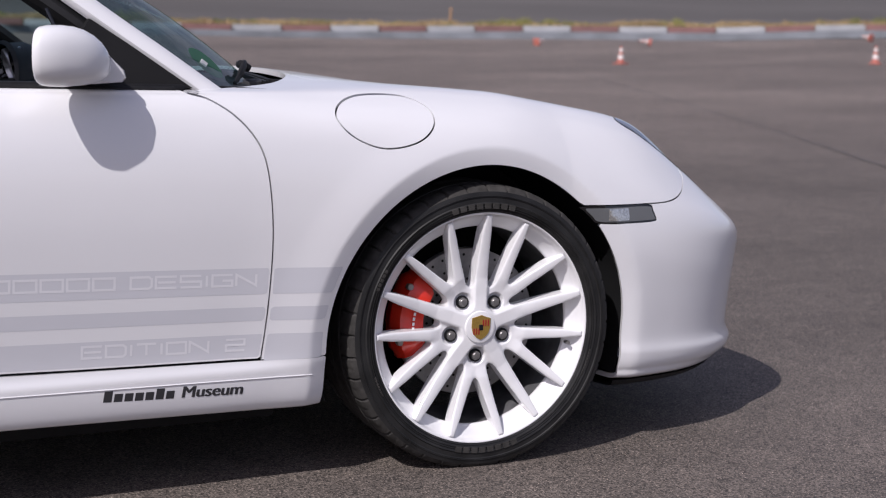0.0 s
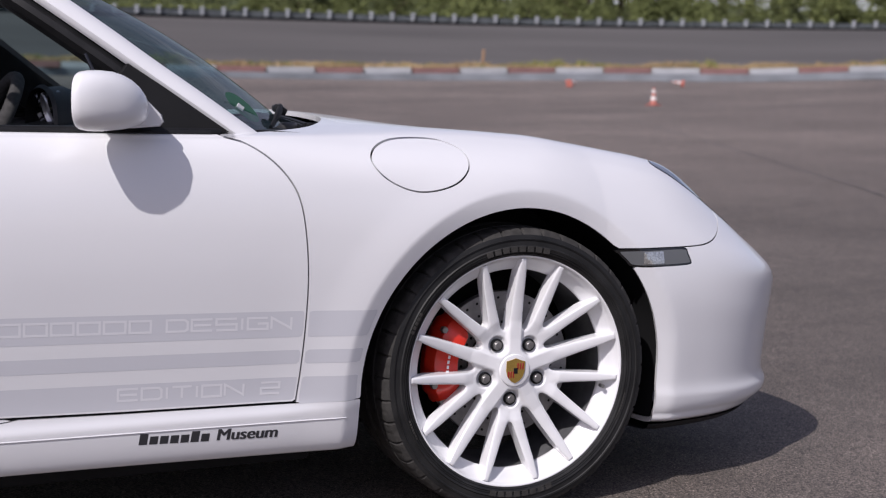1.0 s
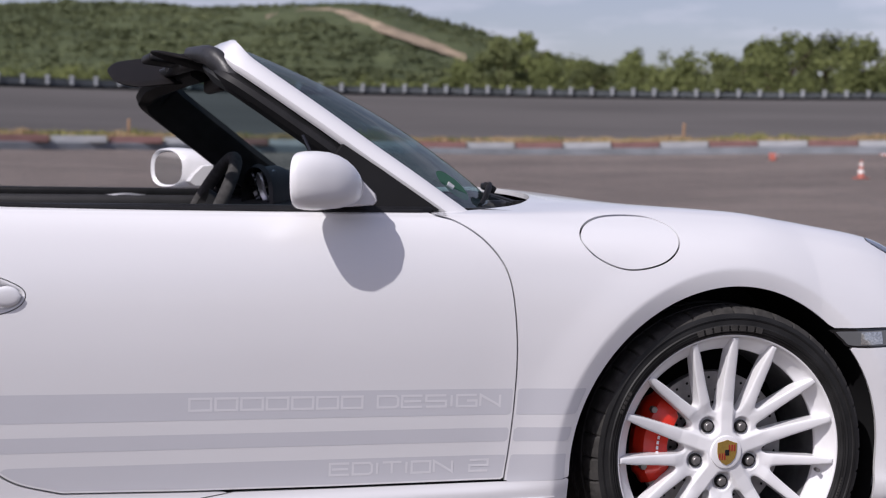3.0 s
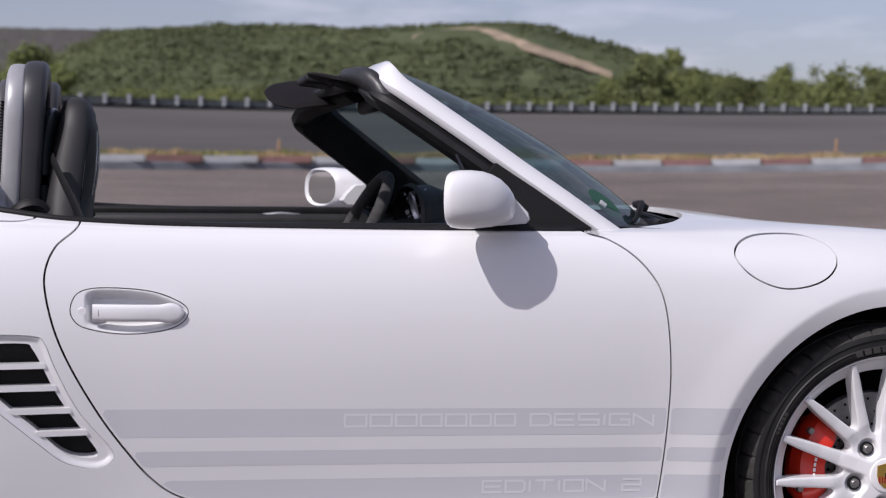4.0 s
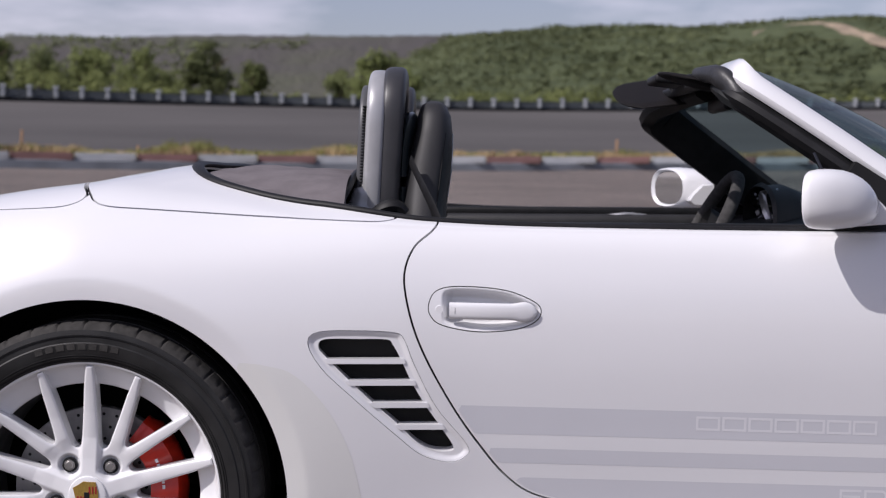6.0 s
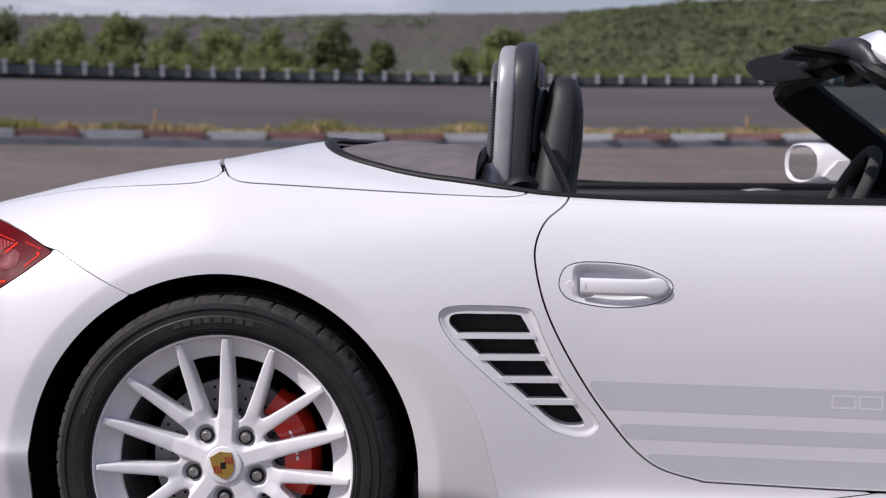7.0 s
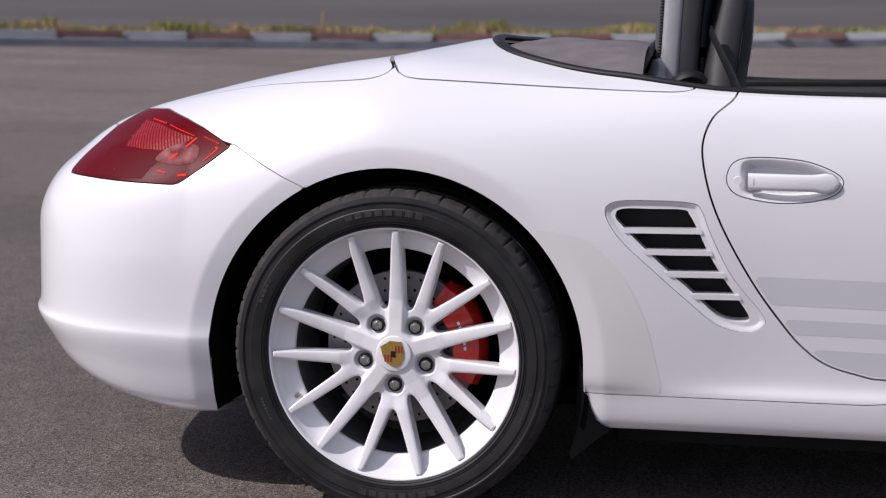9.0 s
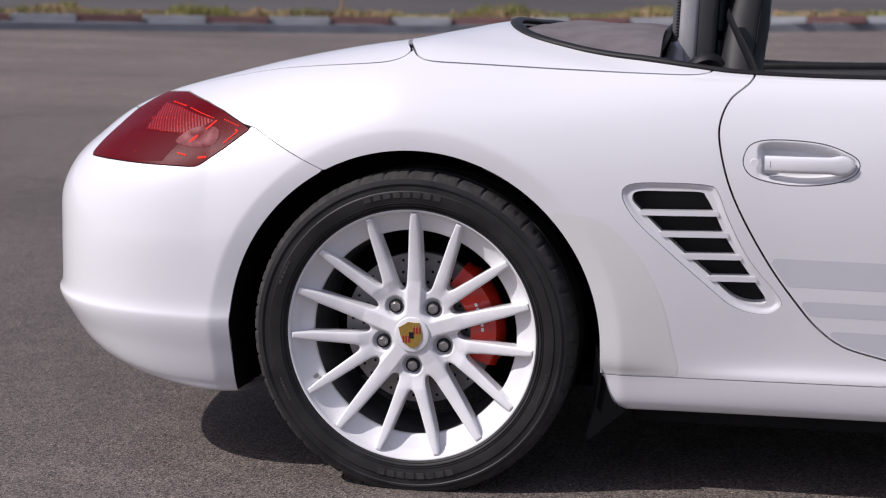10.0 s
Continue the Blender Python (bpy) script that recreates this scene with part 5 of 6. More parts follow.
# door mirrors
def door_mirror(side, zc, yc):
    bm = bmesh.new()
    st = [(1.393, 0.062, 0.0455, 0.0, 0.0), (1.385, 0.0665, 0.0495, 0, 0), (1.383, 0.069, 0.0515, 0, 0), (1.388, 0.0745, 0.0550, 0, 0), (1.402, 0.0785, 0.0575, 0, 0), (1.425, 0.0800, 0.0580, 0, 0), (1.448, 0.0770, 0.0560, 0.003, 0.000),
          (1.468, 0.0720, 0.0520, 0.006, -0.002), (1.486, 0.0645, 0.0455, 0.010, -0.005), (1.501, 0.0540, 0.0370, 0.015, -0.009), (1.511, 0.0420, 0.0275, 0.019, -0.012), (1.518, 0.0270, 0.0170, 0.022, -0.014), (1.5205, 0.0100, 0.0065, 0.023, -0.015)]
    lean = 0.50 if side < 0 else 0.62
    big = 1.0 if side < 0 else 1.12
    rings = []
    for x, hy, hz, dy, dz in st:
        ring = []
        for i in range(36):
            a = 2 * math.pi * i / 36
            c, s = math.cos(a), math.sin(a)
            e = 0.80
            y = math.copysign(abs(c) ** e, c) * hy * 0.84
            z = math.copysign(abs(s) ** e, s) * hz
            z *= 1.0 + 0.10 * c * (1 if s > 0 else 0.4)
            turn = -lean * y * max(0, min(1, (1.54 - x) / 0.10))
            ring.append(bm.verts.new((1.407 + big * (x - 1.383 + turn), side * (yc + big * (y - dy)), zc + big * (dz + z))))
        rings.append(ring)
    for a, b in zip(rings, rings[1:]):
        for i in range(36):
            bm.faces.new((a[i], a[(i + 1) % 36], b[(i + 1) % 36], b[i]))
    bm.faces.new(rings[-1])
    house = part("door_mirror", bm, WHITE, car, "white teardrop door mirror", edge=60)
    bm = bmesh.new()
    ring = []
    for i in range(36):
        a = 2 * math.pi * i / 36
        c, s = math.cos(a), math.sin(a)
        y, z = math.copysign(abs(c) ** 0.8, c) * 0.0525, math.copysign(abs(s) ** 0.8, s) * 0.0455
        ring.append(bm.verts.new((1.4145 + big * -lean * y, side * (yc + big * y), zc + big * z)))
    bm.faces.new(ring)
    part("mirror_glass", bm, MIRROR, house, smooth=False)
    # foot with its joint line
    bm = bmesh.new()
    rings = []
    for y, grow in ((yc - 0.040, 0.84), (yc - 0.050, 0.96), (yc - 0.075, 0.97), (yc - 0.095, 0.95), (0.800, 0.92)):
        shape = ((1.456, -0.040), (1.472, -0.0535), (1.520, -0.0545), (1.578, -0.0500), (1.586, -0.0410), (1.582, -0.0260), (1.560, -0.0050), (1.540, 0.0140), (1.500, 0.0100), (1.470, -0.020))
        rings.append([bm.verts.new((1.54 + (x - 1.54) * grow, side * y, zc + (z + 0.02) * grow - 0.02)) for x, z in shape])
    for a, b in zip(rings, rings[1:]):
        for i in range(10):
            bm.faces.new((a[i], a[(i + 1) % 10], b[(i + 1) % 10], b[i]))
    bm.faces.new(rings[0]), bm.faces.new(rings[-1][::-1])
    bmesh.ops.bevel(bm, geom=[e for e in bm.edges if len(e.link_faces) == 2 and e.calc_face_angle(0) > 0.5], offset=0.004, segments=2, affect="EDGES", profile=0.5)
    part("mirror_foot", bm, WHITE, house, edge=45)
    return house


door_mirror(-1, 0.925, 0.917)
door_mirror(1, 0.932, 0.917)
for side in (-1, 1):
    bm = bmesh.new()
    tri = [(1.54, 0.868), (1.742, 0.864), (1.62, 0.950), (1.545, 1.000), (1.525, 0.975)]
    a = [bm.verts.new((x, side * (0.800 - 0.42 * (z - 0.862)), z)) for x, z in tri]
    b = [bm.verts.new((x, side * (0.775 - 0.42 * (z - 0.862)), z)) for x, z in tri]
    bm.faces.new(a), bm.faces.new(b[::-1])
    for i in range(len(tri)):
        j = (i + 1) % len(tri)
        bm.faces.new((a[i], b[i], b[j], a[j]))
    part("mirror_sail", bm, SHELL, car, "black triangle between door mirror and screen frame", edge=25)
    if side < 0:
        part("window_guide", sweep([(1.468, side * 0.785, 0.972), (1.450, side * 0.770, 1.016)], (0.0045, 0.004), 8), BLACK_GLOSS, car)
    # door lining
    bm = box(1.08, 0.070, 0.46, pose(1.20, side * 0.760, 0.622), 0.02, 3)
    card = part("door_lining", bm, LEATHER, car, "dark leather door lining")
    part("armrest", box(0.46, 0.08, 0.06, pose(1.08, side * 0.715, 0.72), 0.02, 3), LEATHER, card)
    part("door_top_rail", box(1.06, 0.046, 0.030, pose(1.20, side * 0.778, 0.858), 0.010, 3), BLACK, card)
    part("inner_handle", sweep(spline(((1.20, side * 0.748, 0.846), (1.26, side * 0.744, 0.852), (1.32, side * 0.748, 0.847)), 5), (0.008, 0.006), 8), SILVER, card)

# dashboard, instrument hood, steering wheel
bm = bmesh.new()
sec = [(1.50, 0.60), (1.46, 0.70), (1.50, 0.790), (1.57, 0.835), (1.68, 0.862), (1.80, 0.868), (1.95, 0.862), (1.98, 0.70)]
ra = [bm.verts.new((x, -0.75, z)) for x, z in sec]
rb = [bm.verts.new((x + 0.02, 0.0, z + 0.012)) for x, z in sec]
rc = [bm.verts.new((x, 0.75, z)) for x, z in sec]
for p, q in ((ra, rb), (rb, rc)):
    for i in range(len(sec)):
        j = (i + 1) % len(sec)
        bm.faces.new((p[i], q[i], q[j], p[j]))
bm.faces.new(ra[::-1]), bm.faces.new(rc)
dash = part("dashboard", bm, DASH, car, "dark dashboard with an instrument hood")
bm = bmesh.new()
rings = []
for i in range(17):
    a = math.pi * i / 16
    y, z = 0.37 + 0.205 * math.cos(a), 0.055 * math.sin(a) ** 0.7
    rings.append([bm.verts.new((x, 0.37 + (y - 0.37) * w, 0.838 + dz + z * h)) for x, w, h, dz in ((1.590, 1, 2.0, 0.004), (1.580, 0.97, 1.9, 0.0), (1.64, 1.02, 1.9, 0.006), (1.74, 1.0, 0.9, 0.020), (1.84, 0.8, 0.15, 0.030))])
for p, q in zip(rings, rings[1:]):
    for k in range(4):
        bm.faces.new((p[k], q[k], q[k + 1], p[k + 1]))
part("instrument_hood", bm, LEATHER, dash)
for y in (0.27, 0.37, 0.47):
    o = part("dial", lathe([(0.0001, 0.01), (0.040, 0.01), (0.046, 0.0), (0.05, 0.004), (0.05, 0.03)], 32), SILVER if y == 0.37 else BLACK_GLOSS, dash)
    o.matrix_local = pose(1.600, y, 0.880, 0, 0, -90) @ pose(0, 0, 0, 18)
for y in (-0.62, 0.62, -0.12, 0.12):
    o = part("air_outlet", lathe([(0.0001, 0.012), (0.030, 0.012), (0.034, 0.0), (0.04, 0.003), (0.04, 0.03)], 24), SILVER, dash)
    o.matrix_local = pose(1.492, y, 0.772, 0, 0, -90) @ pose(0, 0, 0, 25)
wheel_at = pose(1.435, 0.37, 0.812, 0, -62, 0)
bm = bmesh.new()
rings = []
for i in range(64):
    a = 2 * math.pi * i / 64
    rings.append([bm.verts.new(((0.178 + 0.0165 * math.cos(b)) * math.cos(a), (0.178 + 0.0165 * math.cos(b)) * math.sin(a), 0.0185 * math.sin(b))) for b in [2 * math.pi * k / 12 for k in range(12)]])
for i in range(64):
    p, q = rings[i], rings[(i + 1) % 64]
    for k in range(12):
        bm.faces.new((p[k], q[k], q[(k + 1) % 12], p[(k + 1) % 12]))
sw = part("steering_wheel", bm, ALCANTARA, car, "three-spoke steering wheel with grey suede rim")
sw.matrix_local = wheel_at
part("airbag_pad", lathe([(0.0001, -0.03), (0.05, -0.028), (0.066, -0.015), (0.068, 0.02)], 32), LEATHER, sw).matrix_local = pose(0, 0, 0, 90)
for a in (0, 180, 90):
    part("spoke", sweep([(0.05 * math.cos(radians(a)), 0.05 * math.sin(radians(a)), 0.0), (0.17 * math.cos(radians(a)), 0.17 * math.sin(radians(a)), 0.002)], (0.022, 0.008), 10), SILVER, sw).matrix_local = pose(0, 0, 0, 0, 0, 90)
part("steering_column", sweep([(1.45, 0.37, 0.805), (1.62, 0.37, 0.73)], (0.05, 0.05), 14), DASH, car)


# seats: a lofted shell with wings
def seat(y0):
    st = [(0.34, 0.900, 0.210, 0.085), (0.46, 0.850, 0.235, 0.085), (0.60, 0.805, 0.250, 0.085), (0.74, 0.690, 0.245, 0.070), (0.84, 0.652, 0.215, 0.052), (0.92, 0.660, 0.180, 0.052), (0.99, 0.668, 0.158, 0.053), (1.06, 0.678, 0.146, 0.044), (1.10, 0.680, 0.132, 0.038), (1.125, 0.679, 0.104, 0.028), (1.134, 0.678, 0.06, 0.012)]
    bm = bmesh.new()
    rings = []
    for z, xc, hw, ht in st:
        ring = []
        for i in range(32):
            a = 2 * math.pi * i / 32
            c, s = math.cos(a), math.sin(a)
            yy = math.copysign(abs(c) ** 0.55, c) * hw
            xx = math.copysign(abs(s) ** 0.7, s) * ht
            wing = 0.045 * (abs(yy) / hw) ** 3 if s > 0 and z < 0.80 else 0
            ring.append(bm.verts.new((xc + xx + wing, y0 + yy, z)))
        rings.append(ring)
    for a, b in zip(rings, rings[1:]):
        for i in range(32):
            bm.faces.new((a[i], a[(i + 1) % 32], b[(i + 1) % 32], b[i]))
    bm.faces.new(rings[-1]), bm.faces.new(rings[0][::-1])
    s = part("seat", bm, LEATHER, car, "dark grey leather sports seat with integral headrest", edge=60)
    part("backrest_shell", sweep(spline(((0.618, y0, 0.80), (0.611, y0, 0.92), (0.613, y0, 1.02), (0.624, y0, 1.085), (0.634, y0, 1.108)), 5), [(0.152, 0.024)] * 14 + [(0.150, 0.024), (0.148, 0.022), (0.142, 0.021), (0.134, 0.019), (0.122, 0.016), (0.105, 0.012), (0.080, 0.006)], 24), SEAT_SHELL, s)
    part("cushion", box(0.50, 0.50, 0.16, pose(1.02, y0, 0.40, 0, -6, 0), 0.05, 4), LEATHER, s)
    sg = math.copysign(1, y0)
    part("seat_belt", sweep(spline(((0.630, y0 + sg * 0.18, 1.00), (0.655, y0 + sg * 0.25, 0.95), (0.680, y0 + sg * 0.30, 0.90), (0.703, y0 + sg * 0.33, 0.84)), 5), (0.002, 0.013), 8), BLACK, s)
    for k in (-1, 1):
        part("stitching", sweep(spline(((0.686, y0 + k * 0.180, 0.90), (0.690, y0 + k * 0.170, 0.92), (0.698, y0 + k * 0.1495, 0.99), (0.706, y0 + k * 0.132, 1.06)), 6), (0.0014, 0.0014), 5), BLACK, s)
        part("stitching", sweep(spline(((0.711, y0 + k * 0.10, 0.92), (0.720, y0 + k * 0.10, 0.99), (0.7215, y0 + k * 0.095, 1.06)), 5), (0.0015, 0.0015), 5), SILVER, s)


def roll_hoop(y0):
    def band(w, top, base, x0, x1, thick, lean, round_=0.008):
        """An upside-down U of flat, rounded section."""
        line = [(-w, base + (top - 0.10 - base) * t) for t in np.linspace(0, 1, 10)]
        line += [(w * math.copysign(abs(math.cos(radians(a))) ** 0.75, math.cos(radians(a))), top - 0.10 + 0.10 * math.sin(radians(a)) ** 0.75) for a in np.linspace(180, 0, 25)[1:-1]]
        line += [(w, base + (top - 0.10 - base) * t) for t in np.linspace(1, 0, 10)]
        b = bmesh.new()
        rings = []
        for i, (y, z) in enumerate(line):
            p, q = line[max(0, i - 1)], line[min(len(line) - 1, i + 1)]
            d = Vector((0, q[0] - p[0], q[1] - p[1])).normalized()
            out = Vector((0, -d.z, d.y))
            c = Vector(((x0 + x1) / 2 + lean * (z - base), y0 + y, z))
            hx, ht = (x1 - x0) / 2, thick / 2
            ring = []
            for k in range(20):
                a = 2 * math.pi * k / 20
                e = 0.55
                ring.append(b.verts.new(c + Vector((1, 0, 0)) * math.copysign(abs(math.cos(a)) ** e, math.cos(a)) * hx + out * math.copysign(abs(math.sin(a)) ** e, math.sin(a)) * ht))
            rings.append(ring)
        for p, q in zip(rings, rings[1:]):
            for k in range(20):
                b.faces.new((p[k], p[(k + 1) % 20], q[(k + 1) % 20], q[k]))
        b.faces.new(rings[0]), b.faces.new(rings[-1][::-1])
        return b
    pad = part("roll_hoop", band(0.137, 1.183, 0.86, 0.550, 0.602, 0.060, 0.056), PAD, car, "padded roll hoop with a silver rear frame", edge=70)
    part("silver_frame", band(0.140, 1.174, 0.86, 0.520, 0.564, 0.063, 0.048), HOOP_GREY, pad, edge=70)
    part("rear_band", band(0.130, 1.146, 0.87, 0.506, 0.526, 0.050, 0.040), HOOP_DARK, pad, edge=70)
    part("insert", box(0.030, 0.24, 0.25, pose(0.575, y0, 1.01), 0.01, 2), BLACK, pad)
    for i in range(30):
        part("rib", box(0.008, 0.3125, 0.0034, pose(0.5205 + 0.00028 * i, y0, 0.925 + i * 0.0066), 0.0010, 1), BLACK, pad)
    for k in (-1, 1):
        part("base_cover", sweep(spline(((0.520, y0 + k * 0.150, 0.850), (0.522, y0 + k * 0.152, 0.885), (0.530, y0 + k * 0.150, 0.920), (0.540, y0 + k * 0.145, 0.945)), 4), [(0.026, 0.040)] * 6 + [(0.022, 0.030)] * 4 + [(0.014, 0.018)] * 3, 14), HOOP_GREY, pad, edge=70)
        part("belt_outlet", sweep(spline(((0.545, y0 + k * 0.21, 0.868), (0.575, y0 + k * 0.22, 0.895), (0.60, y0 + k * 0.22, 0.90), (0.615, y0 + k * 0.215, 0.885)), 4), (0.022, 0.016), 10), BLACK, pad)


for y0 in (-0.37, 0.37):
    seat(y0), roll_hoop(y0)
part("rear_bulkhead", box(0.10, 1.50, 0.42, pose(0.53, 0, 0.655), 0.03, 2), LEATHER, car)
part("centre_console", box(1.0, 0.20, 0.30, pose(1.15, 0, 0.42), 0.03, 2), LEATHER, car)
part("cabin_floor", box(1.55, 1.50, 0.04, pose(1.25, 0, 0.27), 0.005, 1), CLOTH, car)
part("hood_storage", box(0.40, 1.30, 0.30, pose(0.30, 0, 0.66), 0.04, 2), CLOTH, car)

# thick rubber seal round the header corners, down the pillars
for side in (-1, 1):
    line = spline([(x, side * y, z) for x, y, z in ((1.262, 0.47, 1.194), (1.290, 0.56, 1.186), (1.312, 0.60, 1.163), (1.332, 0.625, 1.128), (1.380, 0.648, 1.092), (1.470, 0.675, 1.032), (1.58, 0.705, 0.955), (1.68, 0.735, 0.885))], 6)
    wide = np.interp(np.linspace(0, 1, len(line)), [0, 0.2, 0.4, 0.6, 1], [0.015, 0.025, 0.024, 0.016, 0.010])
    part("corner_seal", sweep(line, [(w * 0.8, w) for w in wide], 12), SEAL_RUBBER, car, "thick black rubber seal on the screen frame")

# sun visors, latch, inner mirror
for y0, at, deep in ((-0.33, pose(1.266, -0.33, 1.190, 4, 14, 0), 0.135), (0.33, pose(1.288, 0.33, 1.199, 14, -7, 0), 0.235)):
    bm = bmesh.new()
    rings = []
    for i in range(19):
        y = -0.18 + 0.36 * i / 18
        k = abs(y) / 0.18
        back, fore = -deep / 2 + 0.055 * k ** 3, deep / 2 - 0.006 * k ** 6
        thick = 0.0115 * math.sqrt(max(0.02, 1 - k ** 10))
        ring = []
        for a in range(20):
            c, w = math.cos(2 * math.pi * a / 20), math.sin(2 * math.pi * a / 20)
            x = (back + fore) / 2 + (fore - back) / 2 * math.copysign(abs(c) ** 0.6, c)
            ring.append(bm.verts.new((x, y, math.copysign(abs(w) ** 0.6, w) * thick * (0.6 + 0.4 * (x - back) / (fore - back)))))
        rings.append(ring)
    for p, q in zip(rings, rings[1:]):
        for a in range(20):
            bm.faces.new((p[a], p[(a + 1) % 20], q[(a + 1) % 20], q[a]))
    bm.faces.new(rings[0][::-1]), bm.faces.new(rings[-1])
    part("sun_visor", bm, VISOR, car, "dark sun visor swung level", edge=50).matrix_local = at
part("header_trim", box(0.075, 1.02, 0.028, pose(1.335, 0, 1.197, 0, -12, 0), 0.010, 3), BLACK, car)
part("roof_latch", box(0.10, 0.16, 0.022, pose(1.275, 0.0, 1.208, 0, 6, 0), 0.008, 3), BLACK, car)
for y0 in (-0.12, 0.12, -0.40, 0.40):
    part("latch_hook", sweep([(1.30, y0, 1.190), (1.285, y0, 1.212), (1.32, y0, 1.216)], (0.010, 0.006), 8), BLACK, car)
im = part("inner_mirror", box(0.03, 0.24, 0.065, pose(1.405, 0, 1.165), 0.012, 3), BLACK, car)
part("mirror_stalk", sweep([(1.41, 0, 1.17), (1.44, 0, 1.205)], (0.012, 0.012), 8), BLACK, im)

# ---- track edge, hills, trees ----
EYE = Vector((0.74, -3.73, 0.96))
KERB_R = pchip(((-70, 34), (-28, 36), (0, 40), (17, 46), (44, 48), (70, 50)))
KERB_E = pchip(((-70, 0.008), (-29, 0.0066), (-24, 0.0057), (-13, 0.0042), (-7, 0.0038), (4, 0.0047), (10, 0.0055), (19, 0.0060), (26, 0.0080), (32, 0.0106), (38, 0.0122), (44, 0.0162), (70, 0.02)))
WALL_E = pchip(((-70, 0.049), (-24, 0.0481), (-7, 0.0464), (3, 0.0446), (12, 0.0447), (20, 0.0452), (30, 0.0453), (40, 0.0462), (70, 0.048)))
RAIL_E = pchip(((-70, 0.014), (-24, 0.0128), (-14, 0.0101), (-7, 0.0090), (3, 0.0084), (10, 0.0077), (20, 0.0074), (27, 0.0068), (40, 0.0058), (70, 0.0055)))


def at_polar(az, r, z):
    a = radians(az)
    return (EYE.x + r * math.sin(a), EYE.y + r * math.cos(a), z)


def ground_z(az, r):
    """The apron rises gently towards the kerb."""
    if abs(az) > 80:
        return 0.0
    R = float(KERB_R(az))
    t = min(1, max(0, (r - 6) / (R - 6)))
    return (EYE.z + R * float(KERB_E(az))) * t ** 1.6 * min(1, (80 - abs(az)) / 20)


AZ = list(np.arange(-78, 78.1, 2.0))
gv = [(EYE.x, EYE.y, 0.0)]
gf = []
RADII = [2, 4.5, 6, 8, 10, 12, 14, 18, 22, 26, 30, 33, 36, 39, 42, 46, 50, 120, 600, 4000]
full_az = list(np.arange(-180, 180, 3.0))
for r in RADII:
    for az in full_az:
        gv.append(at_polar(az, r, ground_z(az, min(r, 50)) if r < 100 else (0.0 if abs(az) > 60 else 1.0)))
n = len(full_az)
for i in range(n):
    gf.append((0, 1 + (i + 1) % n, 1 + i))
for k in range(len(RADII) - 1):
    for i in range(n):
        a, b = 1 + k * n + i, 1 + k * n + (i + 1) % n
        gf.append((a, b, b + n, a + n))
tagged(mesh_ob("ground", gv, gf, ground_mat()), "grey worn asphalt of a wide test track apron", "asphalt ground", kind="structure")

KERB_WHITE = mat("weathered_white_kerb_paint", (0.35, 0.36, 0.375), 0.7, vary=0.18, scale=1.6, bump=0.3, bump_scale=40, per_object=0.08)
KERB_RED = mat("weathered_red_kerb_paint", (0.20, 0.105, 0.098), 0.75, vary=0.25, scale=1.6, bump=0.3, bump_scale=40, per_object=0.15)
CONCRETE = mat("kerb_concrete", (0.185, 0.20, 0.22), 0.85, vary=0.25, scale=1.2, bump=0.3, bump_scale=30)
BANK = mat("banked_asphalt", (0.083, 0.077, 0.075), 0.9, vary=0.22, scale=1.0, bump=0.2, bump_scale=15, stretch=(0.06, 0.06, 2.2))
SOIL = mat("dry_verge_soil", (0.34, 0.24, 0.12), 0.95, vary=0.25, scale=0.5, color2=(0.24, 0.22, 0.08), bump=1.0, bump_scale=6)
STRAW = mat("dry_grass", (0.38, 0.27, 0.15), 0.9, vary=0.3, scale=0.6, color2=(0.50, 0.38, 0.20))
GREEN_GRASS = mat("green_grass", (0.18, 0.20, 0.055), 0.9, vary=0.35, scale=0.6, color2=(0.30, 0.28, 0.09))
RAIL = mat("grey_galvanised_rail", (0.125, 0.14, 0.15), 0.55, 0.3, vary=0.2, scale=1.0)
RAIL_POST = mat("pale_rail_post", (0.36, 0.38, 0.40), 0.5, 0.2, vary=0.2, scale=3)
RAIL_DARK = mat("dark_rail_foot", (0.02, 0.021, 0.025), 0.8, vary=0.3)

# kerb: a concrete foot with painted blocks on it
v, f = [], []
arcs = np.arange(-66, 66.01, 1.0)
for az in arcs:
    R, z = float(KERB_R(az)), EYE.z + float(KERB_R(az)) * float(KERB_E(az))
    for dr, dz in ((-0.10, -0.05), (-0.08, 0.17), (0.0, 0.19), (0.5, 0.19), (0.6, -0.05)):
        v.append(at_polar(az, R + dr, z + dz))
for i in range(len(arcs) - 1):
    for k in range(4):
        f.append((i * 5 + k, (i + 1) * 5 + k, (i + 1) * 5 + k + 1, i * 5 + k + 1))
kerb = tagged(mesh_ob("kerb", v, f, CONCRETE, smooth=False), "concrete kerb painted in red and white blocks", "kerb", kind="structure")
bm = box(1.0, 1.0, 1.0, None, 0.03, 1)
me = bpy.data.meshes.new("kerb_block")
bm.to_mesh(me)
bm.free()
meshes = []
for m in (KERB_WHITE, KERB_RED):
    c = me.copy()
    c.materials.append(m)
    meshes.append(c)
az, i = -64.0, 0
while az < 64:
    R = float(KERB_R(az))
    step = math.degrees(1.53 / R)
    mid = az + step / 2
    R, z = float(KERB_R(mid)), EYE.z + float(KERB_R(mid)) * float(KERB_E(mid))
    ob = new("kerb_block", meshes[i % 2])
    ob.parent = kerb
    z2 = EYE.z + float(KERB_R(mid + 1)) * float(KERB_E(mid + 1))
    tilt = math.degrees(math.atan2(z2 - z, math.radians(1) * R))
    ob.matrix_local = pose(*at_polar(mid, R + 0.28, z + 0.275), 0, 0, -mid) @ pose(0, 0, 0, 0, -tilt, 0) @ Matrix.Diagonal((1.515, 0.42 + 0.02 * random.random(), 0.19 + 0.012 * random.random(), 1))
    az += step
    i += 1

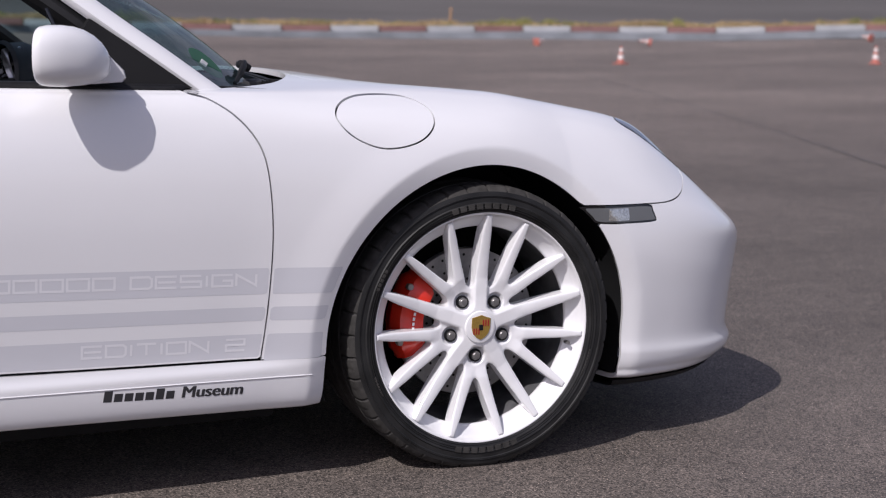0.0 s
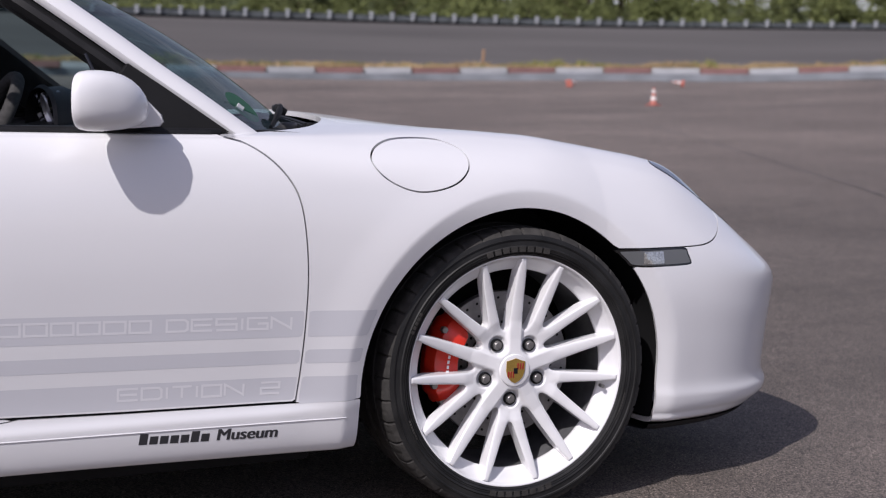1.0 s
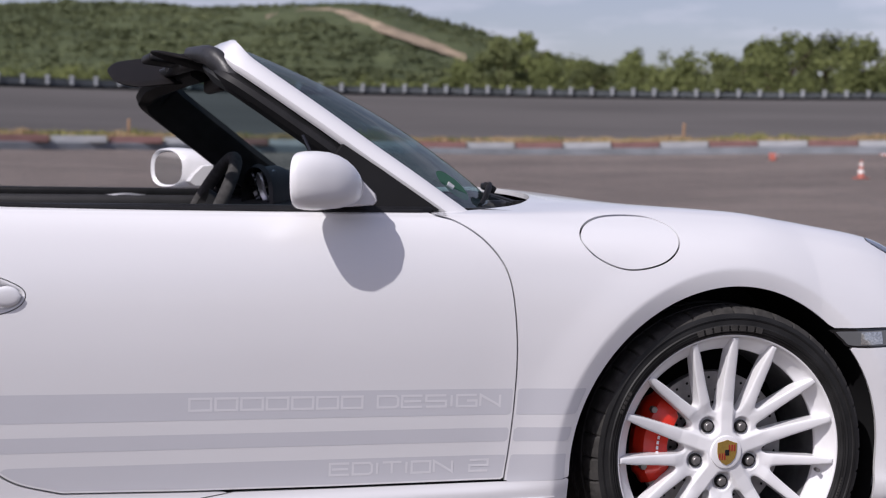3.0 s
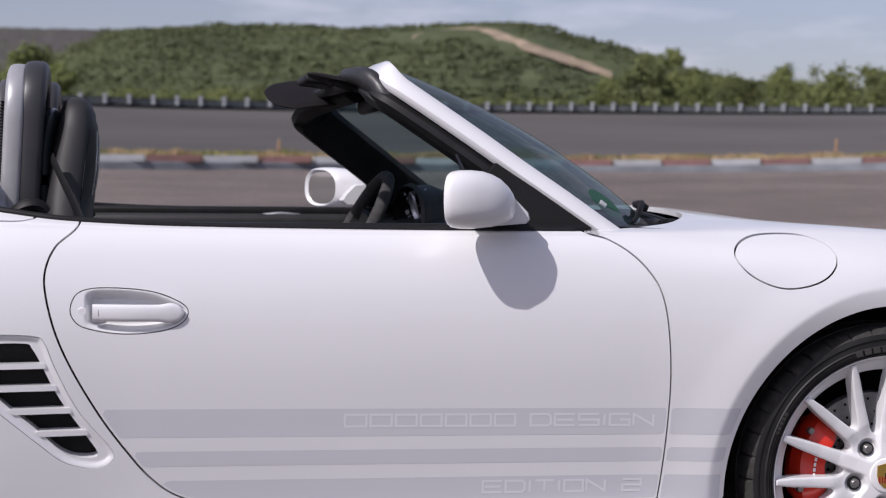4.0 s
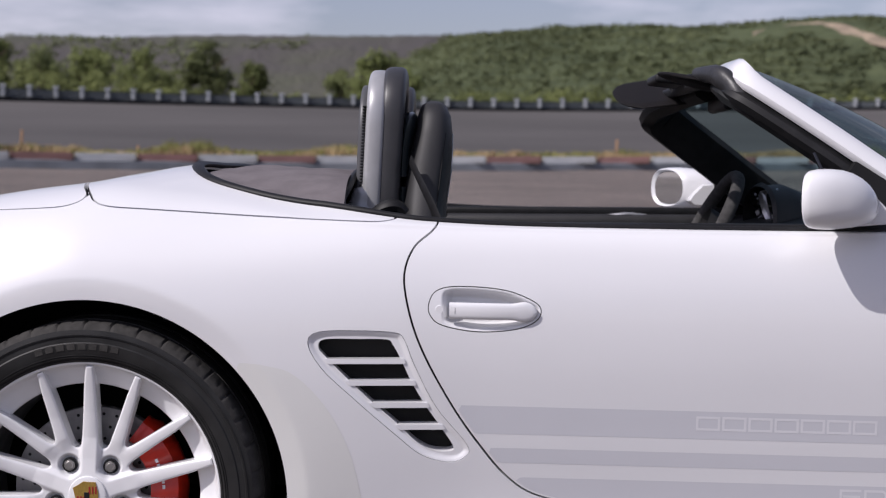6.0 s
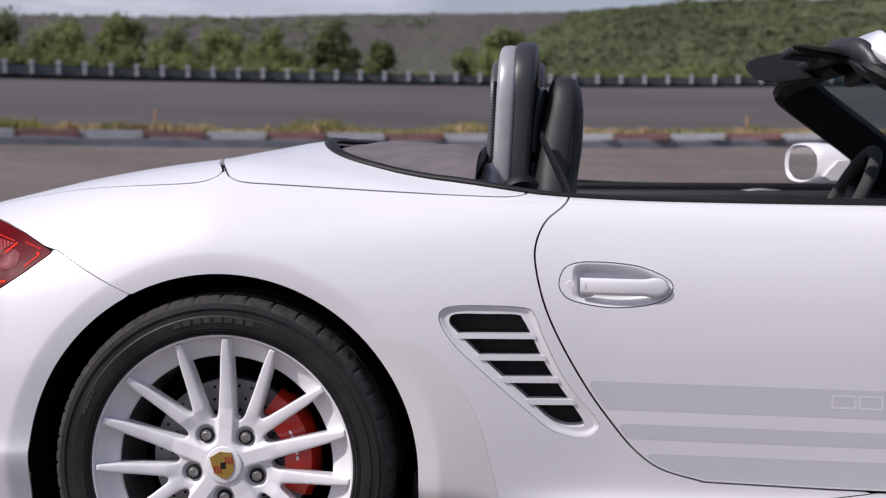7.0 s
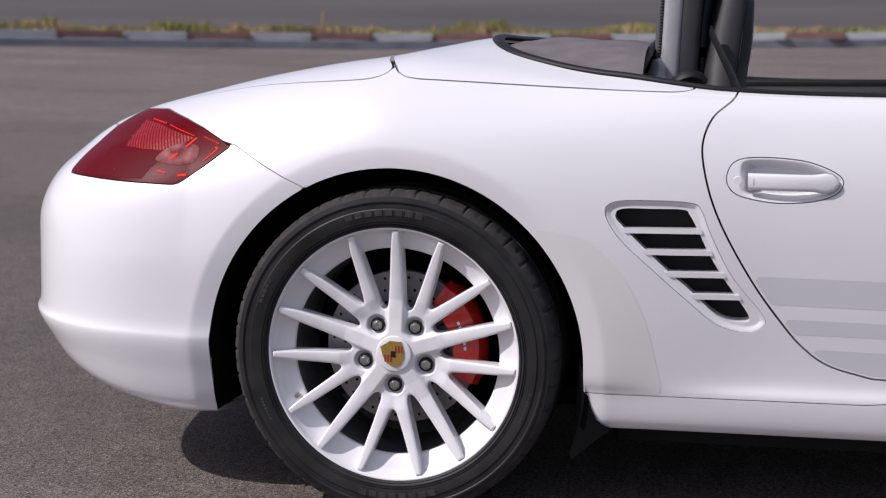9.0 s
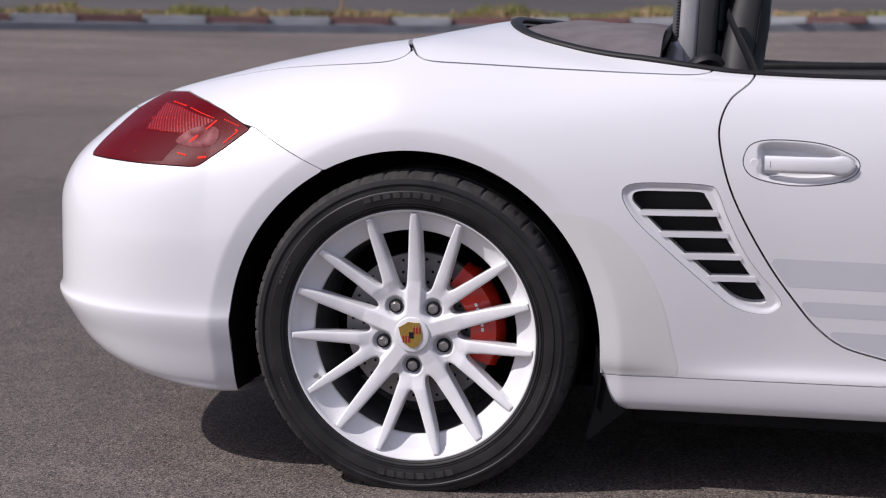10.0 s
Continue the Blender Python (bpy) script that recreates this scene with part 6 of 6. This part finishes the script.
# verge and banked track wall
v, f = [], []
for az in arcs:
    R, z = float(KERB_R(az)), EYE.z + float(KERB_R(az)) * float(KERB_E(az))
    W = EYE.z + (R + 12) * float(WALL_E(az))
    for dr, zz in ((0.45, z + 0.27), (1.1, z + 0.40), (2.0, z + 0.47), (3.5, z + 0.40)):
        v.append(at_polar(az, R + dr, zz))
for i in range(len(arcs) - 1):
    for k in range(3):
        f.append((i * 4 + k, (i + 1) * 4 + k, (i + 1) * 4 + k + 1, i * 4 + k + 1))
tagged(mesh_ob("verge", v, f, SOIL), "strip of dry grass and soil behind the kerb", "verge", kind="structure")
v, f = [], []
bank_profile = ((3.4, 0.0), (5.0, 0.08), (7.0, 0.28), (9.0, 0.56), (10.5, 0.79), (12.0, 1.0))
for az in arcs:
    R, z = float(KERB_R(az)), EYE.z + float(KERB_R(az)) * float(KERB_E(az)) + 0.26
    W = EYE.z + (R + 12) * float(WALL_E(az))
    for dr, t in bank_profile:
        v.append(at_polar(az, R + dr, z + (W - z) * t))
    v.append(at_polar(az, R + 14.0, W))
    v.append(at_polar(az, R + 26.0, 1.5))
for i in range(len(arcs) - 1):
    for k in range(len(bank_profile) + 1):
        w = len(bank_profile) + 2
        f.append((i * w + k, (i + 1) * w + k, (i + 1) * w + k + 1, i * w + k + 1))
tagged(mesh_ob("banked_track", v, f, BANK), "steeply banked asphalt bend of the test track", "banked track", kind="structure")

# guard rail on the crest
rail_root = new("guard_rail")
tagged(rail_root, "grey steel guard rail with pale posts on the crest", "guard rail")
for name, lo, hi, dr, m in (("rail_foot", -0.03, 0.30, 0.10, RAIL_DARK), ("rail_beam", 0.28, 0.80, 0.0, RAIL)):
    v, f = [], []
    for az in arcs:
        R = float(KERB_R(az)) + 12.2
        W, h = EYE.z + R * float(WALL_E(az)), R * float(RAIL_E(az))
        prof = [(0.0, lo), (0.05, lo + (hi - lo) * 0.25), (0.0, lo + (hi - lo) * 0.5), (0.05, lo + (hi - lo) * 0.75), (0.0, hi), (0.10, hi), (0.10, lo)] if name == "rail_beam" else [(0, lo), (0, hi), (0.1, hi), (0.1, lo)]
        for d, t in prof:
            v.append(at_polar(az, R + dr + d, W + h * t))
    w = len(prof)
    for i in range(len(arcs) - 1):
        for k in range(w):
            f.append((i * w + k, (i + 1) * w + k, (i + 1) * w + (k + 1) % w, i * w + (k + 1) % w))
    mesh_ob(name, v, f, m, rail_root, smooth=False)
pm = bpy.data.meshes.new("rail_post")
bm = box(0.13, 0.10, 1.0, pose(0, 0, 0.5), 0.015, 1)
join(bm, box(0.20, 0.13, 0.18, pose(0, -0.01, 0.86), 0.02, 1))
bm.to_mesh(pm)
bm.free()
pm.materials.append(RAIL_POST)
az = -62.0
while az < 62:
    R = float(KERB_R(az)) + 12.2
    W, h = EYE.z + R * float(WALL_E(az)), R * float(RAIL_E(az))
    ob = new("rail_post", pm)
    ob.parent = rail_root
    ob.matrix_local = pose(*at_polar(az, R - 0.07, W + h * 0.28), 0, 0, -az) @ Matrix.Diagonal((1, 1, h * 0.74, 1))
    az += math.degrees(0.83 / R)


# grasses on the verge
def grass(name, count, material, seed, dr0, dr1, h0, h1, patchy, label):
    rnd = random.Random(seed)
    v, f = [], []
    while count > 0:
        az = rnd.uniform(-62, 62)
        p = noise.noise(Vector((az * 0.35, seed * 3.1, 0))) + 0.5 * noise.noise(Vector((az * 1.7, seed, 4)))
        left = (1 if az < 6 else -1) * 0.25
        if p + (left if patchy > 0 else -left) * abs(patchy) < rnd.uniform(-0.5, 0.45):
            continue
        count -= 1
        R = float(KERB_R(az)) + rnd.uniform(dr0, dr1)
        z = EYE.z + float(KERB_R(az)) * float(KERB_E(az)) + 0.34
        h = rnd.uniform(h0, h1) * (0.7 + max(0, p))
        x0, y0, z0 = at_polar(az, R, z)
        for k in range(5):
            a, w = rnd.uniform(0, 6.28), rnd.uniform(0.008, 0.02)
            lean = rnd.uniform(0.02, 0.45) * h
            bx, by = x0 + rnd.uniform(-0.1, 0.1), y0 + rnd.uniform(-0.1, 0.1)
            hh = h * rnd.uniform(0.6, 1.1)
            q = len(v)
            cx, cy = math.cos(a), math.sin(a)
            v += [(bx - w * cy, by + w * cx, z0), (bx + w * cy, by - w * cx, z0), (bx + lean * 0.4 * cx + w * 0.7 * cy, by + lean * 0.4 * cy - w * 0.7 * cx, z0 + hh * 0.6), (bx + lean * cx, by + lean * cy, z0 + hh)]
            f += [(q, q + 1, q + 2), (q, q + 2, q + 3)]
    tagged(mesh_ob(name, v, f, material, smooth=False), label, "grass", kind="stuff")


grass("dry_grass", 15000, STRAW, 1, 0.45, 3.2, 0.14, 0.30, -0.9, "straw-coloured dry grass along the verge")
grass("green_grass", 9000, GREEN_GRASS, 2, 0.6, 3.2, 0.12, 0.36, 0.9, "tufts of green grass along the verge")

# hills
HILL = mat("wooded_hillside", (0.078, 0.096, 0.050), 1.0, vary=0.25, scale=0.08, color2=(0.105, 0.124, 0.064), spec=0.1, bump=1.0, bump_scale=0.6)
SLAG = mat("grey_spoil_heap", (0.112, 0.101, 0.104), 1.0, vary=0.2, scale=0.02, color2=(0.092, 0.094, 0.072), spec=0.1, bump=1.0, bump_scale=0.3)
SAND = mat("sandy_path", (0.26, 0.205, 0.145), 1.0, vary=0.3, scale=0.12)
GREEN_RIDGE = pchip(((-5.3, 0.043), (-3.9, 0.0565), (-1.3, 0.0810), (0.9, 0.0945), (5.6, 0.0995), (9.1, 0.0983), (12.1, 0.1012), (14.7, 0.1047), (16.4, 0.1040), (17.6, 0.0970), (19.9, 0.0870), (21.8, 0.077), (24.3, 0.067), (30, 0.060), (48, 0.055)))
SLAG_RIDGE = pchip(((-60, 0.081), (-25, 0.089), (-13.8, 0.0905), (-9.5, 0.0935), (0.7, 0.0955), (4, 0.093), (9, 0.08), (14, 0.05)))


def hill(name, ridge, a0, a1, r0, r1, material, label):
    v, f = [], []
    cols, rows = int((a1 - a0) * 6), 40
    for i in range(cols + 1):
        az = a0 + (a1 - a0) * i / cols
        e = float(ridge(az))
        top = EYE.z + r1 * e
        for j in range(rows + 1):
            t = j / rows
            r = r0 + (r1 - r0) * t
            z = 2.0 + (top - 2.0) * (0.35 * t + 0.65 * math.sin(t * math.pi / 2) ** 1.3)
            x, y, _ = at_polar(az, r, 0)
            z += 2.2 * noise.noise(Vector((x * 0.03, y * 0.03, 1))) * min(1, 3 * t) * (1 if t < 0.9 else 0.3)
            z += 0.9 * noise.noise(Vector((x * 0.15, y * 0.15, 2))) * min(1, 3 * t)
            v.append((x, y, z))
        x, y, _ = at_polar(az, r1 * 1.3, 0)
        v.append((x, y, 0))
    w = rows + 2
    for i in range(cols):
        for j in range(w - 1):
            f.append((i * w + j, (i + 1) * w + j, (i + 1) * w + j + 1, i * w + j + 1))
    return tagged(mesh_ob(name, v, f, material), label, "hill", kind="structure"), v, w


slag_ob, slag_v, slag_w = hill("spoil_heap", SLAG_RIDGE, -60, 14, 520, 800, SLAG, "long grey spoil heap with sparse bushes")
green_ob, green_v, green_w = hill("wooded_hill", GREEN_RIDGE, -5.3, 48, 300, 640, HILL, "wooded green hill beyond the track")
# sandy track up the hill
pathway = spline(((11.7, 0.0955), (13.4, 0.1008), (14.7, 0.1000), (16.4, 0.0898), (18.1, 0.0804), (19.5, 0.0718)), 10)
v, f = [], []
for i, (az, e) in enumerate(pathway):
    wd = (0.0007 + 0.0003 * math.sin(i * 0.9) + (0.0008 if az > 14.5 else 0)) * (1 + 0.55 * noise.noise(Vector((i * 0.45, 2, 0)))) * min(1, 0.25 + (len(pathway) - i) / 16)
    top = float(GREEN_RIDGE(az))
    for s in (-1, 1):
        ee = min(e + s * wd, top + 0.0012)
        # distance at which the hillside has this height
        lo, hi = 0.0, 1.0
        for _ in range(24):
            t = 0.5 * (lo + hi)
            z = 2.0 + (EYE.z + 640 * top - 2.0) * (0.35 * t + 0.65 * math.sin(t * math.pi / 2) ** 1.3)
            if (z - EYE.z) / (300 + 340 * t) < ee:
                lo = t
            else:
                hi = t
        r = 300 + 340 * lo - 7
        v.append(at_polar(az, r, EYE.z + r * ee + (0.6 if s > 0 else -0.9)))
for i in range(len(pathway) - 1):
    f.append((2 * i, 2 * i + 2, 2 * i + 3, 2 * i + 1))
tagged(mesh_ob("sandy_path", v, f, SAND), "bare sandy path on the hillside", "path", kind="structure")


def leaf_mat(name, dark, light, scale, glow=0.35, per_object=0.0):
    m = mat(name, dark, 0.9, vary=0.35, scale=scale, color2=light, spec=0.1, per_object=per_object)
    n, l = m.node_tree.nodes, m.node_tree.links
    b = n["Principled BSDF"]
    tr, mx = n.new("ShaderNodeBsdfTranslucent"), n.new("ShaderNodeMixShader")
    mx.inputs[0].default_value = glow
    l.new(b.inputs["Base Color"].links[0].from_socket, tr.inputs[0])
    l.new(b.outputs[0], mx.inputs[1]), l.new(tr.outputs[0], mx.inputs[2])
    l.new(mx.outputs[0], n["Material Output"].inputs[0])
    return m


def clumps(name, spots, material, label, seed, leaves=12, size=0.42, flat=0.8):
    """Many small leafy clumps in one mesh: loose sprays of leaves round each spot."""
    rng = np.random.default_rng(seed)
    sp = np.array(spots)
    n = len(sp) * leaves
    c = np.repeat(sp[:, :3], leaves, 0)
    s = np.repeat(sp[:, 3], leaves)[:, None]
    d = rng.normal(size=(n, 3))
    d /= np.linalg.norm(d, axis=1, keepdims=True)
    p = c + d * s * rng.uniform(0.35, 1.1, (n, 1)) * [1, 1, flat]
    out = d * 0.55 + np.array([0, 0, 1.0]) + rng.normal(size=(n, 3)) * 0.38
    u = np.cross(out, rng.normal(size=(n, 3)))
    u /= np.linalg.norm(u, axis=1, keepdims=True)
    w = np.cross(u, out)
    w /= np.linalg.norm(w, axis=1, keepdims=True)
    q = s * size * rng.uniform(0.6, 1.4, (n, 1))
    v = np.stack([p + u * q, p + w * q * 0.7, p - u * q, p - w * q * 0.7], 1).reshape(-1, 3)
    f = np.arange(len(v)).reshape(-1, 4)
    return tagged(mesh_ob(name, v, f, material, smooth=False), label, "trees", kind="stuff")


HILL_TREES = leaf_mat("hillside_bushes", (0.172, 0.200, 0.104), (0.212, 0.238, 0.124), 0.02, 0.40)
rnd = random.Random(5)
spots = []
for x, y, z in green_v:
    az = math.degrees(math.atan2(x - EYE.x, y - EYE.y))
    e = (z - EYE.z) / math.hypot(x - EYE.x, y - EYE.y)
    near = float(np.min(np.hypot((pathway[:, 0] - az) * 0.0022, pathway[:, 1] - e)))
    dens = 0.20 + 0.5 * noise.noise(Vector((x * 0.012, y * 0.012, 7)))
    if z > 3 and near > 0.0035 * (0.6 + 0.8 * rnd.random()) and rnd.random() < dens + 0.35:
        spots += [(x + rnd.uniform(-5, 5), y + rnd.uniform(-5, 5), z + 0.2, rnd.uniform(0.45, 1.25) * (1.6 if rnd.random() < 0.06 else 1)) for _ in range(6)]
for k in range(26):
    spots.append((*at_polar(15.4 + rnd.uniform(-0.8, 0.9), 636, 0)[:2], EYE.z + 640 * 0.1045 + rnd.uniform(-1, 1.4), rnd.uniform(1.2, 2.6)))
clumps("hillside_woods", spots, HILL_TREES, "dense bushes and trees on the hillside", 6, leaves=8, size=0.56, flat=0.30)
spots = []
for x, y, z in slag_v:
    if z > 4 and noise.noise(Vector((x * 0.010, y * 0.010, 3))) > 0.02 and rnd.random() < 0.30:
        spots.append((x, y, z + 0.3, rnd.uniform(1.0, 3.2)))
clumps("spoil_heap_bushes", spots, HILL_TREES, "scattered bushes on the spoil heap", 8, flat=0.5)

# trees behind the rail
LEAF = leaf_mat("tree_leaves", (0.175, 0.210, 0.088), (0.265, 0.300, 0.120), 0.5, 0.45, 0.25)
LEAF_DARK = leaf_mat("dark_tree_leaves", (0.140, 0.165, 0.080), (0.205, 0.230, 0.102), 0.5, 0.45, 0.2)
BARK = mat("tree_bark", (0.10, 0.075, 0.05), 0.95, vary=0.3, scale=4)


def tree(az, e, half, r, seed, leafm, narrow=False):
    rnd = random.Random(seed)
    x0, y0, _ = at_polar(az, r, 0)
    az, e = az * 1.022 - 0.25, e + 0.0313 - 0.0001 * az + (0.004 if az > 23 or az < -11 else 0)
    half *= 1.15
    x0, y0, _ = at_polar(az, r, 0)
    H = EYE.z + r * e - 1.0
    W = r * radians(half)
    root = tagged(new("tree"), "slender poplar behind the guard rail" if narrow else "leafy broad tree behind the guard rail", "tree", group="trees behind the rail")
    root.matrix_local = pose(x0, y0, 1.0)
    bm = sweep(spline(((0, 0, -0.3), (0.1, 0, H * 0.3), (-0.1, 0.1, H * 0.6), (0, 0, H * 0.85)), 4), [(W * 0.09 * (1 - 0.07 * i), W * 0.09 * (1 - 0.07 * i)) for i in range(13)], 8)
    for k in range(6):
        a = k * EYE.z + rnd.random()
        z = H * (0.3 + 0.08 * k)
        sweep([(0, 0, z), (W * 0.35 * math.cos(a), W * 0.35 * math.sin(a), z + H * 0.10), (W * 0.7 * math.cos(a), W * 0.7 * math.sin(a), z + H * 0.16)], [(W * 0.04, W * 0.04), (W * 0.025, W * 0.025), (W * 0.01, W * 0.01)], 6, bm)
    part("trunk", bm, BARK, root)
    lobes = []
    for k in range(34 if not narrow else 26):
        t = rnd.uniform(0.28, 0.93) if not narrow else 0.22 + 0.72 * k / 25
        spread = (1 - abs(t - 0.55) * 1.25) * (1 if not narrow else 0.30)
        a, d = rnd.uniform(0, 6.28), rnd.random() ** 0.5 * spread * 0.75
        lobes.append((W * d * math.cos(a), W * d * math.sin(a), H * t, W * rnd.uniform(0.13, 0.32) * (1 if not narrow else 1.9 * (1.2 - t))))
    if not narrow:
        lobes.append((0, 0, H - W * 0.22, W * 0.25))
    v, f = [], []
    size = r * 0.0013
    for lx, ly, lz, lr in lobes:
        for k in range(190 if not narrow else 150):
            th, ph = rnd.uniform(0, 6.28), math.acos(rnd.uniform(-1, 1))
            rr = lr * (rnd.uniform(0.45, 1.15) if rnd.random() < 0.9 else rnd.uniform(1.1, 1.45))
            px, py, pz = lx + rr * math.sin(ph) * math.cos(th), ly + rr * math.sin(ph) * math.sin(th), lz + rr * math.cos(ph)
            s = size * rnd.uniform(0.6, 1.5)
            out = Vector((px - lx + 0.25 * px, py - ly + 0.25 * py, pz - lz)).normalized() + Vector((rnd.gauss(0, 0.45), rnd.gauss(0, 0.45), rnd.gauss(0.45, 0.45)))
            u = out.cross(Vector((rnd.uniform(-1, 1), rnd.uniform(-1, 1), rnd.uniform(-1, 1)))).normalized()
            w = u.cross(out).normalized()
            q = len(v)
            v += [(px + u.x * s, py + u.y * s, pz + u.z * s), (px + w.x * s * 0.7, py + w.y * s * 0.7, pz + w.z * s * 0.7), (px - u.x * s, py - u.y * s, pz - u.z * s), (px - w.x * s * 0.7, py - w.y * s * 0.7, pz - w.z * s * 0.7)]
            f.append((q, q + 1, q + 2, q + 3))
    mesh_ob("crown", v, f, leafm, root, smooth=False)


TREES = [(-30, 0.050, 2.4), (-26.5, 0.047, 2.4), (-24, 0.046, 2.0), (-21.6, 0.052, 2.0), (-19.2, 0.051, 2.0), (-17.0, 0.055, 1.7), (-15, 0.046, 1.5), (-13.2, 0.047, 1.4), (-11.3, 0.048, 1.4), (-9.0, 0.0590, 1.35), (-7.4, 0.044, 1.0), (-2.6, 0.0545, 1.35), (-3.9, 0.040, 0.9), (-1.4, 0.042, 0.9),
         (19.2, 0.040, 1.2), (20.6, 0.0565, 1.2), (21.6, 0.0600, 1.1), (22.4, 0.047, 0.9), (24.0, 0.037, 1.3), (25.8, 0.0455, 1.1), (27.6, 0.042, 1.2), (29.2, 0.043, 1.1), (30.6, 0.0545, 1.4), (31.6, 0.0575, 1.4), (32.8, 0.0570, 1.5), (34.2, 0.0550, 1.4), (35.6, 0.0500, 1.2), (38.9, 0.0445, 1.2), (40.6, 0.046, 1.3), (42.8, 0.048, 1.5), (45.5, 0.050, 1.8), (49, 0.05, 2.2)]
for i, (az, e, half) in enumerate(TREES):
    tree(az, e, half, 120 + 25 * ((i * 7) % 5) / 4, 100 + i, LEAF if i % 3 else LEAF_DARK)
for i, (az, e, half) in enumerate(((36.6, 0.0615, 0.55), (37.6, 0.0655, 0.6), (29.9, 0.051, 0.4))):
    tree(az, e, half, 160, 300 + i, LEAF_DARK, True)
# low bushes filling the foot of the hill
rnd = random.Random(9)
spots = []
for k in range(3400):
    az = rnd.uniform(-45, 50)
    r = rnd.uniform(95, 170)
    hgt = 0.0235 + 0.006 * noise.noise(Vector((az * 0.5, 0, 0))) + (0.021 if az > 27 else 0.016 if az > 22 or az < -10 else 0.003 if 2 < az < 13 else -0.002)
    x, y, _ = at_polar(az, r, 0)
    spots.append((x, y, EYE.z + r * rnd.uniform(0.036, hgt + 0.031), rnd.uniform(0.35, 0.9)))
BUSH = leaf_mat("roadside_bushes", (0.170, 0.205, 0.082), (0.260, 0.290, 0.112), 0.3, 0.45)
clumps("roadside_bushes", spots, BUSH, "low green bushes behind the guard rail", 10, 40, 0.22)

# traffic cones
CONE_RED = mat("orange_red_cone", (0.46, 0.15, 0.115), 0.5, vary=0.1, scale=6)
CONE_WHITE = mat("white_cone_band", (0.75, 0.73, 0.70), 0.5, vary=0.08, scale=6)


def cone(az, r, lying, turn):
    root = tagged(new("traffic_cone"), "red and white traffic cone lying on its side" if lying else "red and white traffic cone standing on the asphalt", "traffic cone", group="traffic cones")
    root.matrix_local = pose(*at_polar(az, r, ground_z(az, r) + (0.10 if lying else 0.0)), 0, 82 if lying else 0, turn) @ Matrix.Scale(0.74 if lying else 0.86, 4)
    part("base", box(0.30, 0.30, 0.035, pose(0, 0, 0.018), 0.012, 2), CONE_RED, root)
    for lo, hi, m in ((0.03, 0.14, CONE_RED), (0.14, 0.24, CONE_WHITE), (0.24, 0.33, CONE_RED), (0.33, 0.41, CONE_WHITE), (0.41, 0.47, CONE_RED)):
        rad = lambda z: 0.105 - 0.17 * z
        b = lathe([(rad(lo) - 0.01, lo), (rad(lo), lo), (rad(hi), hi), (rad(hi) - 0.012, hi)], 20)
        bmesh.ops.transform(b, matrix=Matrix.Rotation(radians(90), 4, "X"), verts=b.verts)
        part("sleeve", b, m, root, edge=40)


def apron_hit(az, e):
    """How far off the apron shows at that slope of sight."""
    r = 8.0
    while r < 46 and (ground_z(az, r) - EYE.z) / r < e:
        r += 0.1
    return r


for az, e, lying, turn in ((34.7, -0.0062, False, 10), (44.2, -0.0018, False, 40), (31.4, 0.0050, True, 20), (35.8, 0.0066, True, 160), (44.0, 0.0130, True, 100)):
    cone(az, apron_hit(az, e), lying, turn)
# stakes in the verge
STAKE = mat("weathered_stake", (0.35, 0.22, 0.13), 0.9, vary=0.3, scale=8)
for az, h in ((28.0, 0.75), (6.5, 0.65), (-16.4, 0.7), (-12.1, 0.35), (-19.3, 0.3)):
    R = float(KERB_R(az)) + 2.2
    o = part("stake", box(0.07, 0.07, h, pose(0, 0, h / 2), 0.01, 1), STAKE, None)
    tagged(o, "thin weathered wooden stake in the verge", "stake", group="stakes in the verge")
    o.matrix_local = pose(*at_polar(az, R, EYE.z + float(KERB_R(az)) * float(KERB_E(az)) + 0.27), 3, 2, 10)


# sealed joints and rubber marks on the apron
SEAL = mat("bitumen_joint", (0.095, 0.087, 0.083), 0.8, vary=0.3, scale=3)
for name, line, wide in (("asphalt_joint", ((33.0, -0.0140), (33.8, -0.0162), (36.2, -0.0265), (39.1, -0.0400), (42.0, -0.0540), (44.8, -0.0687), (48.0, -0.085), (53.0, -0.105)), 0.024),
                         ("asphalt_joint", ((23.7, -0.0093), (26.0, -0.0060), (28.8, -0.0032)), 0.05),
                         ("rubber_mark", ((30.5, -0.0040), (34.0, -0.0050), (38.0, -0.0046), (44.0, -0.0040)), 0.07),
                         ("rubber_mark", ((-34.0, -0.055), (-28.0, -0.050), (-22.0, -0.049), (-16.0, -0.047)), 0.03)):
    pts = spline([at_polar(az, apron_hit(az, e), 0)[:2] for az, e in line], 10)
    v, f = [], []
    for i, p in enumerate(pts):
        a, b = pts[max(0, i - 1)], pts[min(len(pts) - 1, i + 1)]
        d = (b - a) / np.linalg.norm(b - a)
        w = wide * (0.7 + 0.5 * noise.noise(Vector((i * 0.7, wide * 90, 0))))
        for sgn in (-1, 1):
            x, y = p[0] - d[1] * w * sgn, p[1] + d[0] * w * sgn
            az2, r2 = math.degrees(math.atan2(x - EYE.x, y - EYE.y)), math.hypot(x - EYE.x, y - EYE.y)
            v.append((x, y, ground_z(az2, r2) + 0.006))
        if i:
            f.append((2 * i - 2, 2 * i, 2 * i + 1, 2 * i - 1))
    tagged(mesh_ob(name, v, f, SEAL, smooth=False), "dark sealed joint across the asphalt" if "joint" in name else "faint rubber mark on the asphalt", "asphalt joint", kind="structure")
